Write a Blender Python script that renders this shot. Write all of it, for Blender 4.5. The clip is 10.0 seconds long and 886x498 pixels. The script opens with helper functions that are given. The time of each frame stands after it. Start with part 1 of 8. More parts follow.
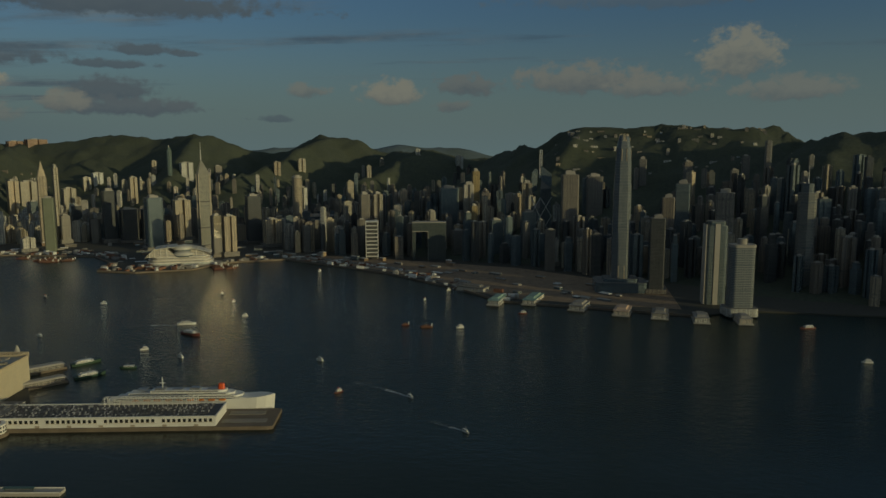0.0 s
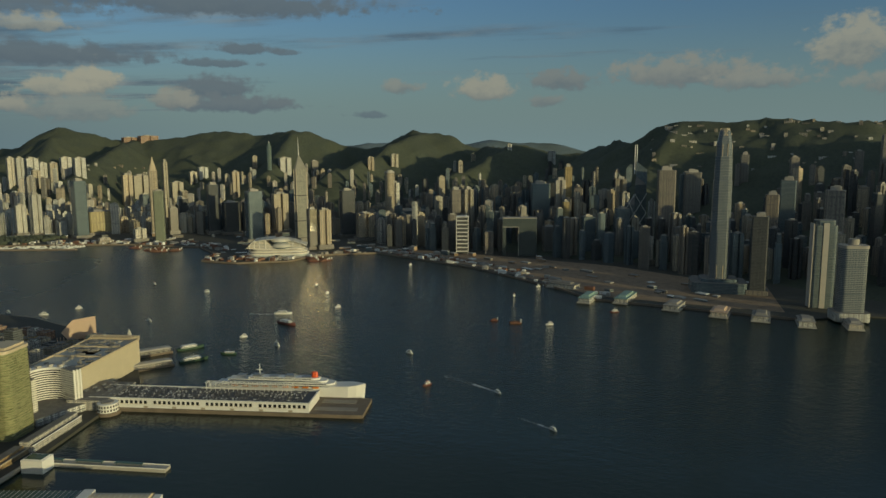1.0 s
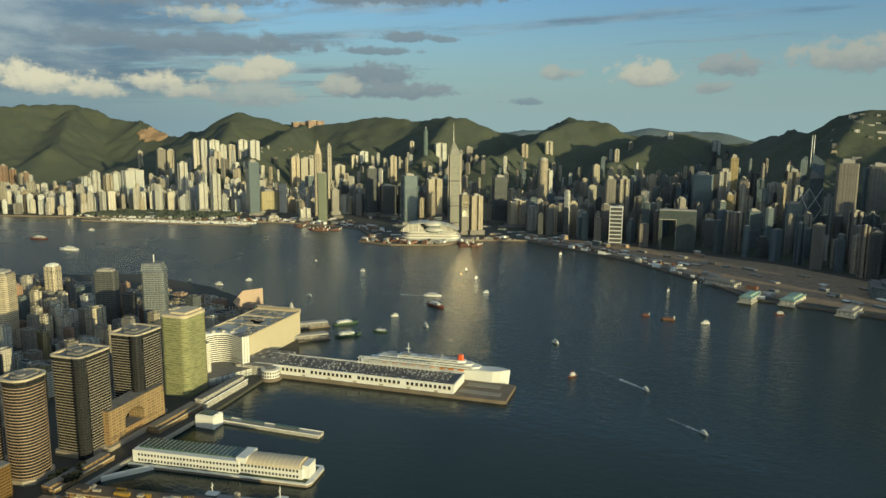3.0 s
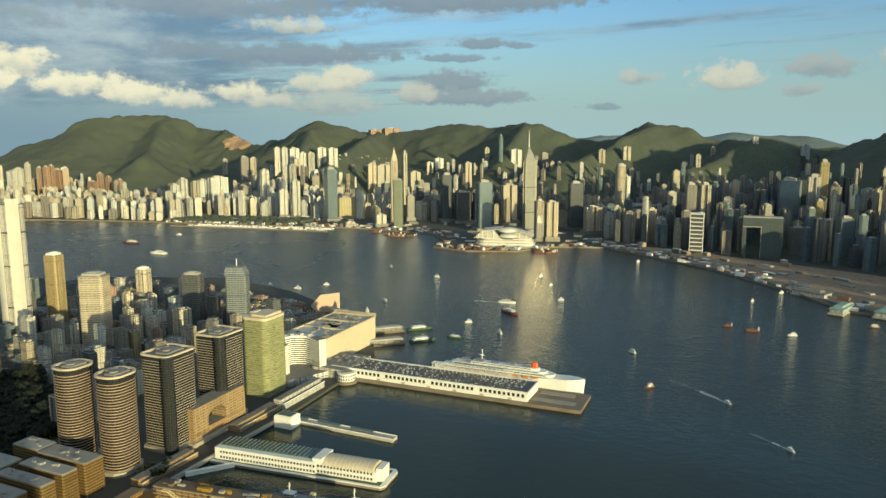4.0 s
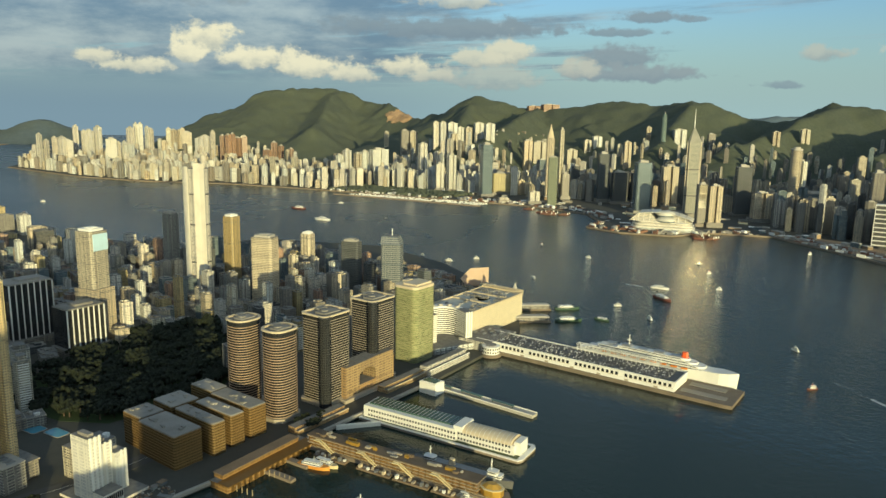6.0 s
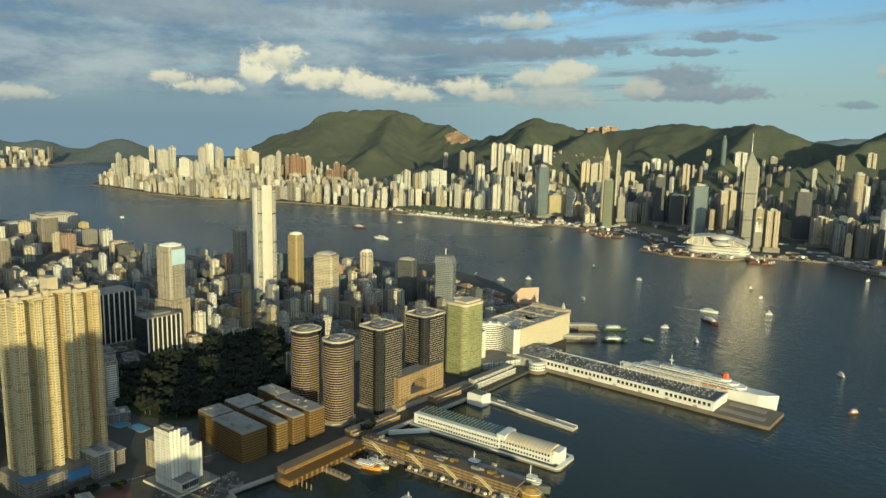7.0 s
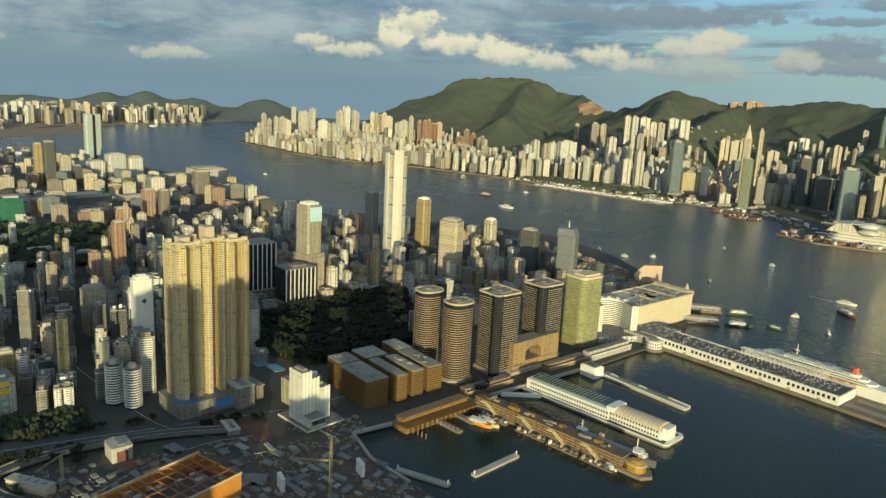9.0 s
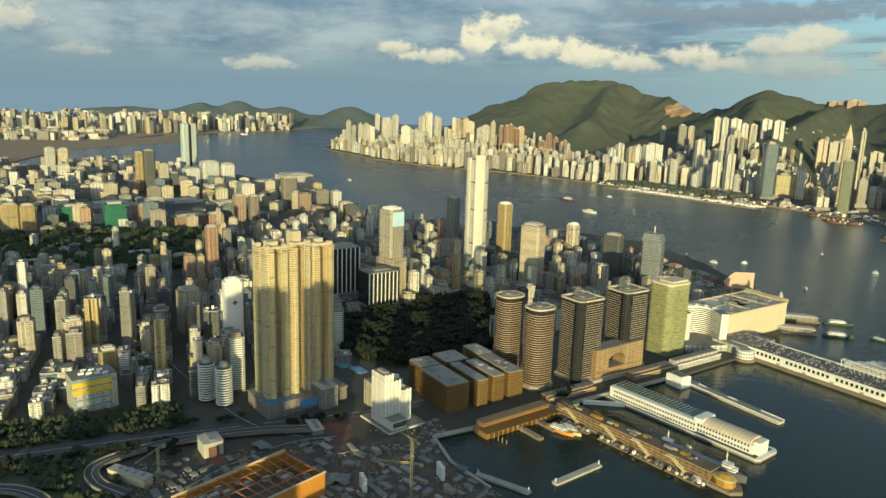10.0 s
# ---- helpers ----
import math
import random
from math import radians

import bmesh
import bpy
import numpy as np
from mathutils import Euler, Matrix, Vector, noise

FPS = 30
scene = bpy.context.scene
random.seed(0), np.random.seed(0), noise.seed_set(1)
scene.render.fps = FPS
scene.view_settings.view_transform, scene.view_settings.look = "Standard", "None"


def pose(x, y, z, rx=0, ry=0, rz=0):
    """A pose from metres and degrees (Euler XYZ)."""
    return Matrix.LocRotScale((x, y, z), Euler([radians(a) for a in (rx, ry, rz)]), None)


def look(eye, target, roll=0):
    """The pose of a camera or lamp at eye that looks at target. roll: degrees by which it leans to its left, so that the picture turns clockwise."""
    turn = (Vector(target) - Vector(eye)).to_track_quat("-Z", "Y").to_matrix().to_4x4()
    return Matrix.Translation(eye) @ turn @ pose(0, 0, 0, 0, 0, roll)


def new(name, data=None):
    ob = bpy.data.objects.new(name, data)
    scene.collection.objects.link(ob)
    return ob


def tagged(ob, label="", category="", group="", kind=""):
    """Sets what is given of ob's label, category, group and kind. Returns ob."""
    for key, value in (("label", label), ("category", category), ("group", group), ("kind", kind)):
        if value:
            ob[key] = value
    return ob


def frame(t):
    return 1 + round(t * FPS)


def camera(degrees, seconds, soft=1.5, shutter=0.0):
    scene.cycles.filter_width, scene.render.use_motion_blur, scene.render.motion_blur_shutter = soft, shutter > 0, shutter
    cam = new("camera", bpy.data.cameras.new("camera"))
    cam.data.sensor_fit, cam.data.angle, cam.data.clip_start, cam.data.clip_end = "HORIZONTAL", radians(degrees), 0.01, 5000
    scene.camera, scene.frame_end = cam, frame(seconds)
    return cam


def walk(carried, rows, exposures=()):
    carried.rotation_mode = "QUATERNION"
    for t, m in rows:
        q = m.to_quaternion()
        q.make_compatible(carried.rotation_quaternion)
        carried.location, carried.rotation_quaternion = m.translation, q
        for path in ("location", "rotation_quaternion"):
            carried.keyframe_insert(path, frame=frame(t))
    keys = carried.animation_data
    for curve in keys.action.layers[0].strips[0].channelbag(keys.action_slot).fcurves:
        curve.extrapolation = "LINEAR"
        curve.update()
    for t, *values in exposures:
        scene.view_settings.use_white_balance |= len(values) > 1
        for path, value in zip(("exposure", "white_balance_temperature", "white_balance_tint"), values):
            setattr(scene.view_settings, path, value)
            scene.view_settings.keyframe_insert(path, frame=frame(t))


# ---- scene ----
# The far shore and ridges lie up to 10 km away, past the lens's clipping, so the
# whole place stands at half its true size: 1 unit is 2 m, x east, y north.
cam = camera(62.6, 10.0)
PATH = [
    (0, pose(0.00, 0.00, 195.00, 82.18, 0.16, -170.37)),
    (0.5, pose(0.00, 0.00, 195.00, 82.16, -0.11, -166.80)),
    (1, pose(0.00, 0.00, 195.00, 81.84, 0.24, -163.24)),
    (1.5, pose(0.00, 0.00, 195.00, 81.69, -0.31, -159.80)),
    (2, pose(0.00, 0.00, 195.00, 81.36, -0.54, -157.32)),
    (2.5, pose(0.00, 0.00, 195.00, 81.19, -0.04, -154.49)),
    (2.7, pose(0.00, 0.00, 195.00, 80.92, -0.24, -153.11)),
    (3.8, pose(0.00, 0.00, 195.00, 81.38, -0.00, -146.76)),
    (4, pose(0.00, 0.00, 195.00, 81.30, 0.08, -145.42)),
    (4.5, pose(0.00, 0.00, 195.00, 80.71, -0.32, -142.17)),
    (5, pose(0.00, 0.00, 195.00, 80.63, -0.02, -140.26)),
    (5.5, pose(0.00, 0.00, 195.00, 80.27, -1.15, -137.55)),
    (5.75, pose(0.00, 0.00, 195.00, 79.48, -1.05, -135.11)),
    (6, pose(-2.76, 1.67, 195.62, 79.35, -1.04, -133.19)),
    (6.2, pose(-8.42, 5.10, 196.88, 79.77, -1.35, -131.29)),
    (6.5, pose(-17.47, 10.59, 198.90, 80.38, -1.45, -129.58)),
    (6.8, pose(-26.52, 16.08, 200.92, 80.73, -1.30, -128.80)),
    (7.1, pose(-35.57, 21.57, 202.95, 80.77, -1.21, -128.40)),
    (7.3, pose(-41.60, 25.23, 204.29, 80.59, -1.35, -128.06)),
    (7.5, pose(-46.01, 27.90, 205.28, 79.93, -1.48, -127.44)),
    (7.65, pose(-47.00, 28.50, 205.50, 79.77, -1.53, -126.98)),
    (8, pose(-47.00, 28.50, 205.50, 80.17, -1.71, -124.36)),
    (8.5, pose(-47.00, 28.50, 205.50, 78.64, -2.41, -121.20)),
    (9, pose(-47.00, 28.50, 205.50, 77.95, -2.87, -118.31)),
    (9.5, pose(-47.00, 28.50, 205.50, 78.23, -2.49, -115.27)),
    (10, pose(-47.00, 28.50, 205.50, 78.07, -1.80, -112.01)),
]
# seconds, stops, white balance and tint: the clip fades up from dark
EXPOSURES = [(0.0, -1.75, 6600, -1), (0.5, -1.38, 6600, -1), (1.0, -1.0, 6550, -1), (1.5, -0.75, 6550, -1), (2.0, -0.52, 6550, -1), (2.5, -0.32, 6550, -1),
             (3.2, -0.04, 6550, -3), (3.8, 0.2, 6550, -3), (5.0, 0.2, 6600, -3), (6.0, 0.12, 6600, -3), (7.5, 0.06, 6450, -3), (8.5, 0.0, 6450, -3), (9.2, 0.08, 6550, -3), (10.0, 0.2, 6600, -3)]
walk(cam, PATH, EXPOSURES)

# ---- light ----
SUN_BEARING, SUN_HEIGHT = 292.8, 6.3
to_sun = Vector((math.sin(radians(SUN_BEARING)) * math.cos(radians(SUN_HEIGHT)),
                 math.cos(radians(SUN_BEARING)) * math.cos(radians(SUN_HEIGHT)),
                 math.sin(radians(SUN_HEIGHT))))
sun = new("sun", bpy.data.lights.new("sun", "SUN"))
sun.data.energy, sun.data.angle, sun.data.color = 4.8, radians(0.5), (1.0, 0.83, 0.46)
sun.matrix_world = look((0, 0, 900), Vector((0, 0, 900)) - to_sun)


class Nodes:
    """Short notation for shader nodes."""

    def __init__(self, tree):
        self.tree = tree
        tree.nodes.clear()

    def add(self, kind, settings=None, **links):
        n = self.tree.nodes.new(kind)
        for key, value in (settings or {}).items():
            if key == "op":
                n.operation = value
            elif key == "type":
                n.data_type = value
            elif key == "blend":
                n.blend_type = value
            elif key == "interp":
                n.interpolation_type = value
            elif key == "sky":
                n.sky_type = value
            elif key == "dims":
                n.noise_dimensions = value
        for key, value in links.items():
            slot = n.inputs[int(key[1:])] if key[0] == "i" and key[1:].isdigit() else n.inputs[key.replace("_", " ")]
            if isinstance(value, bpy.types.NodeSocket):
                self.tree.links.new(value, slot)
            else:
                slot.default_value = value
        return n

    def math(self, op, a, b=0.0, c=0.0):
        return self.add("ShaderNodeMath", {"op": op}, i0=a, i1=b, i2=c).outputs[0]

    def vec(self, op, a, b=(0, 0, 0)):
        n = self.add("ShaderNodeVectorMath", {"op": op}, i0=a, i1=b)
        return n.outputs["Value"] if op in ("DOT_PRODUCT", "LENGTH") else n.outputs[0]

    def ramp(self, value, lo, hi, out_lo=0.0, out_hi=1.0):
        return self.add("ShaderNodeMapRange", {"interp": "SMOOTHSTEP"}, i0=value, i1=lo, i2=hi, i3=out_lo, i4=out_hi).outputs[0]

    def mix(self, factor, a, b, blend="MIX"):
        n = self.add("ShaderNodeMix", {"type": "RGBA", "blend": blend}, i0=factor, i6=a, i7=b)
        return n.outputs[2]

    def noise(self, vector, scale, detail=4.0, rough=0.55):
        return self.add("ShaderNodeTexNoise", None, Vector=vector, Scale=scale, Detail=detail, Roughness=rough).outputs[0]


world = bpy.data.worlds.new("sky")
scene.world = world
world.use_nodes = True
N = Nodes(world.node_tree)
sky = N.add("ShaderNodeTexSky", {"sky": "NISHITA"})
sky.sun_disc, sky.sun_elevation, sky.sun_rotation = False, radians(9.0), radians(SUN_BEARING)
sky.air_density, sky.dust_density, sky.ozone_density = 1.0, 2.2, 1.5
way = N.add("ShaderNodeTexCoord").outputs["Generated"]
xyz = N.add("ShaderNodeSeparateXYZ", None, Vector=way)
bearing = N.math("MULTIPLY", N.math("ARCTAN2", xyz.outputs[0], xyz.outputs[1]), 57.2958)
bearing = N.math("ADD", bearing, N.math("MULTIPLY", N.math("LESS_THAN", bearing, 0.0), 360.0))
height = N.math("MULTIPLY", N.math("ARCSINE", xyz.outputs[2]), 57.2958)
spot = N.add("ShaderNodeCombineXYZ", None, X=bearing, Y=height).outputs[0]
stretched = N.vec("MULTIPLY", spot, (0.22, 0.62, 1.0))
streak = N.noise(stretched, 0.55, 7.0, 0.62)
puff = N.noise(N.vec("MULTIPLY", spot, (0.85, 1.15, 1.0)), 1.0, 7.0, 0.58)
lump = N.noise(spot, 0.33, 3.0, 0.5)
billow = N.math("ADD", N.math("MULTIPLY", N.math("SUBTRACT", puff, 0.5), 1.9), N.math("MULTIPLY", N.math("SUBTRACT", lump, 0.5), 1.1))
# a loose upper deck of cloud, thick to the east and thinning to the south
above = N.math("DIVIDE", 1.0, N.math("MAXIMUM", xyz.outputs[2], 0.03))
deck_spot = N.vec("MULTIPLY", N.add("ShaderNodeCombineXYZ", None, X=N.math("MULTIPLY", xyz.outputs[0], above),
                                    Y=N.math("MULTIPLY", xyz.outputs[1], above), Z=1.0).outputs[0], (0.22, 0.5, 1.0))
deck = N.noise(deck_spot, 1.1, 7.0, 0.6)
cover = N.ramp(bearing, 116.0, 158.0, 0.24, -0.14)
cover = N.math("ADD", cover, N.math("ADD", N.ramp(height, 1.0, 7.0, -0.10, 0.05), N.ramp(height, 11.0, 20.0, 0.0, 0.24)))
deck_amount = N.ramp(N.math("ADD", deck, cover), 0.46, 0.64)
tone = N.mix(N.ramp(streak, 0.34, 0.72), (0.14, 0.205, 0.30, 1), (0.42, 0.465, 0.50, 1))
SKY_GAIN = 0.15
colour = N.mix(1.0, sky.outputs[0], (0.76 * SKY_GAIN, 1.0 * SKY_GAIN, 1.42 * SKY_GAIN, 1), "MULTIPLY")
# pale haze on the horizon
haze = N.mix(N.ramp(bearing, 112.0, 152.0), (0.225, 0.32, 0.425, 1), (0.385, 0.525, 0.575, 1))
colour = N.mix(N.ramp(height, 10.5, -1.0, 0.0, 0.86), colour, haze)
deck_amount = N.math("MULTIPLY", deck_amount, N.ramp(height, 1.2, 3.4, 0.0, 0.86))
colour = N.mix(deck_amount, colour, tone)


def cloud(colour, at, up, half_width, half_height, lit, amount=1.0):
    """One cloud: bearing and height in degrees, its half sizes, how sunlit its top is."""
    rel = N.vec("MULTIPLY", N.vec("SUBTRACT", spot, (at, up, 0)), (0.74 / half_width, 0.7 / half_height, 0))
    level = N.add("ShaderNodeSeparateXYZ", None, Vector=rel).outputs[1]
    sag = N.math("MULTIPLY", N.math("MINIMUM", level, 0.0), 0.7)
    body = N.math("ADD", N.math("SUBTRACT", N.math("ADD", billow, 1.0), N.vec("LENGTH", rel)), sag)
    inside = N.math("MULTIPLY", N.ramp(body, -0.05, 0.5), amount)
    top = N.math("ADD", level, N.math("MULTIPLY", billow, 0.8))
    shade = N.mix(N.ramp(top, -0.9, 0.55), (0.19 + 0.14 * lit, 0.245 + 0.12 * lit, 0.32 + 0.06 * lit, 1), (0.22 + 0.60 * lit, 0.28 + 0.46 * lit, 0.35 + 0.22 * lit, 1))
    return N.mix(inside, colour, shade)


# bearing, height, half width, half height, how sunlit, how dense
CLOUDS = ((146.0, 9.9, 11.0, 0.9, 0.02, 0.95), (129.0, 9.2, 9.0, 1.0, 0.05, 0.8), (134.0, 8.0, 3.2, 0.6, 0.7, 0.75), (190.0, 10.6, 12.0, 0.8, 0.1, 0.5),
          (133.5, 6.0, 8.5, 0.8, 0.03, 0.9), (148.3, 6.9, 2.2, 0.4, 0.03, 0.9), (146.2, 5.9, 2.8, 0.32, 0.03, 0.85), (151.3, 6.8, 1.0, 0.22, 0.03, 0.8),
          (115.7, 4.8, 1.75, 1.1, 1.0, 1.0), (114.3, 3.7, 1.1, 0.95, 1.0, 1.0), (119.4, 3.5, 2.6, 0.85, 1.0, 1.0), (123.0, 3.0, 2.7, 0.85, 0.95, 1.0),
          (126.4, 2.5, 2.0, 0.65, 0.8, 0.95), (111.0, 2.8, 2.3, 0.6, 0.9, 0.95), (108.4, 3.3, 1.3, 0.5, 0.85, 0.9), (130.0, 3.2, 2.1, 0.75, 0.85, 1.0),
          (132.5, 2.6, 1.7, 0.55, 0.7, 0.9), (136.5, 2.4, 4.5, 1.0, 0.45, 0.65), (138.1, 4.3, 1.6, 1.0, 0.75, 0.95), (135.6, 3.9, 1.8, 0.7, 0.7, 0.9),
          (146.4, 4.0, 2.5, 0.95, 0.06, 0.95), (147.4, 2.9, 4.8, 0.7, 0.1, 0.95), (143.2, 3.2, 1.6, 0.7, 0.5, 0.85), (160.0, 4.3, 1.3, 0.55, 0.42, 0.8),
          (157.6, 2.2, 1.4, 0.28, 0.02, 0.75), (166.5, 4.0, 2.0, 1.05, 0.6, 0.95), (172.3, 4.6, 2.4, 0.9, 0.25, 0.9), (171.2, 3.2, 1.3, 0.5, 0.3, 0.8),
          (181.0, 4.9, 4.6, 1.2, 0.38, 0.95), (186.0, 4.3, 3.2, 0.8, 0.4, 0.85), (192.0, 6.3, 2.4, 1.7, 0.6, 0.9), (195.5, 3.9, 2.9, 0.9, 0.4, 0.8),
          (98.6, 1.8, 2.0, 0.55, 0.7, 0.7), (82.2, 4.0, 1.8, 1.1, 0.8, 0.8), (86.0, 2.2, 1.6, 0.4, 0.5, 0.6), (88.0, 7.0, 9.0, 1.4, 0.05, 0.6), (109.0, 8.0, 9.0, 1.2, 0.12, 0.6))
for one in CLOUDS:
    colour = cloud(colour, *one)
background = N.add("ShaderNodeBackground", None, Color=colour, Strength=1.0)
N.tree.links.new(background.outputs[0], N.add("ShaderNodeOutputWorld").inputs[0])

# ---- materials ----
def material(name):
    m = bpy.data.materials.new(name)
    m.use_nodes = True
    return m, Nodes(m.node_tree)


def finish(n, **links):
    shader = n.add("ShaderNodeBsdfPrincipled", None, **links)
    n.tree.links.new(shader.outputs[0], n.add("ShaderNodeOutputMaterial").inputs[0])


def rgba(c, k=1.0):
    return (c[0] * k, c[1] * k, c[2] * k, 1.0)


def plain(name, colour, rough=0.75, metal=0.0, grain=0.25, scale=0.35, bump=0.15):
    """A matt or metallic surface with stains at two scales."""
    m, n = material(name)
    here = n.add("ShaderNodeNewGeometry").outputs["Position"]
    seed = n.add("ShaderNodeObjectInfo").outputs["Random"]
    broad, fine = n.noise(here, scale * 0.25, 4.0), n.noise(here, scale * 4.0, 5.0)
    tone = n.math("ADD", n.math("MULTIPLY", broad, grain), n.math("MULTIPLY", fine, grain * 0.7))
    tone = n.math("ADD", tone, n.math("MULTIPLY", seed, grain * 0.6))
    base = n.mix(n.ramp(tone, grain * 0.5, grain * 1.7), rgba(colour, 1 - grain), rgba(colour, 1 + grain * 0.6))
    relief = n.add("ShaderNodeBump", None, Strength=bump, Distance=0.3, Height=fine).outputs[0]
    finish(n, Base_Color=base, Roughness=rough, Metallic=metal, Normal=relief)
    return m


def facade(name, wall, glass, storey=1.6, bay=1.9, sill=0.3, pier=0.22, gloss=0.2, vary=0.3, metal=0.0, wells=0.0):
    """A wall of storeys and window bays, laid out along each face in true size."""
    m, n = material(name)
    geo = n.add("ShaderNodeNewGeometry")
    here, facing = geo.outputs["Position"], geo.outputs["True Normal"]
    seed = n.math("FRACT", n.math("ADD", n.add("ShaderNodeObjectInfo").outputs["Random"], geo.outputs["Random Per Island"]))
    along = n.vec("DOT_PRODUCT", here, n.vec("CROSS_PRODUCT", facing, (0, 0, 1)))
    level = n.add("ShaderNodeSeparateXYZ", None, Vector=here).outputs[2]
    up = n.add("ShaderNodeSeparateXYZ", None, Vector=facing).outputs[2]
    across = n.math("ADD", n.math("DIVIDE", along, bay), n.math("MULTIPLY", seed, 7.0))
    floors = n.math("DIVIDE", level, storey)
    in_bay = n.math("GREATER_THAN", n.math("FRACT", across), pier)
    in_floor = n.math("GREATER_THAN", n.math("FRACT", floors), sill)
    pane = n.math("MULTIPLY", in_bay, in_floor)
    # strips between groups of bays, wall colour darkened like the shade of deep recesses
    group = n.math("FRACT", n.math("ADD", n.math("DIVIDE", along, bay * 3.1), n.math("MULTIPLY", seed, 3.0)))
    recess_shade = n.math("MULTIPLY", n.math("LESS_THAN", group, 0.24), wells)
    pane = n.math("MULTIPLY", pane, n.math("SUBTRACT", 1.0, n.math("MULTIPLY", recess_shade, 0.4)))
    cell = n.add("ShaderNodeCombineXYZ", None, X=n.math("FLOOR", across), Y=n.math("FLOOR", floors), Z=seed).outputs[0]
    chance = n.add("ShaderNodeTexWhiteNoise", None, Vector=cell).outputs[0]
    stain = n.noise(n.vec("MULTIPLY", here, (1, 1, 0.35)), 0.12, 5.0)
    shift = n.math("ADD", n.math("MULTIPLY", n.math("SUBTRACT", seed, 0.5), vary), n.math("MULTIPLY", n.math("SUBTRACT", stain, 0.5), 0.5))
    tint = n.mix(n.math("FRACT", n.math("MULTIPLY", seed, 17.3)), (1.0, 0.90, 0.77, 1), (0.88, 0.96, 1.0, 1))
    face = n.mix(1.0, n.mix(n.math("ADD", shift, 0.5), rgba(wall, 0.55), rgba(wall, 1.25)), tint, "MULTIPLY")
    face = n.mix(recess_shade, face, rgba([0.42 * w for w in wall]))
    # some bays are solid, some storeys are plant floors, some bays are all glass
    strip_at = n.math("FRACT", n.math("ADD", n.math("DIVIDE", along, bay * 2.4), n.math("MULTIPLY", seed, 5.0)))
    strip = n.math("MULTIPLY", n.math("LESS_THAN", strip_at, 0.40), n.math("GREATER_THAN", n.math("FRACT", n.math("MULTIPLY", seed, 7.7)), 0.25))
    plant = n.math("LESS_THAN", n.math("FRACT", n.math("ADD", n.math("DIVIDE", floors, 15.0), seed)), 0.055)
    pane = n.math("MAXIMUM", pane, n.math("MAXIMUM", n.math("MULTIPLY", strip, n.math("MULTIPLY", in_floor, 0.9)), n.math("MULTIPLY", plant, 0.7)))
    panes = n.mix(n.math("MULTIPLY", chance, 0.8), rgba(glass), rgba([0.5 * g + 0.5 * w for g, w in zip(glass, wall)]))
    wall_face = n.mix(pane, face, panes)
    roof = n.mix(n.noise(here, 0.35, 4.0), rgba((0.10, 0.095, 0.088)), rgba((0.30, 0.28, 0.25)))
    flat = n.math("GREATER_THAN", up, 0.6)
    base = n.mix(flat, wall_face, roof)
    glassy = n.math("MULTIPLY", pane, n.math("SUBTRACT", 1.0, flat))
    rough = n.math("SUBTRACT", 0.8, n.math("MULTIPLY", glassy, 0.8 - gloss))
    finish(n, Base_Color=base, Roughness=rough, Metallic=n.math("MULTIPLY", glassy, metal))
    return m


FACADES = {
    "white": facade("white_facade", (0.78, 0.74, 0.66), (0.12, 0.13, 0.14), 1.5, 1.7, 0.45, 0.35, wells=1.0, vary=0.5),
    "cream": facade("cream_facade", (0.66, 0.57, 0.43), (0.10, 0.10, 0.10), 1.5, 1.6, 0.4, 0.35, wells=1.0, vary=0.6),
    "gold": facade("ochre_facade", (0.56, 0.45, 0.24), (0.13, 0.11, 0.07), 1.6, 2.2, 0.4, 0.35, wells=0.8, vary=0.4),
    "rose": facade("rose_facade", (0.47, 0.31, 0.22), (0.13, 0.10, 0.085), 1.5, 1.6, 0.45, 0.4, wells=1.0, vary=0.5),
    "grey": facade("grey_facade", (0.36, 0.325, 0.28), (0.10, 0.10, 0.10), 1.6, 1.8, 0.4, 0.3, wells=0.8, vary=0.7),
    "dark": facade("dark_glass_facade", (0.16, 0.16, 0.16), (0.06, 0.068, 0.072), 1.9, 2.0, 0.3, 0.15, 0.12, 0.3, 0.1),
    "glass": facade("blue_glass_facade", (0.26, 0.31, 0.33), (0.09, 0.12, 0.135), 1.9, 1.8, 0.22, 0.12, 0.1, 0.3, 0.25),
}
CONCRETE = plain("concrete", (0.42, 0.39, 0.34), 0.85)
DULL_CONCRETE = plain("sooty_concrete", (0.21, 0.195, 0.17), 0.9, grain=0.4)
PAVING = plain("quay_paving", (0.30, 0.27, 0.23), 0.9)
ROOFING = plain("roof_felt", (0.28, 0.26, 0.23), 0.9, grain=0.45)
WHITE = plain("white_paint", (0.78, 0.76, 0.70), 0.6, grain=0.12)
STEEL = plain("grey_steel", (0.35, 0.36, 0.37), 0.45, 0.6)
DARK = plain("dark_metal", (0.06, 0.06, 0.06), 0.5, 0.3)


def forest(name, low, high, scale, scrub=0.5):
    m, n = material(name)
    here = n.add("ShaderNodeNewGeometry").outputs["Position"]
    clump, grove = n.noise(here, scale, 6.0, 0.7), n.noise(here, scale * 0.09, 5.0)
    base = n.mix(n.ramp(clump, 0.3, 0.7), rgba(low), rgba(high))
    base = n.mix(n.ramp(grove, 0.35, 0.7, 0.0, scrub), base, rgba((0.085, 0.095, 0.055)))
    relief = n.add("ShaderNodeBump", None, Strength=0.6, Distance=4.0, Height=clump).outputs[0]
    finish(n, Base_Color=base, Roughness=0.95, Normal=relief)
    return m


FOREST = forest("hill_forest", (0.055, 0.068, 0.052), (0.10, 0.112, 0.075), 0.16)

m, n = material("harbour_water")
here = n.add("ShaderNodeNewGeometry").outputs["Position"]
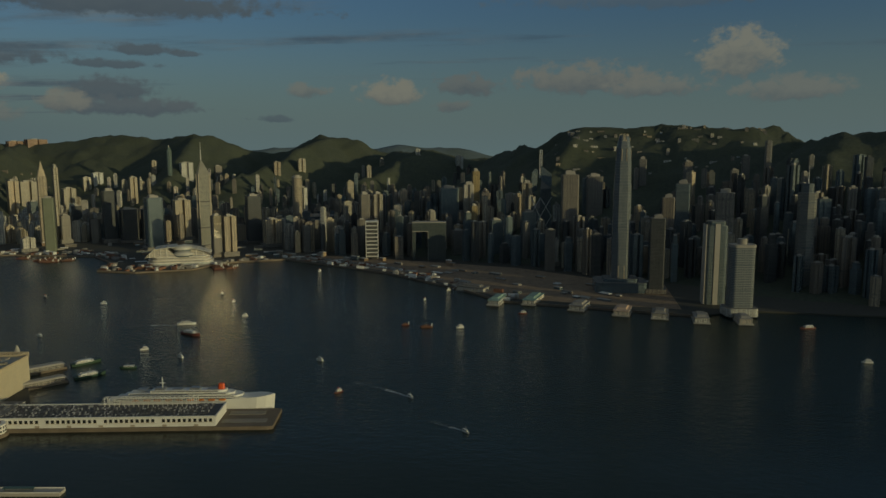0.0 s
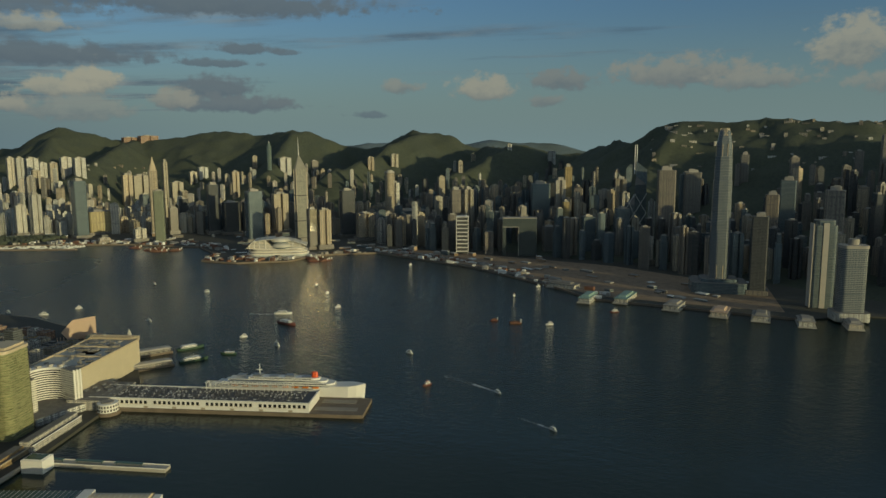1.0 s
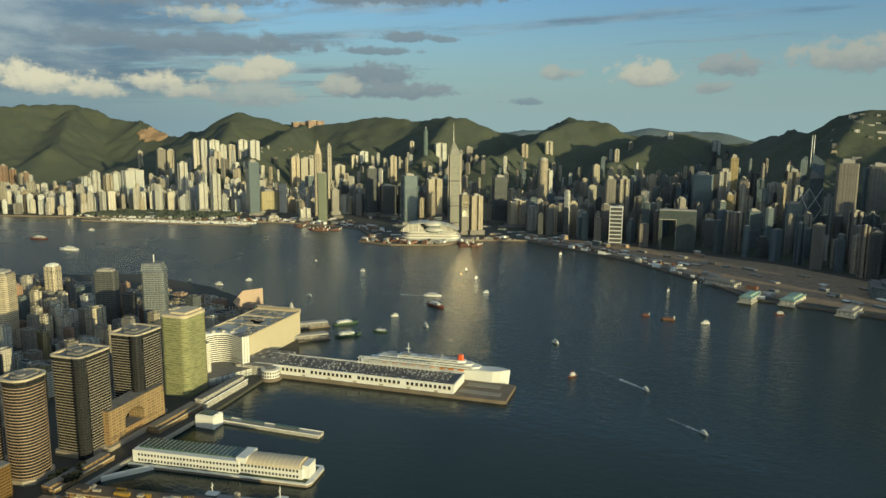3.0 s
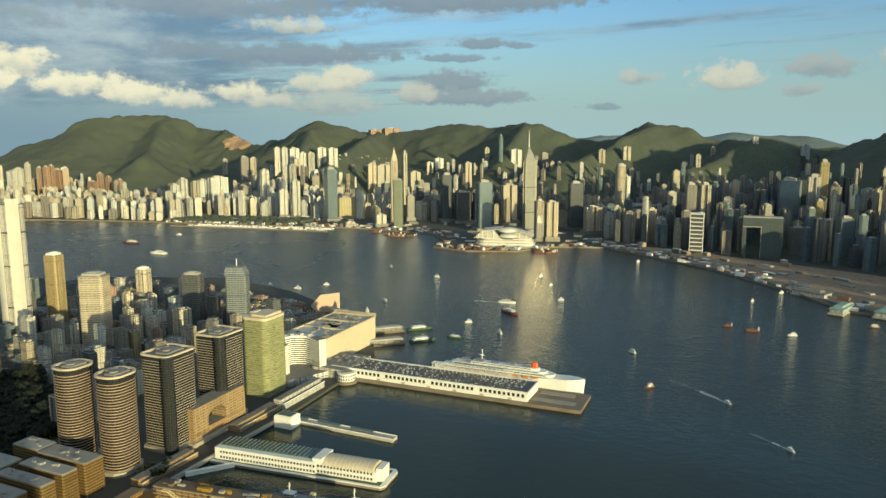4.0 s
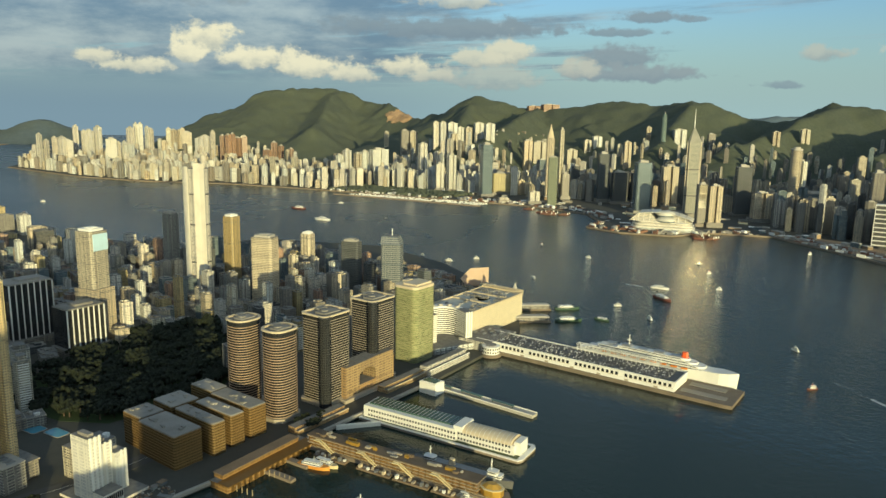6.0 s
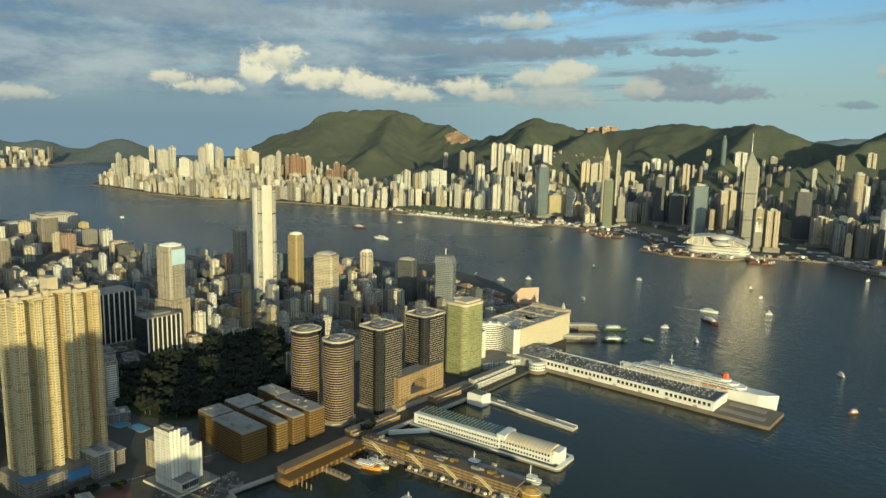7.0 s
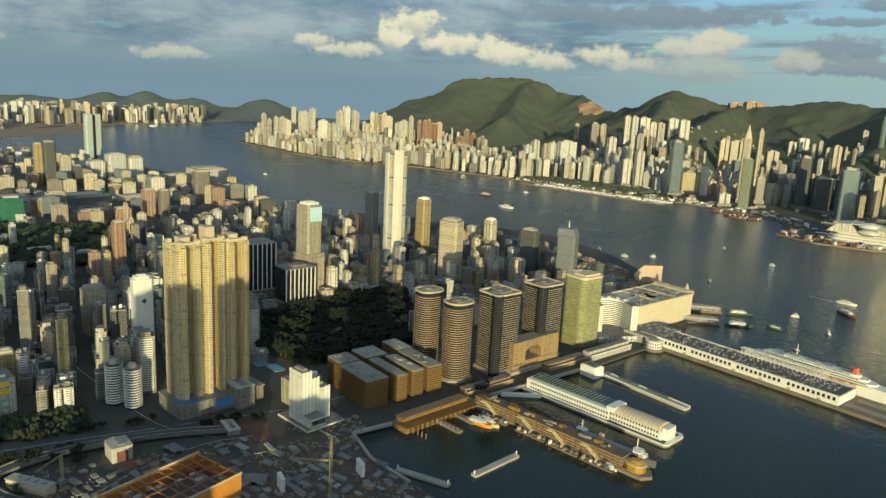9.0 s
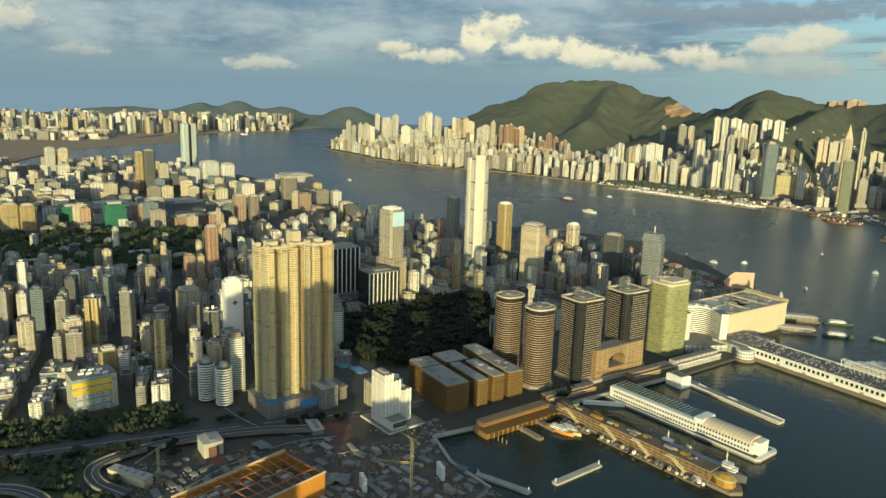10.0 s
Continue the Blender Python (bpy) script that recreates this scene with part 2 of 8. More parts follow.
# wind waves with long crests across the channel
turned = n.add("ShaderNodeVectorRotate", None, Vector=here, Angle=radians(10)).outputs[0]
crests = n.vec("MULTIPLY", turned, (0.7, 1.0, 1.0))
ripples = n.math("ADD", n.noise(crests, 0.7, 3.0, 0.6), n.math("ADD", n.math("MULTIPLY", n.noise(crests, 0.28, 2.0), 1.5), n.math("MULTIPLY", n.noise(crests, 0.13, 1.0), 1.4)))
swell = n.noise(here, 0.004, 4.0)
# calmer in the lee of the quays
choppy = n.ramp(n.add("ShaderNodeSeparateXYZ", None, Vector=here).outputs[1], -560.0, -380.0, 0.38, 0.11)
# short steep chop out in the eastern channel
open_water = n.ramp(n.add("ShaderNodeSeparateXYZ", None, Vector=here).outputs[0], 520.0, 820.0, 0.0, 0.20)
relief = n.add("ShaderNodeBump", None, Strength=choppy, Distance=1.2, Height=ripples).outputs[0]
finish(n, Base_Color=n.mix(swell, rgba((0.007, 0.020, 0.0175)), rgba((0.0125, 0.032, 0.029))), Roughness=n.math("ADD", open_water, n.math("ADD", n.ramp(swell, 0.3, 0.7, 0.03, 0.05), n.ramp(n.add("ShaderNodeSeparateXYZ", None, Vector=here).outputs[1], -560.0, -420.0, 0.03, 0.0))),
       IOR=1.33, Normal=relief)
WATER = m
m, n = material("city_ground")
here = n.add("ShaderNodeNewGeometry").outputs["Position"]
base = n.mix(0.55, n.mix(n.noise(here, 0.2, 6.0, 0.7), rgba((0.045, 0.043, 0.038)), rgba((0.12, 0.107, 0.088))),
             n.mix(n.noise(here, 0.03, 4.0), rgba((0.04, 0.045, 0.03)), rgba((0.095, 0.09, 0.075))))
finish(n, Base_Color=base, Roughness=0.9)
GROUND = m
EARTH = plain("bare_earth", (0.30, 0.215, 0.14), 0.95, grain=0.6, scale=0.5)
WORKS = plain("works_mud", (0.135, 0.11, 0.085), 0.95, grain=0.6, scale=0.5)
RED_EARTH = plain("red_earth", (0.20, 0.10, 0.07), 0.95, grain=0.5, scale=0.5)

# ---- building helpers ----
def mesh_of(name, bm, mat):
    me = bpy.data.meshes.new(name)
    bmesh.ops.recalc_face_normals(bm, faces=bm.faces)
    bm.to_mesh(me)
    bm.free()
    for one in (mat if isinstance(mat, (list, tuple)) else (mat,)):
        me.materials.append(one)
    return me


def part(name, bm, mat, parent=None, label=""):
    ob = new(name, mesh_of(name, bm, mat))
    if parent is not None:
        ob.parent = parent
    return tagged(ob, label)


def thing(name, label, category, m=None, group="", kind=""):
    ob = new(name)
    if m is not None:
        ob.matrix_world = m
    return tagged(ob, label, category, group, kind)


def prism(bm, poly, z0, z1, top=1.0, about=(0, 0), index=0):
    """An upright prism over a plan outline; top scales its upper end about a point."""
    lower = [bm.verts.new((x, y, z0)) for x, y in poly]
    upper = [bm.verts.new((about[0] + (x - about[0]) * top, about[1] + (y - about[1]) * top, z1)) for x, y in poly]
    faces = [bm.faces.new(lower[::-1]), bm.faces.new(upper)]
    for i in range(len(poly)):
        j = (i + 1) % len(poly)
        faces.append(bm.faces.new((lower[i], lower[j], upper[j], upper[i])))
    for f in faces:
        f.material_index = index
    return upper


def rect(x0, x1, y0, y1):
    return [(x0, y0), (x1, y0), (x1, y1), (x0, y1)]


def block(bm, x0, x1, y0, y1, z0, z1, index=0):
    prism(bm, rect(x0, x1, y0, y1), z0, z1, index=index)


def chamfered(w, d, c):
    a, b = w / 2, d / 2
    return [(-a + c, -b), (a - c, -b), (a, -b + c), (a, b - c), (a - c, b), (-a + c, b), (-a, b - c), (-a, -b + c)]


def notched(w, d, c):
    """A residential plan with recessed bays on every side."""
    a, b = w / 2, d / 2
    c, s = c * .75, c * 1.5
    return [(-a, -b), (-c, -b), (-c, -b + s), (c, -b + s), (c, -b), (a, -b), (a, -c), (a - s, -c), (a - s, c), (a, c),
            (a, b), (c, b), (c, b - s), (-c, b - s), (-c, b), (-a, b), (-a, c), (-a + s, c), (-a + s, -c), (-a, -c)]


def round_plan(w, d, n=20):
    return [(w / 2 * math.cos(2 * math.pi * i / n), d / 2 * math.sin(2 * math.pi * i / n)) for i in range(n)]


# ---- ground, water, hills ----
COAST = [(-900, -860), (-352, -900), (-223, -905), (-150, -868), (80, -915), (142, -985), (275, -1100), (394, -1165), (490, -1215),
         (570, -1170), (600, -1085), (673, -1045), (745, -1050), (775, -1130), (850, -1195), (1012, -1190), (1134, -1147), (1265, -1093),
         (1434, -1038), (1571, -985), (1765, -893), (1959, -735), (2155, -650), (2384, -610), (2600, -575), (2720, -640), (3000, -1000),
         (3600, -1500), (4400, -1900)]


def coast_y(x):
    for (x0, y0), (x1, y1) in zip(COAST, COAST[1:]):
        if x0 <= x <= x1:
            return y0 + (y1 - y0) * (x - x0) / (x1 - x0)
    return -900.0


bm = bmesh.new()
prism(bm, rect(-9000, 9000, -9000, 9000), -6.0, 0.0)
tagged(part("water", bm, WATER), "dark teal rippled harbour water", "water", kind="structure")
bm = bmesh.new()
prism(bm, COAST + [(4400, -4000), (-900, -4000)], -3.0, 1.6)
tagged(part("ground", bm, GROUND), "built-up island shore ground", "ground", kind="structure")

# ridge lines: x, y, height of each summit and saddle, west to east
RIDGE = [(-1000, -1450, 250), (-700, -1500, 245), (-522, -1512, 226), (-518, -1724, 212), (-470, -1789, 238), (-384, -1759, 246), (-235, -1835, 252),
         (-37, -1850, 248), (86, -1848, 205), (242, -2187, 170), (406, -2060, 188), (603, -2406, 188), (700, -2378, 225), (788, -2352, 243),
         (1000, -2402, 182), (1227, -2292, 245), (1362, -2331, 238), (1556, -2328, 249), (1842, -2240, 214), (2092, -2151, 260), (2350, -2170, 190),
         (2472, -2186, 164), (2813, -2246, 230), (3140, -2140, 302), (3207, -1878, 289), (3330, -1650, 175), (3500, -1500, 95)]
SPURS = [(406, -2060, 188), (505, -1780, 124), (-37, -1850, 240), (60, -1560, 120), (1227, -2292, 235), (1115, -1900, 125), (1842, -2240, 213), (1530, -1505, 98),
         (3113, -2180, 290), (2600, -1700, 130), (772, -2357, 235), (860, -1840, 134), (2330, -1230, 70), (2560, -980, 55), (2092, -2151, 240), (1750, -1650, 100)]


def toward(x, y, a, b):
    """Distance from a ridge segment and the ridge's height there."""
    dx, dy = b[0] - a[0], b[1] - a[1]
    u = max(0.0, min(1.0, ((x - a[0]) * dx + (y - a[1]) * dy) / (dx * dx + dy * dy)))
    return math.hypot(x - a[0] - u * dx, y - a[1] - u * dy), a[2] + (b[2] - a[2]) * (3 * u * u - 2 * u ** 3)


def land(x, y):
    """Height of the island's slopes."""
    p = Vector((x, y, 0))
    wx, wy = x + 50 * noise.noise(p * 0.004), y + 50 * noise.noise(p * 0.004 + Vector((9, 4, 0)))
    z = 0.0
    for a, b in zip(RIDGE, RIDGE[1:]):
        d, h = toward(x, y, a, b)
        dw = 0.65 * d + 0.35 * toward(wx, wy, a, b)[0] if d < 900 else d
        reach = 2.9 * h
        if dw < reach:
            z = max(z, h * (1 - dw / reach) ** 1.75)
    for a, b in zip(SPURS[::2], SPURS[1::2]):
        d, h = toward(x, y, a, b)
        if d < 2.2 * h:
            z = max(z, h * (1 - d / (2.2 * h)) ** 1.5)
    if z > 3:
        k = min(1.0, z / 90)
        z += k * (9 * noise.fractal(p * 0.009, 1.0, 2.0, 4) + 15 * abs(noise.noise(p * 0.014)) + 8 * abs(noise.noise(p * 0.04)) - 5)
    return z * 1.02 - 4


STEP = 15
xs, ys = np.arange(-1000, 4500, STEP), np.arange(-3000, -780, STEP)
grid = [(float(x), float(y), land(float(x), float(y)) if y < coast_y(float(x)) - 60 else -4.0) for y in ys for x in xs]
W = len(xs)
faces = [(j * W + i, j * W + i + 1, (j + 1) * W + i + 1, (j + 1) * W + i) for j in range(len(ys) - 1) for i in range(W - 1)
         if max(grid[k][2] for k in (j * W + i, j * W + i + 1, (j + 1) * W + i, (j + 1) * W + i + 1)) > 0.5]
me = bpy.data.meshes.new("hills")
me.from_pydata(grid, [], faces)
me.materials.append(FOREST)
me.shade_smooth()
tagged(new("hills", me), "wooded green hills above the city", "hill", kind="structure")

KOWLOON = [(120, 200), (150, 40), (170, -80), (215, -128), (247, -139), (268, -133), (300, -124), (333, -126), (338, -170), (345, -210), (356, -268), (368, -338), (383, -400),
           (392, -440), (405, -480), (440, -520), (470, -545), (560, -600), (680, -640), (820, -650), (960, -560), (1010, -430), (1160, -320), (1220, -300),
           (1440, -300), (1620, -235), (1790, -170), (1980, -90), (1990, 120), (2050, 330), (2120, 900), (-200, 900), (-400, 300), (-200, 150)]
bm = bmesh.new()
prism(bm, KOWLOON, -3.0, 2.0)
tagged(part("peninsula_ground", bm, GROUND), "built-up peninsula ground", "ground", kind="structure")

# the far eastern shore and its hills
EAST = [(2100, 350), (2533, 262), (2930, -90), (3280, -160), (3310, -110), (3060, 90), (3350, -50), (3600, -380), (3720, -560), (4200, -1000),
        (4900, -1000), (4900, 1500), (2150, 1500)]
bm = bmesh.new()
prism(bm, EAST, -3.0, 1.8)
tagged(part("east_shore_ground", bm, EARTH), "flat reclaimed ground of the eastern shore", "ground", kind="structure")
EAST_RIDGE = [(4560, 1300, 60), (4620, 584, 50), (4653, 94, 92), (4640, -120, 78), (4622, -300, 122), (4630, -400, 100), (4640, -508, 140), (4560, -640, 96), (4500, -760, 112), (4447, -954, 62), (4399, -1130, 122), (4390, -1190, 118), (4300, -1330, 50)]


def hill_sheet(name, label, ridge, x0, x1, y0, y1, step, steep, mat):
    xs, ys = np.arange(x0, x1, step), np.arange(y0, y1, step)
    grid = []
    for y in ys:
        for x in xs:
            z = 0.0
            for a, b in zip(ridge, ridge[1:]):
                d, h = toward(float(x), float(y), a, b)
                if d < steep * h:
                    z = max(z, h * (1 - d / (steep * h)) ** 1.4)
            grid.append((float(x), float(y), z + (6 * noise.fractal(Vector((x, y, 0)) * 0.01, 1.0, 2.0, 3) if z > 4 else 0) - 3))
    w = len(xs)
    faces = [(j * w + i, j * w + i + 1, (j + 1) * w + i + 1, (j + 1) * w + i) for j in range(len(ys) - 1) for i in range(w - 1)
             if max(grid[k][2] for k in (j * w + i, j * w + i + 1, (j + 1) * w + i, (j + 1) * w + i + 1)) > 0]
    me = bpy.data.meshes.new(name)
    me.from_pydata(grid, [], faces)
    me.materials.append(mat)
    me.shade_smooth()
    tagged(new(name, me), label, "hill", kind="structure")


# distance haze is mixed into the blue-grey leaf colours of these hills
HAZED_FOREST = forest("far_forest", (0.08, 0.11, 0.12), (0.12, 0.15, 0.16), 0.05)
hill_sheet("east_hills", "low hazy hills beyond the eastern shore", EAST_RIDGE, 4000, 4800, -1500, 1400, 30, 3.2, HAZED_FOREST)
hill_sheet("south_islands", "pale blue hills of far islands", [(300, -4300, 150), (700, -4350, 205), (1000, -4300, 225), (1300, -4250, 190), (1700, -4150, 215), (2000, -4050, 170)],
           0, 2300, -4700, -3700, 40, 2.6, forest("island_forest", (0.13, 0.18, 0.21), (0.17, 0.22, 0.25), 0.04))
# hill added out of view in the west so its shadow covers the lower towers
hill_sheet("west_headland", "wooded headland at the island's western end", [(-925, -690, 115), (-950, -750, 182), (-1030, -930, 205), (-1110, -1130, 212), (-1130, -1320, 225)],
           -1500, -600, -1650, -420, 20, 1.5, FOREST)
# bare reclaimed strip between the quay and the first towers
FRONT = [(-700, -965), (-350, -985), (-200, -1060), (-46, -1112), (74, -1190), (238, -1232), (400, -1268), (530, -1290), (560, -1372), (640, -1400), (760, -1425), (870, -1398), (945, -1372), (1030, -1345), (1110, -1312), (1190, -1290), (1320, -1222), (1450, -1140), (1500, -1080)]


def front_y(x):
    for (x0, y0), (x1, y1) in zip(FRONT, FRONT[1:]):
        if x0 <= x <= x1:
            return y0 + (y1 - y0) * (x - x0) / (x1 - x0)
    return 0.0


bm = bmesh.new()
prism(bm, [(-140, -900), (80, -935), (142, -1003), (275, -1116), (394, -1180), (490, -1228), (520, -1255), (400, -1262), (238, -1225), (74, -1180), (-46, -1100), (-140, -1060)], 1.5, 1.72)
tagged(part("reclaimed_ground", bm, EARTH), "bare brown reclaimed ground behind the quay", "ground", kind="structure")
# bare quarry face on the eastern hill
verts, faces, index = [], [], {}
for i in range(-11, 12):
    for j in range(-7, 8):
        x, y = 2615 + i * 8.0, -2178 + j * 8.0
        if (i / 10.5) ** 2 + (j / 6.0) ** 2 + .5 * noise.noise(Vector((x, y, 0)) * .03) < 1:
            index[i, j] = len(verts)
            verts.append((x, y, land(x, y) + 3.0 + 1.5 * abs(noise.noise(Vector((x, y, 3)) * .08))))
for (i, j), a in index.items():
    if all(k in index for k in ((i + 1, j), (i + 1, j + 1), (i, j + 1))):
        faces.append((a, index[i + 1, j], index[i + 1, j + 1], index[i, j + 1]))
me = bpy.data.meshes.new("quarry_face")
me.from_pydata(verts, [], faces)
me.materials.append(plain("quarry_rock", (0.40, 0.26, 0.15), 0.95, grain=0.5, scale=0.12))
tagged(new("quarry_face", me), "bare orange-brown quarry face on the hillside", "hill", kind="structure")

# ---- island towers ----
PLACED = []


def tower(x, y, w, d, top, base, turn, style, label, name="tower_block"):
    """A tower with a shaft, a podium and a roof plant room."""
    PLACED.append((x, y, max(w, d) * 0.6))
    rng = random.Random(int(x * 7 + y * 13))
    t = thing(name, label, "building", pose(x, y, base, 0, 0, turn))
    h = top - base
    plan = notched(w, d, min(w, d) * 0.2) if style in ("white", "cream", "rose") else chamfered(w, d, min(w, d) * 0.08)
    bm = bmesh.new()
    prism(bm, plan, -30 if base > 3 else 0, h * 0.965)
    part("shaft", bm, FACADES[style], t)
    bm = bmesh.new()
    prism(bm, chamfered(w * 0.55, d * 0.55, 0.5), h * 0.965, h)
    block(bm, -w * .1, w * .22, -d * .2, d * .05, h, h + 1.6)
    part("roof_plant", bm, CONCRETE, t)
    if base < 3:
        bm = bmesh.new()
        prism(bm, chamfered(w * 1.35, d * 1.35, 1.0), 0, 5 + 4 * rng.random())
        part("podium", bm, FACADES["grey"], t)
    return t


tower(192, -1294, 22.7, 17.1, 51.1, 6, 24, "grey", "squat grey barracks tower with narrow waist")
tower(123, -1290, 22.1, 16.6, 71.9, 8, 21, "glass", "pale glass office slab with white flank")
tower(21, -1206, 16.4, 12.3, 49.5, 2, 16, "white", "low white civic tower on the strip")
tower(66, -1288, 23.1, 17.4, 87.4, 9, 18, "glass", "grey glass office tower in the front row")
tower(44, -1289, 12.3, 9.2, 71.6, 10, 17, "cream", "beige office tower in the front row")
tower(169, -1339, 11.6, 8.7, 93.4, 15, 22, "gold", "copper glass tower with stepped top")
tower(18, -1320, 10.9, 8.1, 98.7, 17, 16, "white", "white-edged dark office tower")
tower(943, -1383, 25.6, 19.2, 114.6, 2, 49, "dark", "black glass office tower slab on the harbour front")
tower(906, -1393, 33.0, 24.7, 74.2, 2, 48, "dark", "grey office block with dark window bands")
tower(868, -1411, 33.0, 24.7, 74.2, 2, 47, "dark", "grey office block with red sign band")
tower(819, -1453, 32.2, 24.1, 90.9, 2, 44, "cream", "sunlit beige office tower in the front row")
tower(641, -1422, 29.1, 21.9, 103.3, 2, 39, "dark", "dark office tower with lit crown")
tower(581, -1376, 32.8, 24.6, 58.6, 2, 38, "cream", "white institutional block with ribbed front")
tower(517, -1478, 64.5, 48.3, 57.5, 2, 34, "glass", "broad grey headquarters slab with blue sign")
tower(1320, -1232, 19.6, 14.7, 72.1, 2, 62, "white", "bright white residential tower near the shore")
tower(1192, -1317, 46.2, 34.7, 54.6, 2, 57, "gold", "ochre hotel slab with vertical bays")
tower(1371, -1692, 19.1, 14.3, 64.5, 2, 54, "glass", "pale glass office block behind the shelter")
tower(1096, -1488, 18.7, 14.1, 71.8, 2, 51, "dark", "dark office block in the second row")
tower(1029, -1358, 17.3, 12.9, 62.4, 2, 52, "grey", "brown-grey office block near the shelter")
tower(1070, -1193, 20.0, 15.0, 13.0, 2, 57, "white", "low white club house by the shelter")
tower(1019, -1236, 22.2, 16.7, 29.1, 2, 54, "white", "white stepped block by the shelter")
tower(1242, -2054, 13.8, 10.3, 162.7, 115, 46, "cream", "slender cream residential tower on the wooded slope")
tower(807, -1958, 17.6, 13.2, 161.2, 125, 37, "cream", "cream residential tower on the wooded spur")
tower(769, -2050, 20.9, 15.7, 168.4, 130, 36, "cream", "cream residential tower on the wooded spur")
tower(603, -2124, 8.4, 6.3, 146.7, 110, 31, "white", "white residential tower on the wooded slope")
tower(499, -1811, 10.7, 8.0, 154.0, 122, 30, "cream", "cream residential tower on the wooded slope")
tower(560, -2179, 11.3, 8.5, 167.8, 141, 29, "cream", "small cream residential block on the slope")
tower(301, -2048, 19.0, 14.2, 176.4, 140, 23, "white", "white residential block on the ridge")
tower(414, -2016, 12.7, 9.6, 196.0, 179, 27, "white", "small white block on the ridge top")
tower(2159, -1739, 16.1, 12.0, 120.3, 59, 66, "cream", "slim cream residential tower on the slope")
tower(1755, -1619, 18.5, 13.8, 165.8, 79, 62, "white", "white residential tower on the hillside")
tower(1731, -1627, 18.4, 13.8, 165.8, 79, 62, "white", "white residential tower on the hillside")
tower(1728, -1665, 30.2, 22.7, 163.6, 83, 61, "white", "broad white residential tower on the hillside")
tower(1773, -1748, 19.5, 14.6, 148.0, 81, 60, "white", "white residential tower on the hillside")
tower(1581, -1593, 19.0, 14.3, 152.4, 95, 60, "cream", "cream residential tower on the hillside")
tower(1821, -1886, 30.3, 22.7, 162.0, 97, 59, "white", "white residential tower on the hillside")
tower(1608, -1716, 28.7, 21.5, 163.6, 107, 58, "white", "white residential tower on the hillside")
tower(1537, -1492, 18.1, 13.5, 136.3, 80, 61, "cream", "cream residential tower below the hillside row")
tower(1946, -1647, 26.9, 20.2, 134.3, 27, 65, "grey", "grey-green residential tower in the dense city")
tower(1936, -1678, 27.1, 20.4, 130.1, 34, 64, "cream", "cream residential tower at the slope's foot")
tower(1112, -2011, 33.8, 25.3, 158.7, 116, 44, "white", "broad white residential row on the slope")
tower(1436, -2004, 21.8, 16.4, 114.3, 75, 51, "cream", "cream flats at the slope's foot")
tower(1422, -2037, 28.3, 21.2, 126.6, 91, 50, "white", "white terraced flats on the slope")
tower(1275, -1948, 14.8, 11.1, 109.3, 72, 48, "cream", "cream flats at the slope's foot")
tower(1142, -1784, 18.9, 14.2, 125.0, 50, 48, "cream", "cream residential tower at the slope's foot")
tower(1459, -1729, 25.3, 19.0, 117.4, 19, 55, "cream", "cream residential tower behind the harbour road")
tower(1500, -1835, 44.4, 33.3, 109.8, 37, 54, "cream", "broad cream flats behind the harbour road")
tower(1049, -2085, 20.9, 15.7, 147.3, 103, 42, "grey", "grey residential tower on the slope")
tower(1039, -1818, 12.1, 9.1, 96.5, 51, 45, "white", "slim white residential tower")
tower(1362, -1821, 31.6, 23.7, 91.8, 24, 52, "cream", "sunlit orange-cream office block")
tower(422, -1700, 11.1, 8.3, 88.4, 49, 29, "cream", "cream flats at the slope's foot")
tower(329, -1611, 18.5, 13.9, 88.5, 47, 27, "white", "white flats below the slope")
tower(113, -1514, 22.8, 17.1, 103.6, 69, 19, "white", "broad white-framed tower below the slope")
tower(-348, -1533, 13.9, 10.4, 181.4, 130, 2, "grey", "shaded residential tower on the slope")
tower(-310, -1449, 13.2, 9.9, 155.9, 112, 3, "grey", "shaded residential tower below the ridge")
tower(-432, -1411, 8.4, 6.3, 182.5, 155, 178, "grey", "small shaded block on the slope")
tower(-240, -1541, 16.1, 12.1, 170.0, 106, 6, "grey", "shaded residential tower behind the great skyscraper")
hotel = tower(625, -1225, 16, 15, 80, 2, 226.6, "grey", "brown-grey hotel tower with mirror glass beside the convention centre")
bm = bmesh.new()
block(bm, -6.5, 6.5, -8.1, -7.3, 34, 75)
part("mirror_bay", bm, facade("mirror_bay_glazing", (0.50, 0.42, 0.28), (0.90, 0.80, 0.62), 2.4, 1.5, 0.1, 0.08, 0.09, 0.1, 1.0), hotel, "tall bay of gilded mirror glass")
tower(604, -1235, 21.4, 15.0, 78.0, 2, 41, "cream", "sunlit beige hotel tower beside the convention centre")
tower(791, -1298, 29.6, 29.6, 107.4, 2, 46, "glass", "blue-grey glass office tower behind a grey block")
tower(564, -1497, 20.7, 18.6, 117.1, 10, 41, "white", "white residential tower pair")
tower(381, -1347, 18.4, 18.4, 113.6, 2, 26, "grey", "grey office tower in the dense city")
tower(357, -1354, 16.5, 16.5, 113.9, 2, 25, "cream", "pale office tower in the dense city")
tower(231, -1431, 36.5, 25.6, 122.4, 2, 17, "glass", "blue glass hotel and office slab")
tower(197, -1467, 19.5, 17.5, 128.0, 2, 16, "white", "white and dark office tower")
tower(192, -1548, 15.3, 13.8, 152.9, 6, 15, "gold", "sunlit ochre residential tower")
tower(165, -1491, 12.8, 11.5, 113.4, 2, 14, "cream", "cream residential tower in the dense city")
tower(-9, -1310, 19.6, 19.6, 151.3, 2, 4, "dark", "dark square office tower with sunlit flank")
tower(-47, -1499, 33.3, 26.7, 140.5, 8, 4, "glass", "grey residential tower pair on the slope")
tower(-121, -1003, 19.8, 18.3, 106.6, 2, 173, "dark", "beige office tower with curved top")
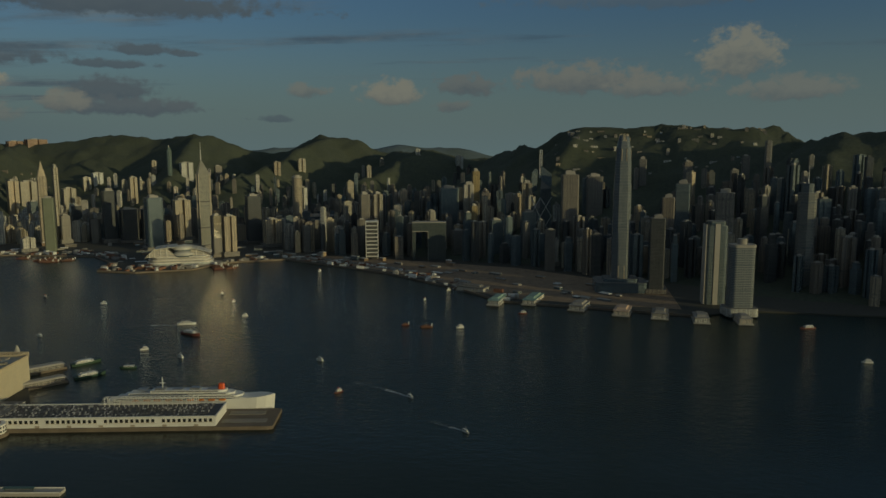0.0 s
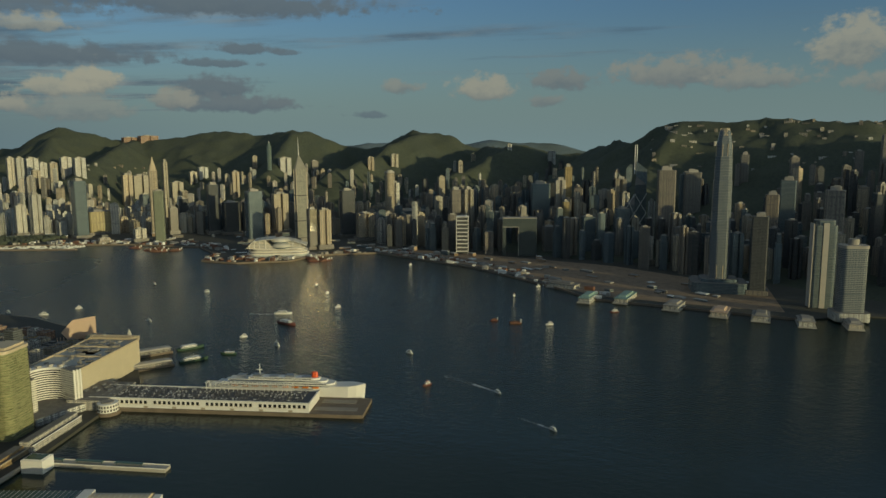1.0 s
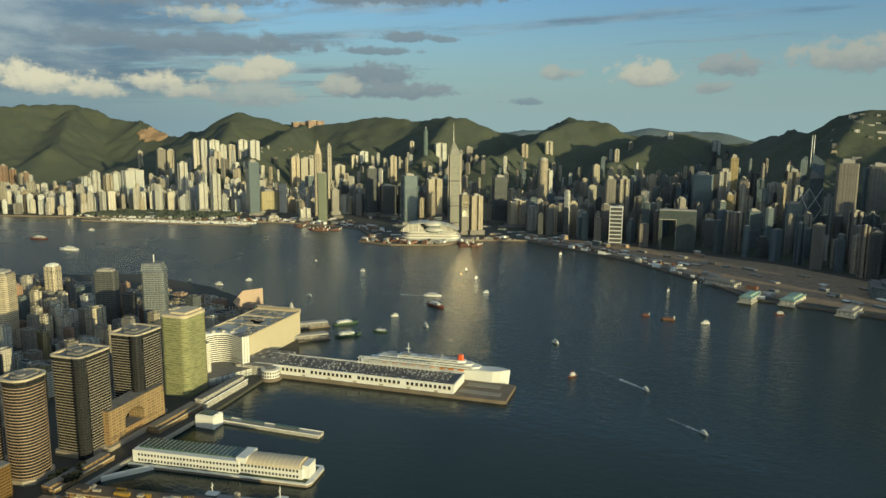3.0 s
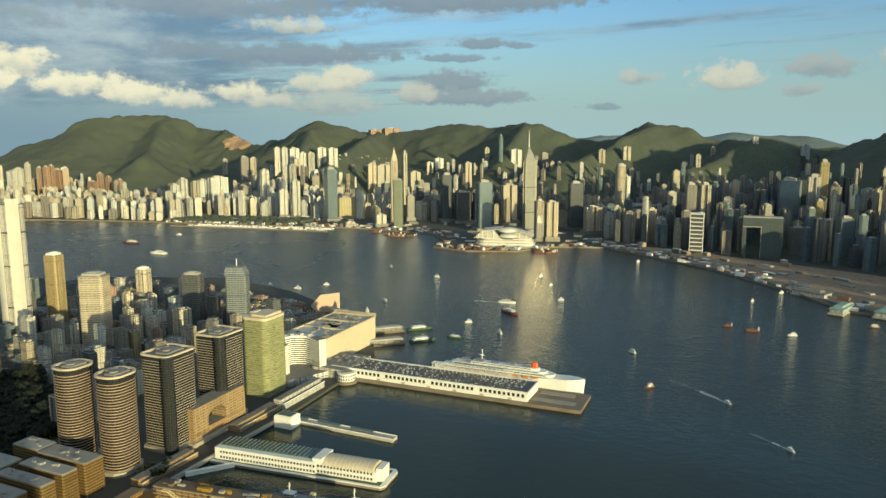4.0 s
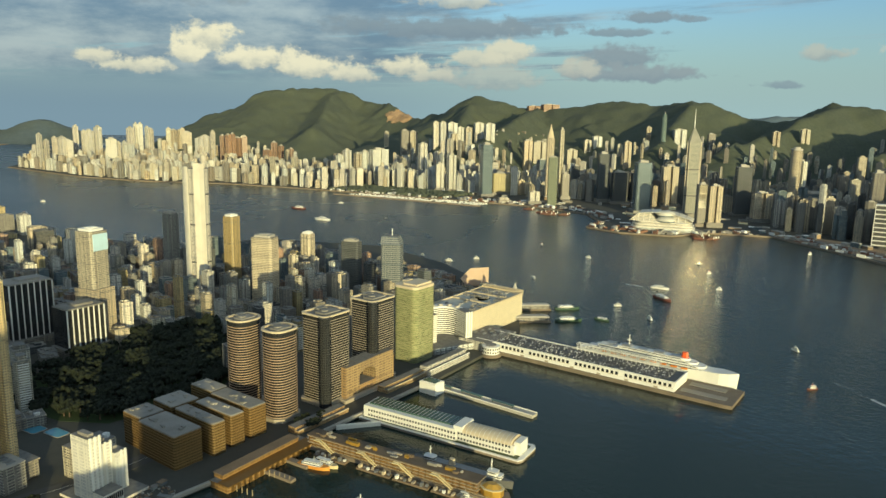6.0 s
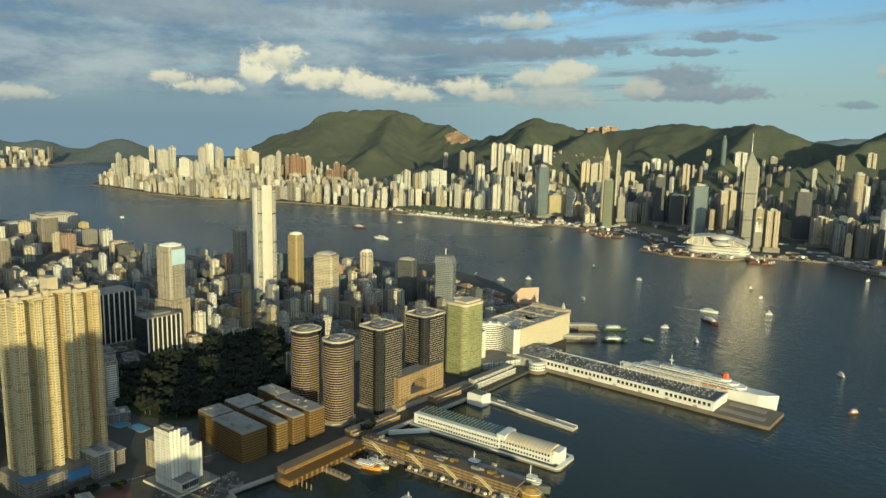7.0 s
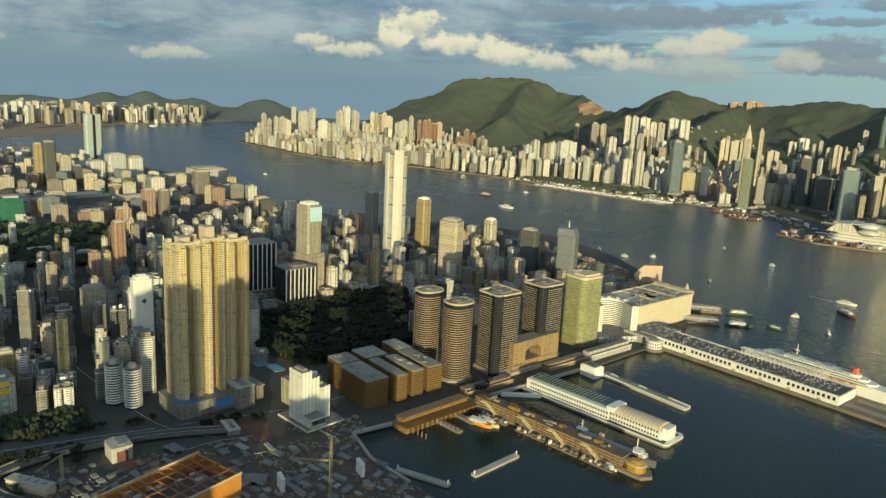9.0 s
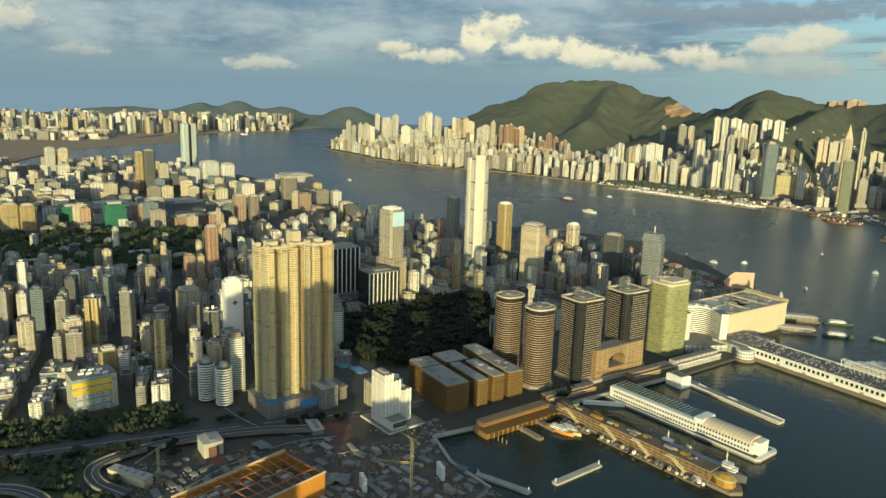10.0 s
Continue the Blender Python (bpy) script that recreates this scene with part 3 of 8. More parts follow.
tower(-224, -1097, 24.9, 22.4, 136.6, 2, 168, "grey", "grey stepped office tower")
tower(77, -1438, 19.9, 17.9, 132.7, 10, 3, "cream", "cream residential tower in the dense city")
tower(-5, -1300, 29.6, 29.6, 155.9, 2, 4, "grey", "sunlit beige square office tower")
tower(-54, -1479, 31.5, 28.4, 145.2, 12, 2, "grey", "grey residential tower pair")
tower(-156, -1592, 15.5, 15.5, 177.2, 40, 178, "grey", "dark residential tower on the slope")
tower(-186, -1236, 22.8, 20.6, 143.2, 2, 171, "glass", "glass office tower in the dense city")
tower(-158, -1190, 19.5, 17.5, 122.9, 2, 172, "grey", "shaded office tower in the dense city")
tower(1296, -1249, 19.3, 17.3, 95.3, 2, 71, "white", "tall white residential tower near the shore")
tower(1180, -1251, 25.4, 20.3, 127.0, 2, 68, "glass", "dark glass office tower")
tower(1073, -1395, 9.3, 9.3, 164.1, 2, 58, "cream", "slim tall beige tower")
tower(1494, -1330, 20.6, 16.5, 113.0, 40, 73, "white", "white residential tower in the dense city")
tower(1634, -1153, 16.6, 14.9, 78.7, 2, 83, "white", "white residential tower by the shore")
tower(1622, -1170, 18.7, 16.8, 92.9, 2, 82, "white", "tall white residential tower by the shore")
tower(1605, -1193, 17.8, 16.0, 83.8, 2, 81, "cream", "cream residential tower with red crown")
tower(1601, -1215, 25.1, 17.6, 88.2, 2, 81, "white", "white residential tower by the shore")
tower(1570, -1239, 49.2, 19.7, 96.0, 2, 80, "white", "broad white residential slab by the shore")
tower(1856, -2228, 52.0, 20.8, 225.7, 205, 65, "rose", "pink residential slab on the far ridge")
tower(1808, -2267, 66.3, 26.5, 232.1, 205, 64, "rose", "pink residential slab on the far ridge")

# ---- peninsula waterfront ----
GOLD_GLASS = facade("gold_mirror_facade", (0.25, 0.165, 0.07), (0.17, 0.11, 0.045), 1.7, 1.6, 0.28, 0.1, 0.22, 0.35, 0.45)
BAND = plain("sandstone_band", (0.58, 0.48, 0.33), 0.6, grain=0.15)
BAND_GREY = plain("granite_band", (0.40, 0.34, 0.26), 0.55, grain=0.15)
DARK_GLASS = facade("dark_window_glass", (0.05, 0.048, 0.045), (0.022, 0.024, 0.027), 1.7, 1.3, 0.08, 0.12, 0.1, 0.3, 0.1)
m, n = material("green_scaffold_netting")
here = n.add("ShaderNodeNewGeometry").outputs["Position"]
folds = n.noise(n.vec("MULTIPLY", here, (0.22, 0.22, 2.0)), 1.0, 5.0, 0.7)
lifts = n.noise(n.vec("MULTIPLY", here, (0.12, 0.12, 0.58)), 1.0, 2.0)
net = n.mix(n.ramp(folds, 0.36, 0.56), rgba((0.10, 0.115, 0.055)), rgba((0.33, 0.335, 0.17)))
net = n.mix(n.ramp(lifts, 0.55, 0.62, 0.0, 0.5), net, rgba((0.16, 0.19, 0.09)))
finish(n, Base_Color=net, Roughness=0.9, Normal=n.add("ShaderNodeBump", None, Strength=0.6, Distance=0.4, Height=folds).outputs[0])
NETTING = m
BROWN_GRID = facade("brown_stone_grid", (0.45, 0.30, 0.15), (0.13, 0.085, 0.05), 1.9, 1.9, 0.42, 0.42, 0.4)
PINK_TILE = plain("pink_tile", (0.55, 0.40, 0.29), 0.7, grain=0.12)
BAND_BROWN = plain("brown_granite_band", (0.44, 0.31, 0.20), 0.55, grain=0.2)
GREEN_ROOF = plain("green_glazed_roof", (0.07, 0.13, 0.10), 0.25, 0.2)
ASPHALT = plain("asphalt", (0.075, 0.073, 0.070), 0.9)
STONE = plain("weathered_quay_stone", (0.24, 0.19, 0.14), 0.9, grain=0.4)
RED = plain("red_paint", (0.42, 0.09, 0.04), 0.5)
ORANGE = plain("orange_cladding", (0.72, 0.30, 0.05), 0.6, grain=0.3)
BLUE = plain("blue_panel", (0.08, 0.25, 0.55), 0.5)
AMBER = plain("amber_glazing", (0.50, 0.30, 0.06), 0.3, 0.35)
DECK_GREY = plain("pier_deck", (0.30, 0.27, 0.22), 0.85, grain=0.4)
BRONZE = plain("bronze_mullion", (0.20, 0.12, 0.04), 0.4, 0.6)
GRAVEL = plain("gravel_roof", (0.30, 0.28, 0.25), 0.95, grain=0.35)
QUAY = 11.3  # the quay's turn from north, in degrees


def ring_bands(bm, outline, z0, storeys, storey, band, out):
    """Proud spandrel bands round a shaft, one a storey."""
    grown = []
    n = len(outline)
    for i, (x, y) in enumerate(outline):
        r = math.hypot(x, y)
        grown.append((x * (r + out) / r, y * (r + out) / r))
    for k in range(storeys):
        prism(bm, grown, z0 + k * storey, z0 + k * storey + band)


def band_parts(name, outline, z0, storeys, storey, band, out, mat, parent):
    """The same bands as parts of their own, all on one mesh."""
    bm = bmesh.new()
    ring_bands(bm, outline, 0, 1, storey, band, out)
    me = mesh_of(name, bm, mat)
    for k in range(storeys):
        ob = new(name, me)
        ob.parent, ob.location = parent, (0, 0, z0 + k * storey)


def rounded(w, d, r, n=5):
    pts = []
    for cx, cy, a0 in ((w / 2 - r, d / 2 - r, 0), (-w / 2 + r, d / 2 - r, 90), (-w / 2 + r, -d / 2 + r, 180), (w / 2 - r, -d / 2 + r, 270)):
        for i in range(n + 1):
            a = radians(a0 + 90 * i / n)
            pts.append((cx + r * math.cos(a), cy + r * math.sin(a)))
    return pts


def banded_tower(x, y, w, d, r, h, turn, band_mat, label, core=False):
    """A quayside office tower with storey bands, a parapet and a sunk roof with plant."""
    t = thing("office_tower", label, "building", pose(x, y, 2, 0, 0, turn), "towers along the quay")
    plan = rounded(w, d, r)
    bm = bmesh.new()
    prism(bm, plan, 0, h)
    shaft = part("glass_shaft", bm, DARK_GLASS, t, "dark glass shaft")
    band_parts("storey_band", plan, 3.0, int((h - 4) / 1.72), 1.72, 0.36 if core else 0.42, 0.3, band_mat, shaft)
    if core:
        for name, sx, sy in (("glass_strip", -w / 2 + 2, d / 2 - 2), ("glass_strip", w / 2 - 2, -d / 2 + 2)):
            bm = bmesh.new()
            prism(bm, [(sx + 4.2 * math.cos(radians(a)), sy + 4.2 * math.sin(radians(a))) for a in range(0, 360, 30)], 0, h + .5)
            part(name, bm, DARK_GLASS, t, "dark vertical glass strip")
    bm = bmesh.new()
    outer, inner = rounded(w + 1.2, d + 1.2, r), rounded(w - 1.6, d - 1.6, max(r - 1, 0.5))
    lo = [[bm.verts.new((px, py, z)) for px, py in pl] for pl, z in ((outer, h), (outer, h + 1.1), (inner, h + 1.1), (inner, h))]
    for a, b in zip(lo, lo[1:] + lo[:1]):
        for i in range(len(a)):
            j = (i + 1) % len(a)
            bm.faces.new((a[i], a[j], b[j], b[i]))
    part("parapet", bm, BAND, t)
    bm = bmesh.new()
    block(bm, -w * .3, w * .12, -d * .28, d * .3, h, h + 1.5)
    block(bm, w * .15, w * .33, -d * .2, d * .1, h, h + 2.3)
    prism(bm, [(w * -.05 + 2.6 * math.cos(a), d * .1 + 2.6 * math.sin(a)) for a in np.linspace(0, 6.0, 10)], h + 1.5, h + 2.4)
    part("roof_plant", bm, ROOFING, t, "grey rooftop plant")
    bm = bmesh.new()
    prism(bm, chamfered(w * 1.12, d * 1.12, r * .6), 0, 2.8)
    part("podium", bm, BAND_GREY, t)
    PLACED.append((x, y, max(w, d) * .75))
    return t


banded_tower(421, -220, 18, 20, 7.5, 58.5, QUAY, BAND_BROWN, "gold-lit round-cornered office tower with sandstone bands")
banded_tower(386, -226, 18, 20, 7.5, 58.5, QUAY, BAND_BROWN, "gold-lit round-cornered office tower beside its twin")
banded_tower(392, -265, 22, 25, 3.5, 61, QUAY, BAND_GREY, "dark glass office tower with pale storey bands", True)
banded_tower(403, -313, 22, 25, 3.5, 61, QUAY, BAND_GREY, "dark banded office tower behind the arched building", True)

# the tower wrapped in green scaffold netting
t = thing("netted_tower", "office tower wrapped in green scaffold netting", "building", pose(418, -366, 2, 0, 0, QUAY), "towers along the quay")
plan = rounded(23, 26, 5)
bm = bmesh.new()
prism(bm, plan, 0, 60)
shaft = part("netted_shaft", bm, NETTING, t)
band_parts("scaffold_rail", plan, 2, 33, 1.72, 0.16, 0.45, plain("bamboo", (0.35, 0.30, 0.16), 0.8), shaft)
bm = bmesh.new()
prism(bm, rounded(23.6, 26.6, 5), 59, 61)
block(bm, -9, 4, -10, 9, 61, 62.5)
block(bm, 5, 9, -4, 4, 61, 63)
part("roof", bm, BAND, t, "sunlit pale roof")
PLACED.append((414, -371, 20))


def arch_building():
    t = thing("arched_building", "brown stone office building with a great arched opening", "building", pose(389, -294, 2, 0, 0, QUAY))
    bm = bmesh.new()
    for y0, y1, z0, z1 in ((-25, -6, 0, 24.5), (11, 25, 0, 23.5), (-6, 11, 0, 8)):
        block(bm, -6, 6, y0, y1, z0, z1)
    arch = [(2.5 - 8.5 * math.cos(radians(a)), 13.5 + 5 * math.sin(radians(a))) for a in range(0, 181, 20)]
    loop = arch + [(11, 23.5), (11, 23.7), (-6, 24.5)]
    a = [bm.verts.new((-6, y, z)) for y, z in loop]
    b = [bm.verts.new((6, y, z)) for y, z in loop]
    caps = [bm.faces.new(a), bm.faces.new(b[::-1])]
    for i in range(len(loop)):
        j = (i + 1) % len(loop)
        bm.faces.new((a[i], a[j], b[j], b[i]))
    bmesh.ops.triangulate(bm, faces=caps)
    part("stone_wall", bm, BROWN_GRID, t)
    bm = bmesh.new()
    block(bm, -6.4, 6.4, -25.4, -24.2, 0, 20.4)
    part("end_pier", bm, BROWN_GRID, t)
    bm = bmesh.new()
    block(bm, -6.4, 6.4, 24.2, 25.4, 0, 24.4)
    part("end_pier", bm, BROWN_GRID, t)
    bm = bmesh.new()
    block(bm, -9, 5, -28, 28, -2, 2.4)
    part("plinth", bm, BAND_GREY, t)
    PLACED.append((387, -298, 26))


arch_building()


def gold_block(x, y, w, d, h, label):
    t = thing("gold_glass_block", label, "building", pose(x, y, 2, 0, 0, 10), "gold glass blocks by the ferry terminal")
    bm = bmesh.new()
    prism(bm, chamfered(w, d, 0.8), 0, h)
    body = part("glass_body", bm, GOLD_GLASS, t)
    bm = bmesh.new()
    prism(bm, chamfered(w - .8, d - .8, 0.6), h, h + .5)
    rng = random.Random(int(x))
    for k in range(7):
        px, py = rng.uniform(-w * .4, w * .35), rng.uniform(-d * .35, d * .3)
        block(bm, px, px + rng.uniform(1, 3), py, py + rng.uniform(.8, 2), h + .5, h + rng.uniform(.9, 1.6))
    part("roof", bm, GRAVEL, t, "grey gravel roof with vents")
    band_parts("bronze_band", chamfered(w, d, 0.8), 2, int(h / 1.7) - 1, 1.7, 0.3, 0.12, BRONZE, body)
    PLACED.append((x, y, max(w, d) * .6))


for x, y, w, d, label in ((379, -151, 35, 18, "brown-gold glass block with broad grey gravel roof"), (407, -147.5, 18, 16, "brown-gold glass block at the rear of the group"),
                          (381, -169.5, 37, 8.7, "narrow gold glass fin block with grey roof"), (412, -169, 20, 19, "gold glass block next to the dark park"),
                          (384, -183.2, 35, 9.8, "narrow gold glass fin block catching the sun"), (389, -198, 38, 12.7, "gold glass fin block with sunlit front"),
                          (420, -194.2, 22, 12.7, "gold glass block behind the fin blocks")):
    gold_block(x, y, w, d, 19, label)

# ---- the ocean terminal, its cars and canopy ----
TERMINAL = pose(206, -480, 0, 0, 0, QUAY) @ Matrix.Diagonal((1, 0.86, 1, 1))
t = thing("ocean_terminal", "long white pier terminal with rooftop car park", "pier", TERMINAL)
bm = bmesh.new()
prism(bm, [(-2, -20), (2, -21), (206, -21), (206, 21), (2, 21), (-2, 20)], -4, 2.6)
part("pier_deck", bm, STONE, t, "brown stone pier deck")
bm = bmesh.new()
block(bm, 38, 206, -15, 18, 2.6, 8.6)
block(bm, 38, 206, 18, 19, 2.6, 5.0)
hall = part("hall", bm, WHITE, t, "white two-storey hall")
bm = bmesh.new()
for y0, y1 in ((17.2, 18.3), (-15.3, -14.4)):
    block(bm, 37.5, 206, y0, y1, 8.6, 9.8)
block(bm, 37.5, 38.6, -15, 18, 8.6, 9.8)
part("parapet", bm, WHITE, t)
bm = bmesh.new()
block(bm, 39, 206, -14, 17, 8.6, 8.75)
part("roof_deck", bm, plain("parking_deck", (0.17, 0.16, 0.145), 0.9), t, "dark rooftop parking deck")
pane = bmesh.new()
block(pane, -1.0, 1.0, -0.2, 0.2, 0, 2.3)
pane = mesh_of("window", pane, DARK_GLASS)
frame_mesh = bmesh.new()
block(frame_mesh, -1.2, 1.2, -0.15, 0.3, -.25, 0)
frame_mesh = mesh_of("window_sill", frame_mesh, BAND)
for k in range(44):
    if k % 11 == 10:
        continue
    for z, mesh in ((5.6, pane), (5.6, frame_mesh)):
        ob = new(mesh.name.split(".")[0], mesh)
        ob.parent, ob.location = hall, (41.5 + k * 3.65, 18.05 if mesh is pane else 18.2, z)
for k in range(7):
    bm = bmesh.new()
    block(bm, 50 + k * 22, 53 + k * 22, 18.9, 19.15, 2.7, 4.2)
    part("loading_door", bm, BAND_GREY, t)
bm = bmesh.new()
for u in np.arange(58, 128, 3.5):
    for v in (-14.5, -8.5):
        block(bm, u - .18, u + .18, v - .18, v + .18, 8.6, 15)
    block(bm, u - .15, u + .15, -14.5, -8.5, 14.7, 15.05)
for v in (-14.5, -11.5, -8.5):
    block(bm, 58, 126, v - .15, v + .15, 14.8, 15.1)
    block(bm, 58, 126, v - .12, v + .12, 11.8, 12.0)
part("steel_canopy_frame", bm, WHITE, t, "white steel canopy frame")
bm = bmesh.new()
block(bm, 8, 34, -14, -6, 2.6, 2.9)
block(bm, 4, 36, 4, 12, 2.6, 2.75)
part("apron", bm, DECK_GREY, t)
bm = bmesh.new()
rng = random.Random(3)
cars = []
for u in np.arange(46, 203, 1.25):
    for v in (-12.5, -9.8, -5.5, -2.8, 1.4, 4.1, 8.4, 11.1, 14.8):
        if rng.random() < .62 and not (58 < u < 128 and v < -8):
            cars.append((u, v))
for u, v in cars[::1]:
    k = rng.choice((0, 0, 2, 2, 0, 0, 1, 1))
    block(bm, u - .42, u + .42, v - 1, v + 1, 8.75, 9.2, k)
    block(bm, u - .36, u + .36, v - .6, v + .5, 9.2, 9.55, k)
ob = part("parked_cars", bm, [plain("dark_car_paint", (0.09, 0.09, 0.095), 0.3), plain("pale_car_paint", (0.46, 0.45, 0.43), 0.35), plain("car_paint", (0.20, 0.19, 0.19), 0.3, 0.2)])
ob.matrix_world = TERMINAL
tagged(ob, "cars parked close together on the terminal roof", "cars", kind="stuff")

# round white pavilion at the pier's root
t = thing("round_pavilion", "round white harbour pavilion with two window rows", "building", pose(385, -421, 0, 0, 0, 0))
bm = bmesh.new()
prism(bm, round_plan(17, 17, 28), -3, 2.4)
part("base", bm, STONE, t)
bm = bmesh.new()
prism(bm, round_plan(14.5, 14.5, 28), 2.4, 8.6)
drum = part("drum", bm, WHITE, t)
bm = bmesh.new()
prism(bm, round_plan(9, 9, 24), 8.6, 9.4)
part("roof_ring", bm, ROOFING, t)
pane = bmesh.new()
block(pane, -.15, .15, -.5, .5, 0, 1.6)
pane = mesh_of("window", pane, DARK_GLASS)
for k in range(22):
    for z in (3.3, 6.0):
        a = 2 * math.pi * k / 22
        ob = new("window", pane)
        ob.parent, ob.location, ob.rotation_euler = drum, (7.22 * math.cos(a), 7.22 * math.sin(a), z), (0, 0, a)
# root building linking pier and quay
t = thing("terminal_entrance", "low white entrance wing between pier and quay", "building", pose(404, -437, 0, 0, 0, QUAY))
bm = bmesh.new()
block(bm, -14, 16, -24, 20, 0, 9.5)
part("wing", bm, FACADES["white"], t)
bm = bmesh.new()
for k in range(9):
    block(bm, -12 + k * 3, -10.4 + k * 3, -18 + (k * 7) % 20, -14 + (k * 7) % 20, 9.5, 10.6)
part("roof_plant", bm, STEEL, t)

# ---- quay hotel and mall ----
t = thing("curved_hotel", "white horseshoe-plan hotel with banded balconies", "building", pose(423, -407, 2, 0, 0, -14) @ Matrix.Diagonal((1.15, 1.1, 1.05, 1)))
HOTEL_WALL = facade("white_balcony_bands", (0.80, 0.77, 0.68), (0.16, 0.15, 0.13), 1.65, 3.4, 0.6, 0.12, 0.3)
bm = bmesh.new()
outer = [(4 + 17 * math.cos(radians(a)), 17 * math.sin(radians(a))) for a in range(-90, 91, 12)]
inner = [(4 + 11 * math.cos(radians(a)), 11 * math.sin(radians(a))) for a in range(-90, 91, 12)]
prism(bm, outer + inner[::-1], 0, 28)
curved = part("curved_wing", bm, WHITE, t)
bm = bmesh.new()
prism(bm, inner + [(4 + (px - 4) * .985, py * .985) for px, py in inner[::-1]], 0, .75)
band = mesh_of("window_band", bm, DARK_GLASS)
for k in range(13):
    ob = new("window_band", band)
    ob.parent, ob.location = curved, (0, 0, 5.8 + 1.65 * k)
for y0, y1, x0, hgt in ((-17, -11, -9, 28), (11, 17, -4, 28)):
    bm = bmesh.new()
    prism(bm, rect(x0, 4, y0, y1), 0, hgt)
    part("straight_wing", bm, HOTEL_WALL, t)
for k in range(3):
    bm = bmesh.new()
    block(bm, -9.4, -8.8, (-16.6, -14.4, -12.2)[k], (-15.6, -13.4, -11.2)[k], 0, 28.6)
    part("white_pier", bm, WHITE, t)
bm = bmesh.new()
for k in range(6):
    a = radians(-75 + k * 30)
    px, py = 4 + 13.5 * math.cos(a), 13.5 * math.sin(a)
    block(bm, px - 1.5, px + 1.5, py - 1.5, py + 1.5, 28, 29.6)
part("roof_plant", bm, CONCRETE, t)
bm = bmesh.new()
block(bm, -16, 16, -20, 20, -2, 5)
part("podium", bm, FACADES["white"], t)
PLACED.append((421, -410, 26))

t = thing("harbour_mall", "long white block of shops and offices with cluttered roof", "building", pose(447, -470, 2, 0, 0, QUAY))
bm = bmesh.new()
block(bm, -20, 24, -46, 42, 0, 24)
part("body", bm, facade("cream_ribbed_wall", (0.74, 0.67, 0.50), (0.42, 0.36, 0.26), 1.8, 0.9, 0.3, 0.5, 0.5), t)
bm = bmesh.new()
for y0 in (-46.3, -20, 8):
    block(bm, -20.5, 24.5, y0, y0 + 1, 24, 25.6)
block(bm, -20.6, -19.4, -46, 42, 24, 25.6)
block(bm, 23.4, 24.6, -46, 42, 24, 25.6)
block(bm, -20.6, 24.6, -46.6, -45, 24, 28)
for k in range(12):
    block(bm, -18 + k * 3.5, -17.4 + k * 3.5, -45, -38, 27, 27.7)
part("parapet", bm, BAND, t)
bm = bmesh.new()
block(bm, -19.4, 23.4, -45, 41, 24, 24.3)
part("roof_deck", bm, plain("pale_roof_deck", (0.50, 0.48, 0.41), 0.9, grain=0.4), t, "sunlit cream roof deck")
unit = bmesh.new()
block(unit, -.5, .5, -.5, .5, 0, .9)
block(unit, -.4, .4, -.4, .4, .9, 1)
unit = mesh_of("roof_unit", unit, ROOFING)
rng = random.Random(9)
for k in range(46):
    ob = new("roof_unit", unit)
    ob.parent = t
    ob.matrix_basis = Matrix.LocRotScale((rng.uniform(-16, 20), rng.uniform(-38, 38), 24.3), None, (rng.uniform(1.5, 6), rng.uniform(1.5, 6), rng.uniform(.5, 2)))
# flat dark slab in place of the shade inside a sunken roof opening
bm = bmesh.new()
block(bm, -6, 8, -12, 2, 24.05, 24.3)
part("light_well", bm, DARK, t)
PLACED.append((441, -478, 50))

# low quay arcades and promenade
for y0, y1, off, hgt, lab in ((-345, -398, 6, 7, "white quayside arcade"), (-218, -262, 9, 4, "brown quayside arcade under the office towers"), (-300, -345, 9, 4.5, "brown stepped quayside arcade")):
    cx, cy = 340 + (-170 - (y0 + y1) / 2) * .2 + off, (y0 + y1) / 2
    t = thing("quay_arcade", lab + " with flat roof", "building", pose(cx, cy, 2, 0, 0, QUAY), "arcades along the quay")
    bm = bmesh.new()
    block(bm, -4, 5, -(y0 - y1) / 2, (y0 - y1) / 2, 0, hgt * .6)
    block(bm, -1, 5, -(y0 - y1) / 2, (y0 - y1) / 2, hgt * .6, hgt)
    part("body", bm, FACADES["white"] if hgt == 7 else BROWN_GRID, t)
    bm = bmesh.new()
    block(bm, -4.3, -3.7, -(y0 - y1) / 2, (y0 - y1) / 2, hgt * .6, hgt * .6 + .6)
    part("parapet", bm, WHITE if hgt == 7 else BAND, t)
bm = bmesh.new()
for (x0, y0), (x1, y1) in zip(KOWLOON[5:11], KOWLOON[6:12]):
    dx, dy = x1 - x0, y1 - y0
    l = math.hypot(dx, dy)
    nx, ny = -dy / l, dx / l
    poly = [(x0 - nx * .6, y0 - ny * .6), (x1 - nx * .6, y1 - ny * .6), (x1 + nx * 1.2, y1 + ny * 1.2), (x0 + nx * 1.2, y0 + ny * 1.2)]
    prism(bm, poly, 1.0, 3.0)
tagged(part("quay_wall", bm, CONCRETE), "pale stone quay edge wall", "quay wall", kind="structure")

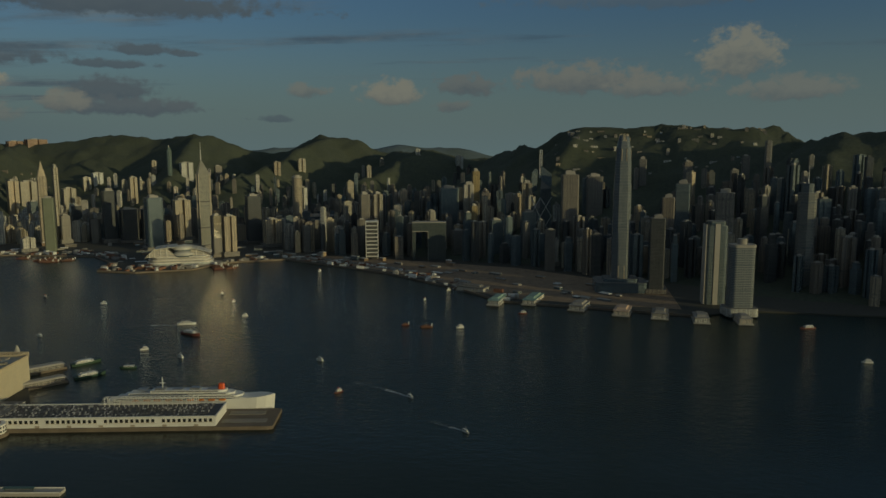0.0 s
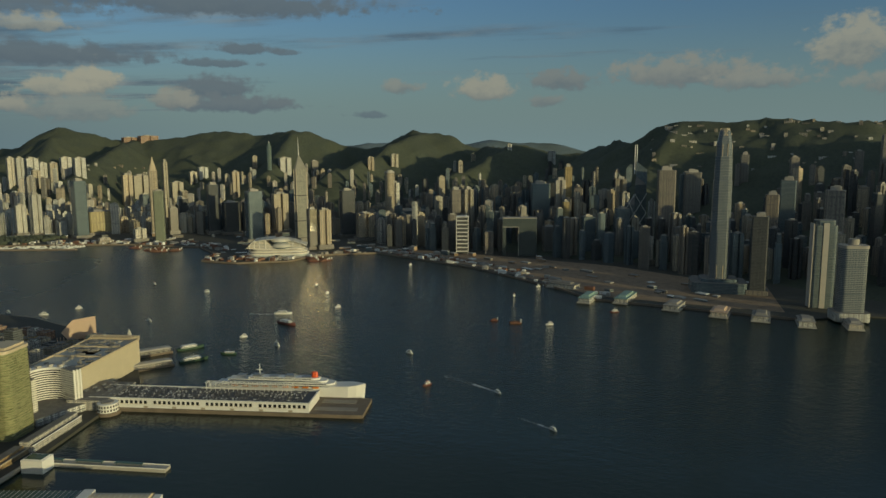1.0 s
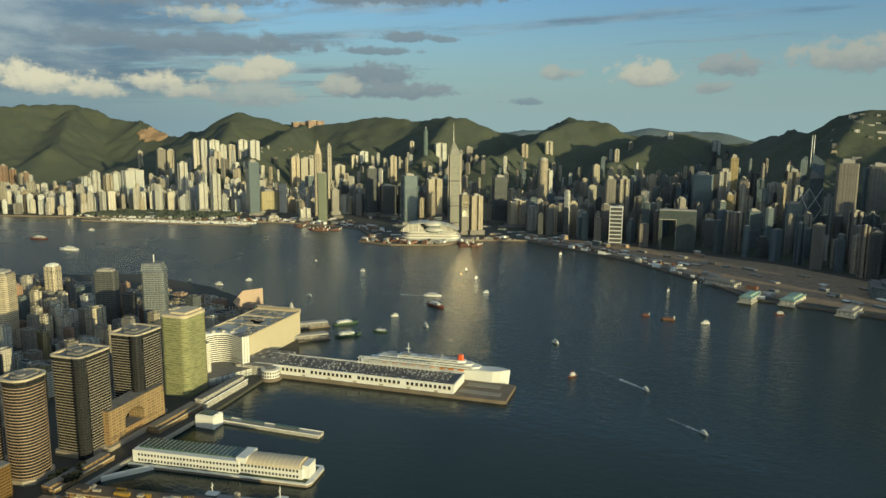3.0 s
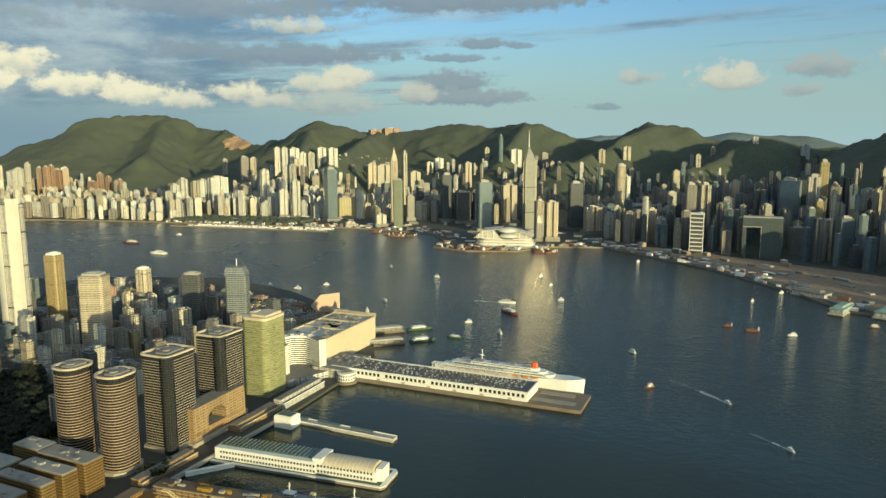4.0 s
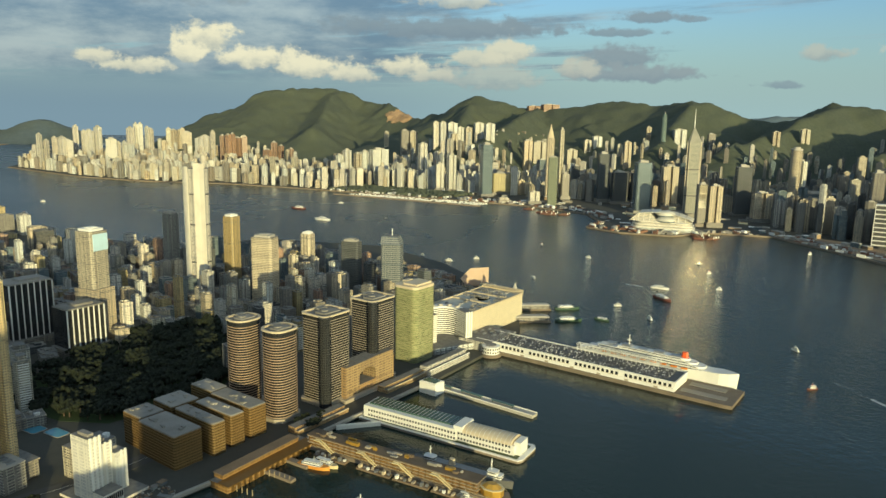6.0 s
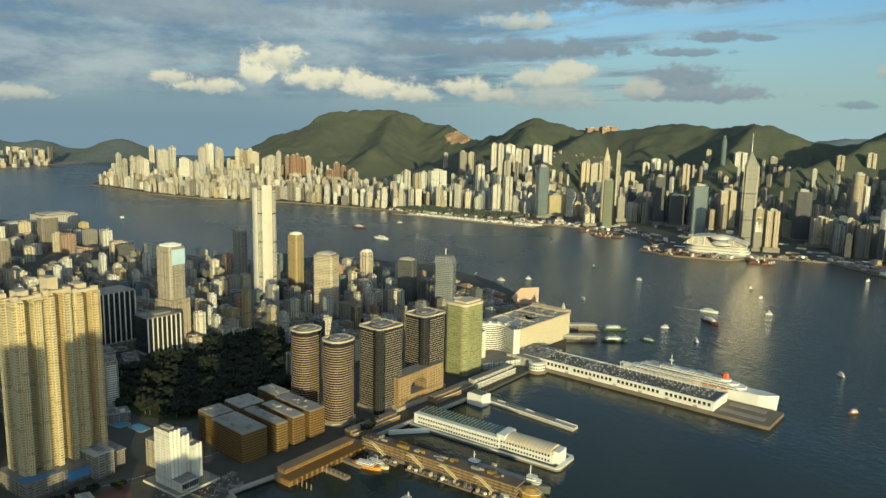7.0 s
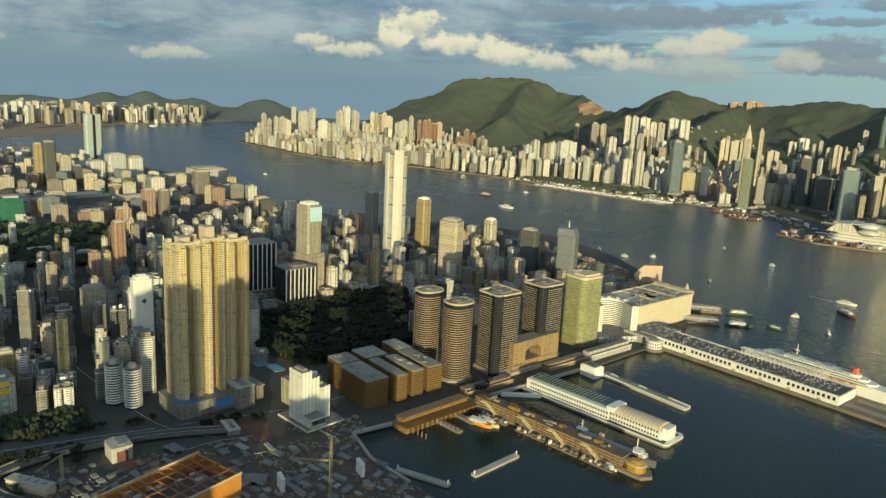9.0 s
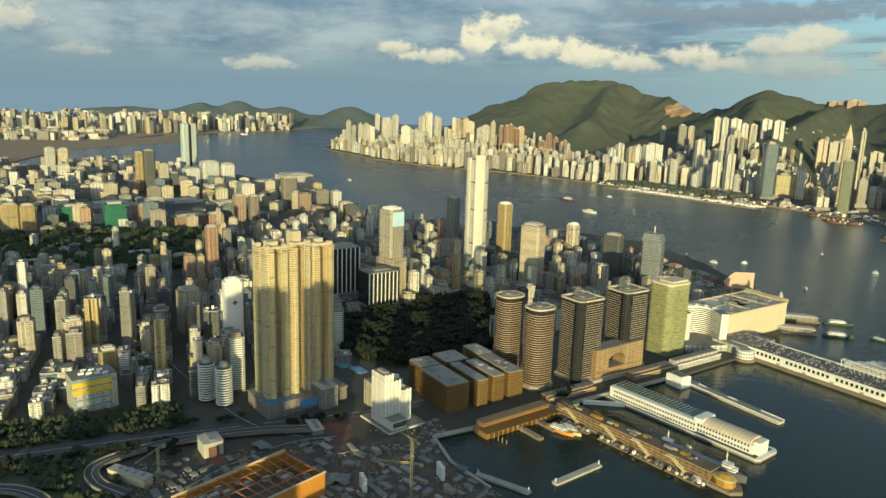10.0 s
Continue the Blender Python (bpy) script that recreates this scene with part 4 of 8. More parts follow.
# ---- the club pier ----
t = thing("club_pier", "white waterside club building on its own pier", "pier", pose(353, -276, 0, 0, 0, 16.0))
bm = bmesh.new()
prism(bm, [(-108, -12), (4, -12), (4, 12), (-108, 12), (-110, 9), (-110, -9)], -3, 1.4)
part("pier_deck", bm, STONE, t, "stone pier deck")
bm = bmesh.new()
prism(bm, [(-108, -12.2), (4, -12.2), (4, 12.2), (-108, 12.2), (-110.2, 9), (-110.2, -9)], 1.4, 2.0)
part("deck_edge", bm, WHITE, t)
bm = bmesh.new()
block(bm, -107, 3, -9.5, 10.5, 2.0, 2.15)
part("planted_deck", bm, plain("deck_planting", (0.10, 0.12, 0.06), 0.9, grain=0.5), t)
bm = bmesh.new()
block(bm, -66, 2, -7, 9.5, 2, 9.5)
block(bm, -104, -66, -5.5, 8, 2, 8)
block(bm, -107, -103, -4, 6, 2, 9.8)
club_hall = part("hall", bm, WHITE, t)
bm = bmesh.new()
block(bm, -63, 0, -6.6, 5.5, 9.5, 10.3)
glazing = part("glazed_roof", bm, GREEN_ROOF, t, "dark green glazed roof")
bar = bmesh.new()
block(bar, 0, .3, -6.6, 5.5, 10.3, 10.55)
bar = mesh_of("glazing_bar", bar, STEEL)
for k in range(22):
    ob = new("glazing_bar", bar)
    ob.parent, ob.location = glazing, (-62 + k * 2.8, 0, 0)
bm = bmesh.new()
n = 12
ribs = []
for k in range(14):
    u = -102 + k * 2.8
    ribs.append([bm.verts.new((u, 1.2 + 7.2 * math.cos(math.pi * i / n), 8 + 3.4 * math.sin(math.pi * i / n))) for i in range(n + 1)])
for a, b in zip(ribs, ribs[1:]):
    for i in range(n):
        bm.faces.new((a[i], a[i + 1], b[i + 1], b[i]))
bm.faces.new(ribs[0]), bm.faces.new(ribs[-1][::-1])
vault = part("barrel_vault", bm, BAND, t, "cream barrel-vaulted roof")
bm = bmesh.new()
arc = [(1.2 + 7.4 * math.cos(math.pi * i / n), 8 + 3.6 * math.sin(math.pi * i / n)) for i in range(n + 1)]
for (y0, z0), (y1, z1) in zip(arc, arc[1:]):
    bm.faces.new([bm.verts.new(q) for q in ((-.12, y0, z0), (.12, y0, z0), (.12, y1, z1), (-.12, y1, z1))])
rib = mesh_of("vault_rib", bm, WHITE)
for k in range(13):
    ob = new("vault_rib", rib)
    ob.parent, ob.location = vault, (-100.8 + k * 2.8, 0, 0)
pane = bmesh.new()
block(pane, -.55, .55, -.12, .12, 0, 1.3)
pane = mesh_of("window", pane, DARK_GLASS)
for k in range(48):
    for z in (3.2, 6.4):
        u = -101 + k * 2.1
        ob = new("window", pane)
        ob.parent, ob.location = club_hall, (u, 9.55 if u > -66 else 8.05, z)
bm = bmesh.new()
block(bm, -70, -64, -6, 8.5, 8, 11.5)
part("link_tower", bm, WHITE, t)

# jetty arm and the slim public pier
t = thing("slim_pier", "slim concrete pier with railings and shelter", "pier", pose(366, -338, 0, 0, 0, 9.5))
bm = bmesh.new()
prism(bm, [(-86, -3.4), (2, -3.4), (2, 3.4), (-86, 3.4)], -3, 1.9)
part("pier_deck", bm, CONCRETE, t)
bm = bmesh.new()
for s in (-3.2, 3.0):
    block(bm, -86, 0, s, s + .2, 1.9, 2.5)
part("kerb", bm, WHITE, t)
bm = bmesh.new()
for k in range(3):
    block(bm, -70 + k * 26, -52 + k * 26, -1.6, 1.0, 3.4, 3.7)
    for u in (-69, -53):
        block(bm, u + k * 26 - .15, u + k * 26 + .15, -.2, .1, 1.9, 3.4)
part("shelter", bm, GREEN_ROOF, t)
bm = bmesh.new()
block(bm, -14, 0, 3.4, 14, -1, 8.2)
block(bm, -13, -1, 4.4, 13, 8.2, 8.6)
part("pump_house", bm, WHITE, t, "white box pump house")
bm = bmesh.new()
block(bm, -12.5, -1.5, 5, 12.5, 8.6, 8.8)
part("green_roof", bm, GREEN_ROOF, t)
t = thing("breakwater_arm", "thin pale concrete breakwater beside the club pier", "pier", pose(344, -256, 0, 0, 0, 62))
bm = bmesh.new()
block(bm, -14, 14, -.9, .9, -3, 2.6)
block(bm, -14, 14, -.4, .4, 2.6, 3.0)
part("arm", bm, WHITE, t)

# ---- unseen towers behind and below the viewpoint, placed to cast long shadows over the city ----
def shade_tower(x, y, w, d, h, label):
    t = thing("residential_tower", label, "building", pose(x, y, 2, 0, 0, 20), "towers by the station")
    bm = bmesh.new()
    prism(bm, notched(w, d, min(w, d) * .2), 0, h)
    part("shaft", bm, FACADES["grey"], t)
    bm = bmesh.new()
    prism(bm, chamfered(w * .5, d * .5, 1), h, h + 3)
    part("roof_plant", bm, CONCRETE, t)


shade_tower(-22, 138, 15, 17, 131, "tall grey residential tower by the station")
shade_tower(-26, 108, 15, 17, 131, "grey residential tower beside the station podium")
shade_tower(-30, 190, 20, 20, 112, "grey residential tower north of the station")
shade_tower(6, 4, 14, 34, 70, "lower grey tower under the viewpoint")
shade_tower(-60, 262, 22, 18, 128, "grey residential tower on the station's north side")
shade_tower(-8, 48, 16, 20, 58, "low grey block on the station podium")
t = thing("viewpoint_tower", "glass skyscraper that carries the viewing deck", "building", pose(-90, 43, 2, 0, 0, 20))
bm = bmesh.new()
prism(bm, chamfered(32, 32, 5), 0, 238, 0.9)
part("shaft", bm, FACADES["glass"], t)
t = thing("station_podium", "broad station podium under the towers", "building", pose(-30, 95, 2, 0, 0, 20))
bm = bmesh.new()
prism(bm, chamfered(110, 250, 12), 0, 34)
part("body", bm, FACADES["grey"], t)

# ---- island landmarks ----
GLASS_SILVER = facade("silver_curtain_wall", (0.27, 0.285, 0.29), (0.11, 0.135, 0.15), 2.0, 1.2, 0.35, 0.3, 0.18, 0.15, 0.3)
TEAL_GLASS = facade("teal_glass", (0.20, 0.26, 0.25), (0.10, 0.14, 0.14), 1.9, 1.5, 0.2, 0.15, 0.12, 0.2, 0.2)


def great_skyscraper():
    """The tallest harbour tower: tapering setbacks and a crown of fins."""
    x, y = -74, -1015
    t = thing("skyscraper", "very tall silver skyscraper with a crown of claws", "building", pose(x, y, 2, 0, 0, 4) @ Matrix.Diagonal((1, 1, 1.035, 1)))
    bm = bmesh.new()
    levels = [(0, 12.0), (90, 11.8), (91, 11.4), (140, 11.1), (141, 10.6), (170, 10.1), (171, 9.6), (188, 8.9), (189, 8.2), (199, 6.9), (203, 5.6)]
    rings = [[bm.verts.new((px, py, z)) for px, py in chamfered(2 * s, 2 * s, s * .5)] for z, s in levels]
    bm.faces.new(rings[0][::-1]), bm.faces.new(rings[-1])
    for lo, hi in zip(rings, rings[1:]):
        for i in range(8):
            bm.faces.new((lo[i], lo[(i + 1) % 8], hi[(i + 1) % 8], hi[i]))
    part("shaft", bm, GLASS_SILVER, t)
    fin = bmesh.new()
    prism(fin, [(-.35, -.9), (.35, -.9), (.35, .9), (-.35, .9)], 0, 9.5, .35)
    fin = mesh_of("crown_fin", fin, BAND)
    for k in range(20):
        a = 2 * math.pi * k / 20
        ob = new("crown_fin", fin)
        ob.parent, ob.location, ob.rotation_euler = t, (7.4 * math.cos(a), 7.4 * math.sin(a), 196), (0, radians(-12), a)
    for sx, sy in ((1, 0), (-1, 0), (0, 1), (0, -1)):
        for k in (-1, 1):
            cx, cy = sx * 11.9 + (k * 4 if sx == 0 else 0), sy * 11.9 + (k * 4 if sy == 0 else 0)
            bm = bmesh.new()
            prism(bm, [(cx - .5, cy - .5), (cx + .5, cy - .5), (cx + .5, cy + .5), (cx - .5, cy + .5)], 2, 186, 0.78)
            part("corner_pier", bm, BAND, t)
    bm = bmesh.new()
    prism(bm, chamfered(70, 50, 6), 0, 13)
    prism(bm, chamfered(46, 36, 5), 13, 17)
    part("podium", bm, FACADES["glass"], t)
    PLACED.append((x, y, 36))


great_skyscraper()


def mast_skyscraper():
    """A triangular tower under a stepped pyramid and a mast."""
    x, y = 688, -1299
    t = thing("mast_tower", "pale gold triangular skyscraper with pyramid top and mast", "building", pose(x, y, 2, 0, 0, 227.6))
    plan = [(-13.5, -8), (-10.5, -12), (10.5, -12), (13.5, -8), (3, 12), (-3, 12)]
    bm = bmesh.new()
    prism(bm, plan, 0, 146)
    part("shaft", bm, facade("beige_curtain_wall", (0.34, 0.31, 0.25), (0.11, 0.12, 0.11), 2.4, 1.5, 0.3, 0.3, 0.5, 0.1, 0.0), t)
    for sx in (-10.5, 10.5, -13.5, 13.5):
        bm = bmesh.new()
        block(bm, sx - .6, sx + .6, -12.6 if abs(sx) < 12 else -8.6, -11.6 if abs(sx) < 12 else -7.6, 0, 147)
        part("corner_pier", bm, BAND_GREY, t)
    for z in (44, 94):
        bm = bmesh.new()
        prism(bm, [(px * 1.03, py * 1.03) for px, py in plan], z, z + 2.4)
        part("plant_band", bm, DARK, t)
    bm = bmesh.new()
    for z in (146, 150, 154):
        prism(bm, [(px * (1.02 - (z - 146) * .04), py * (1.02 - (z - 146) * .04)) for px, py in plan], z, z + 4, .92)
    prism(bm, [(px * .62, py * .62) for px, py in plan], 158, 174, .1)
    part("pyramid", bm, plain("crown_panels", (0.27, 0.26, 0.22), 0.65, 0.0), t)
    bm = bmesh.new()
    prism(bm, round_plan(2.2, 2.2, 8), 172, 208, .25)
    part("mast", bm, WHITE, t)
    bm = bmesh.new()
    prism(bm, chamfered(46, 42, 4), 0, 12)
    part("podium", bm, FACADES["grey"], t)
    PLACED.append((x, y, 28))


mast_skyscraper()


def prism_skyscraper():
    """Four triangular shafts of unequal height with white bracing and twin masts."""
    x, y = 46, -1334
    t = thing("prism_tower", "blue glass prism skyscraper with white cross bracing and two masts", "building", pose(x, y, 2, 0, 0, 42))
    s = 13
    c = [(-s, -s), (s, -s), (s, s), (-s, s)]
    for (a, b), h in zip(((0, 1), (1, 2), (2, 3), (3, 0)), (66, 101, 136, 162)):
        bm = bmesh.new()
        lo = [bm.verts.new((*p, 0)) for p in (c[a], c[b], (0, 0))]
        hi = [bm.verts.new((*p, z)) for p, z in ((c[a], h - 14), (c[b], h - 14), ((0, 0), h))]
        bm.faces.new(lo[::-1]), bm.faces.new(hi)
        for i in range(3):
            bm.faces.new((lo[i], lo[(i + 1) % 3], hi[(i + 1) % 3], hi[i]))
        part("glass_shaft", bm, FACADES["glass"], t)
    for i in range(4):
        (x0, y0), (x1, y1) = c[i], c[(i + 1) % 4]
        for z0 in (4, 38, 72):
            for u0, u1 in ((0, 1), (1, 0)):
                p, q = Vector((x0 + (x1 - x0) * u0, y0 + (y1 - y0) * u0, z0)) * 1.0, Vector((x0 + (x1 - x0) * u1, y0 + (y1 - y0) * u1, z0 + 34))
                out = Vector(((x0 + x1) / 2, (y0 + y1) / 2, 0)).normalized() * .3
                bm = bmesh.new()
                v = [bm.verts.new(r + o) for o in (out, out * 2.5) for r in (p - Vector((0, 0, .8)), p + Vector((0, 0, .8)), q + Vector((0, 0, .8)), q - Vector((0, 0, .8)))]
                for f in ((0, 1, 2, 3), (7, 6, 5, 4), (0, 4, 5, 1), (1, 5, 6, 2), (2, 6, 7, 3), (3, 7, 4, 0)):
                    bm.faces.new([v[k] for k in f])
                part("brace", bm, WHITE, t)
    for dx in (-2.2, 2.2):
        bm = bmesh.new()
        prism(bm, [(dx + 2.0 * math.cos(a) * .4, -2 + .8 * math.sin(a)) for a in np.linspace(0, 5.2, 6)], 140, 191, .9, (dx, -2))
        part("mast", bm, WHITE, t)
    PLACED.append((x, y, 20))


prism_skyscraper()


CONVENTION_GLASS = facade("convention_glazing", (0.72, 0.69, 0.62), (0.22, 0.24, 0.24), 2.6, 2.4, 0.42, 0.14, 0.2)
ALU_ROOF = plain("aluminium_roof", (0.60, 0.57, 0.49), 0.45, 0.1, 0.25)


def gable(bm, outline, y0, y1):
    """An outline across the front, carried from y0 back to y1."""
    a = [bm.verts.new((x, y0, z)) for x, z in outline]
    b = [bm.verts.new((x, y1, z)) for x, z in outline]
    k = len(a)
    faces = [bm.faces.new(a), bm.faces.new(b[::-1])] + [bm.faces.new((a[(i + 1) % k], a[i], b[i], b[(i + 1) % k])) for i in range(k)]
    bmesh.ops.recalc_face_normals(bm, faces=faces)


def convention_centre():
    """Curved glazed floors under two sloping wings and a stacked shell roof."""
    t = thing("convention_centre", "white convention centre with sweeping winged roofs", "building", pose(646, -1136, 1.6, 0, 0, 24))
    bm = bmesh.new()
    prism(bm, chamfered(132, 66, 20), -2, 1.6)
    part("terrace", bm, PAVING, t)
    for w, d, z0, z1 in ((104, 50, 1.6, 5.4), (100, 48, 6.2, 10.2), (94, 44, 11.0, 15.0)):
        bm = bmesh.new()
        prism(bm, rounded(w, d, 17), z0, z1)
        hall = part("glazed_hall", bm, CONVENTION_GLASS, t)
        bm = bmesh.new()
        prism(bm, rounded(w + 2.4, d + 2.4, 18), z1, z1 + .8)
        part("floor_slab", bm, WHITE, hall)
    # wings: glazed gable under a thin curved roof; the outline runs along the eaves and over the ridge
    for name, line, y0, y1 in (("harbour_wing", ((54, 15.5), (47, 22), (39, 29), (30, 30), (20, 31), (6, 32)), 24, -20),
                               ("garden_wing", ((-2, 31), (-14, 29.5), (-26, 27), (-38, 23.5), (-50, 19)), 15, -21)):
        bm = bmesh.new()
        gable(bm, [(line[0][0] - 2, 15.8)] + [(x, z) for x, z in line[1:-1]] + [(line[-1][0] + (2 if name == "garden_wing" else 0), 15.8)], y0 - 2, y1 + 2)
        wing = part("glazed_gable", bm, CONVENTION_GLASS, t)
        bm = bmesh.new()
        gable(bm, [(x, z) for x, z in line] + [(x, z + 1.1) for x, z in line[::-1]], y0 + 3, y1)
        part("wing_roof", bm, ALU_ROOF, t, "sweeping pale metal wing roof")
        for x, z in line[1:-1]:
            bm = bmesh.new()
            block(bm, x - .4, x + .4, y1, y0 + 3, z + 1.0, z + 1.7)
            part("roof_seam", bm, CONCRETE, wing)
            bm = bmesh.new()
            block(bm, x - .5, x + .5, y0 - 2, y0 - .9, 15.8, z)
            part("mullion", bm, WHITE, wing)
    # stacked shells over the prow
    for cx, cy, rx, ry, z0, rise in ((-6, 17, 17, 9, 19, 6), (-4, 9, 17, 12, 28, 6.5)):
        bm = bmesh.new()
        prism(bm, [(cx + rx * .86 * math.cos(a), cy + ry * .86 * math.sin(a)) for a in np.linspace(0, math.tau, 25)[:-1]], z0 - 4, z0)
        part("shell_glazing", bm, FACADES["glass"], t, "blue-green glazing under a shell roof")
        bm = bmesh.new()
        rings = [[bm.verts.new((cx + rx * c * math.cos(a), cy + ry * c * math.sin(a), z0 + rise * h - (1.5 if c == 1 else 0) * math.sin(a) ** 2)) for a in np.linspace(0, math.tau, 29)[:-1]]
                 for c, h in ((1, 0), (1, .12), (.93, .38), (.8, .62), (.6, .82), (.35, .95))]
        for p, q in zip(rings, rings[1:]):
            for k in range(28):
                bm.faces.new((p[k], p[(k + 1) % 28], q[(k + 1) % 28], q[k]))
        bm.faces.new(rings[-1])
        bm.faces.new(rings[0][::-1])
        part("shell_roof", bm, ALU_ROOF, t, "rounded pale metal shell roof")
    PLACED.append((658, -1136, 60))


convention_centre()

# government gate building
t = thing("gate_building", "dark government office with a square gateway opening", "building", pose(238, -1252, 2, 0, 0, 14) @ Matrix.Diagonal((0.95, 1, 1.42, 1)))
bm = bmesh.new()
for x0, x1, z0, z1 in ((-31, 2, 0, 46), (25, 31, 0, 46), (2, 25, 36, 46)):
    block(bm, x0, x1, -10, 10, z0, z1)
part("body", bm, facade("gate_glazing", (0.12, 0.135, 0.13), (0.045, 0.06, 0.062), 1.9, 2.0, 0.3, 0.15, 0.2, 0.2), t)
bm = bmesh.new()
for x0, x1, z0, z1 in ((1.8, 2.6, 0, 36), (2.6, 31, 35.2, 36)):
    block(bm, x0, x1, 9.6, 10.4, z0, z1)
block(bm, -31, 31, -10, 10, 46, 47)
part("white_frame", bm, CONCRETE, t)
PLACED.append((232, -1252, 42))

# round hotel tower, slender hillside tower, pencil tower
for x, y, w, h, base, mat, lab in ((557, -1455, 20, 140, 2, FACADES["cream"], "tall cylindrical beige tower with ribbed shaft"),):
    t = thing("round_tower", lab, "building", pose(x, y, base))
    bm = bmesh.new()
    prism(bm, round_plan(w, w, 24), 0, h - 6)
    part("shaft", bm, mat, t)
    bm = bmesh.new()
    prism(bm, round_plan(w * 1.05, w * 1.05, 24), h - 6, h - 3)
    prism(bm, round_plan(w * .6, w * .6, 16), h - 3, h)
    part("crown", bm, CONCRETE, t)
    PLACED.append((x, y, 14))
t = thing("slender_tower", "very slender blue-green residential tower on the hillside", "building", pose(1128, -1947, 118, 0, 0, 30))
bm = bmesh.new()
prism(bm, round_plan(14, 9, 16), -40, 76)
prism(bm, round_plan(9, 8, 16), 76, 84)
part("shaft", bm, TEAL_GLASS, t)
bm = bmesh.new()
prism(bm, round_plan(1.5, 1.5, 6), 84, 90)
part("mast", bm, WHITE, t)
t = thing("pointed_tower", "beige tower with steep pointed crown", "building", pose(1056, -1332, 2, 0, 0, 30))
bm = bmesh.new()
prism(bm, chamfered(17, 15, 3), 0, 140)
part("shaft", bm, FACADES["cream"], t)
bm = bmesh.new()
prism(bm, chamfered(15, 13, 3), 140, 154, .62)
prism(bm, chamfered(8, 8, 2), 154, 171, .06)
part("spire", bm, BAND, t)
PLACED.append((1056, -1332, 12))
t = thing("green_tower", "dull green netted office tower", "building", pose(975, -1243, 2, 0, 0, 30))
bm = bmesh.new()
prism(bm, chamfered(19, 19, 2), 0, 103)
part("shaft", bm, facade("green_grey_curtain", (0.29, 0.31, 0.23), (0.13, 0.15, 0.11), 1.8, 1.7, 0.3, 0.25, 0.25), t)
bm = bmesh.new()
prism(bm, chamfered(12, 12, 1), 103, 106)
part("roof_plant", bm, CONCRETE, t)
PLACED.append((975, -1243, 14))

# harbour-front hotel towers beside the great skyscraper
t = thing("curved_hotel_tower", "tall glass hotel tower with curved crown", "building", pose(-183, -942, 2, 0, 0, 5))
bm = bmesh.new()
prism(bm, rounded(27, 18, 5), 0, 98)
prism(bm, rounded(22, 16, 5), 98, 104)
part("shaft", bm, FACADES["glass"], t)
bm = bmesh.new()
block(bm, -3, 3, 8.6, 9.6, 0, 101)
block(bm, 12.5, 13.6, -7, 8, 0, 100)
part("grey_fin", bm, CONCRETE, t)
PLACED.append((-183, -942, 18))
t = thing("ribbed_hotel_tower", "grey ribbed hotel slab with drum on its roof", "building", pose(-201, -881, 2, 0, 0, 8) @ Matrix.Diagonal((.92, 1, 1.08, 1)))
bm = bmesh.new()
prism(bm, rounded(30, 20, 6), 0, 74)
part("shaft", bm, GLASS_SILVER, t)
bm = bmesh.new()
prism(bm, rounded(31, 21, 6), 74, 77)
prism(bm, round_plan(12, 9, 14), 77, 83)
part("crown", bm, CONCRETE, t)
bm = bmesh.new()
prism(bm, rounded(40, 30, 6), 0, 9)
part("podium", bm, FACADES["white"], t)
PLACED.append((-189, -884, 22))
t = thing("needle_tower", "grey glass tower with tall thin mast", "building", pose(-318, -1044, 2, 0, 0, 10))
bm = bmesh.new()
prism(bm, chamfered(22, 22, 7), 0, 134)
prism(bm, chamfered(14, 14, 5), 134, 146)
part("shaft", bm, GLASS_SILVER, t)
bm = bmesh.new()
prism(bm, round_plan(1.6, 1.6, 6), 146, 170, .2)
part("mast", bm, WHITE, t)
PLACED.append((-318, -1044, 16))
# framed white harbour-front block
t = thing("ladder_block", "office block with white ladder-like frame", "building", pose(340, -1248, 2, 0, 0, 12) @ Matrix.Diagonal((.85, 1, 1, 1)))
bm = bmesh.new()
block(bm, -12, 12, -9, 9, 0, 66)
part("shaft", bm, FACADES["dark"], t)
bm = bmesh.new()
for z in np.arange(4, 67, 6.8):
    block(bm, -12.6, 12.6, -9.6, 9.6, z, z + 1.6)
for x0 in (-12.8, 11.6):
    block(bm, x0, x0 + 1.2, 8.8, 9.9, 0, 66)
part("white_frame", bm, WHITE, t)
PLACED.append((340, -1248, 16))


# ---- ferry piers on the island shore ----
def ferry_pier(x, y, w, l, turn, roof, label):
    t = thing("ferry_pier", label, "pier", pose(x, y, 0, 0, 0, turn), "ferry piers on the island shore")
    bm = bmesh.new()
    block(bm, -w / 2, w / 2, -l / 2, l / 2, -3, 1.8)
    part("deck", bm, CONCRETE, t)
    bm = bmesh.new()
    block(bm, -w * .42, w * .42, -l * .45, l * .42, 1.8, 6.5)
    part("hall", bm, FACADES["white"], t)
    bm = bmesh.new()
    prism(bm, rect(-w * .46, w * .46, -l * .48, l * .45), 6.5, 7.2)
    prism(bm, rect(-w * .3, w * .3, -l * .4, l * .3), 7.2, 9.4, .8)
    part("roof", bm, roof, t)
    bm = bmesh.new()
    for k in range(6):
        block(bm, -w / 2 - .4, w / 2 + .4, -l / 2 + k * l / 5 - .3, -l / 2 + k * l / 5 + .3, -3, .6)
    part("fenders", bm, DARK, t)


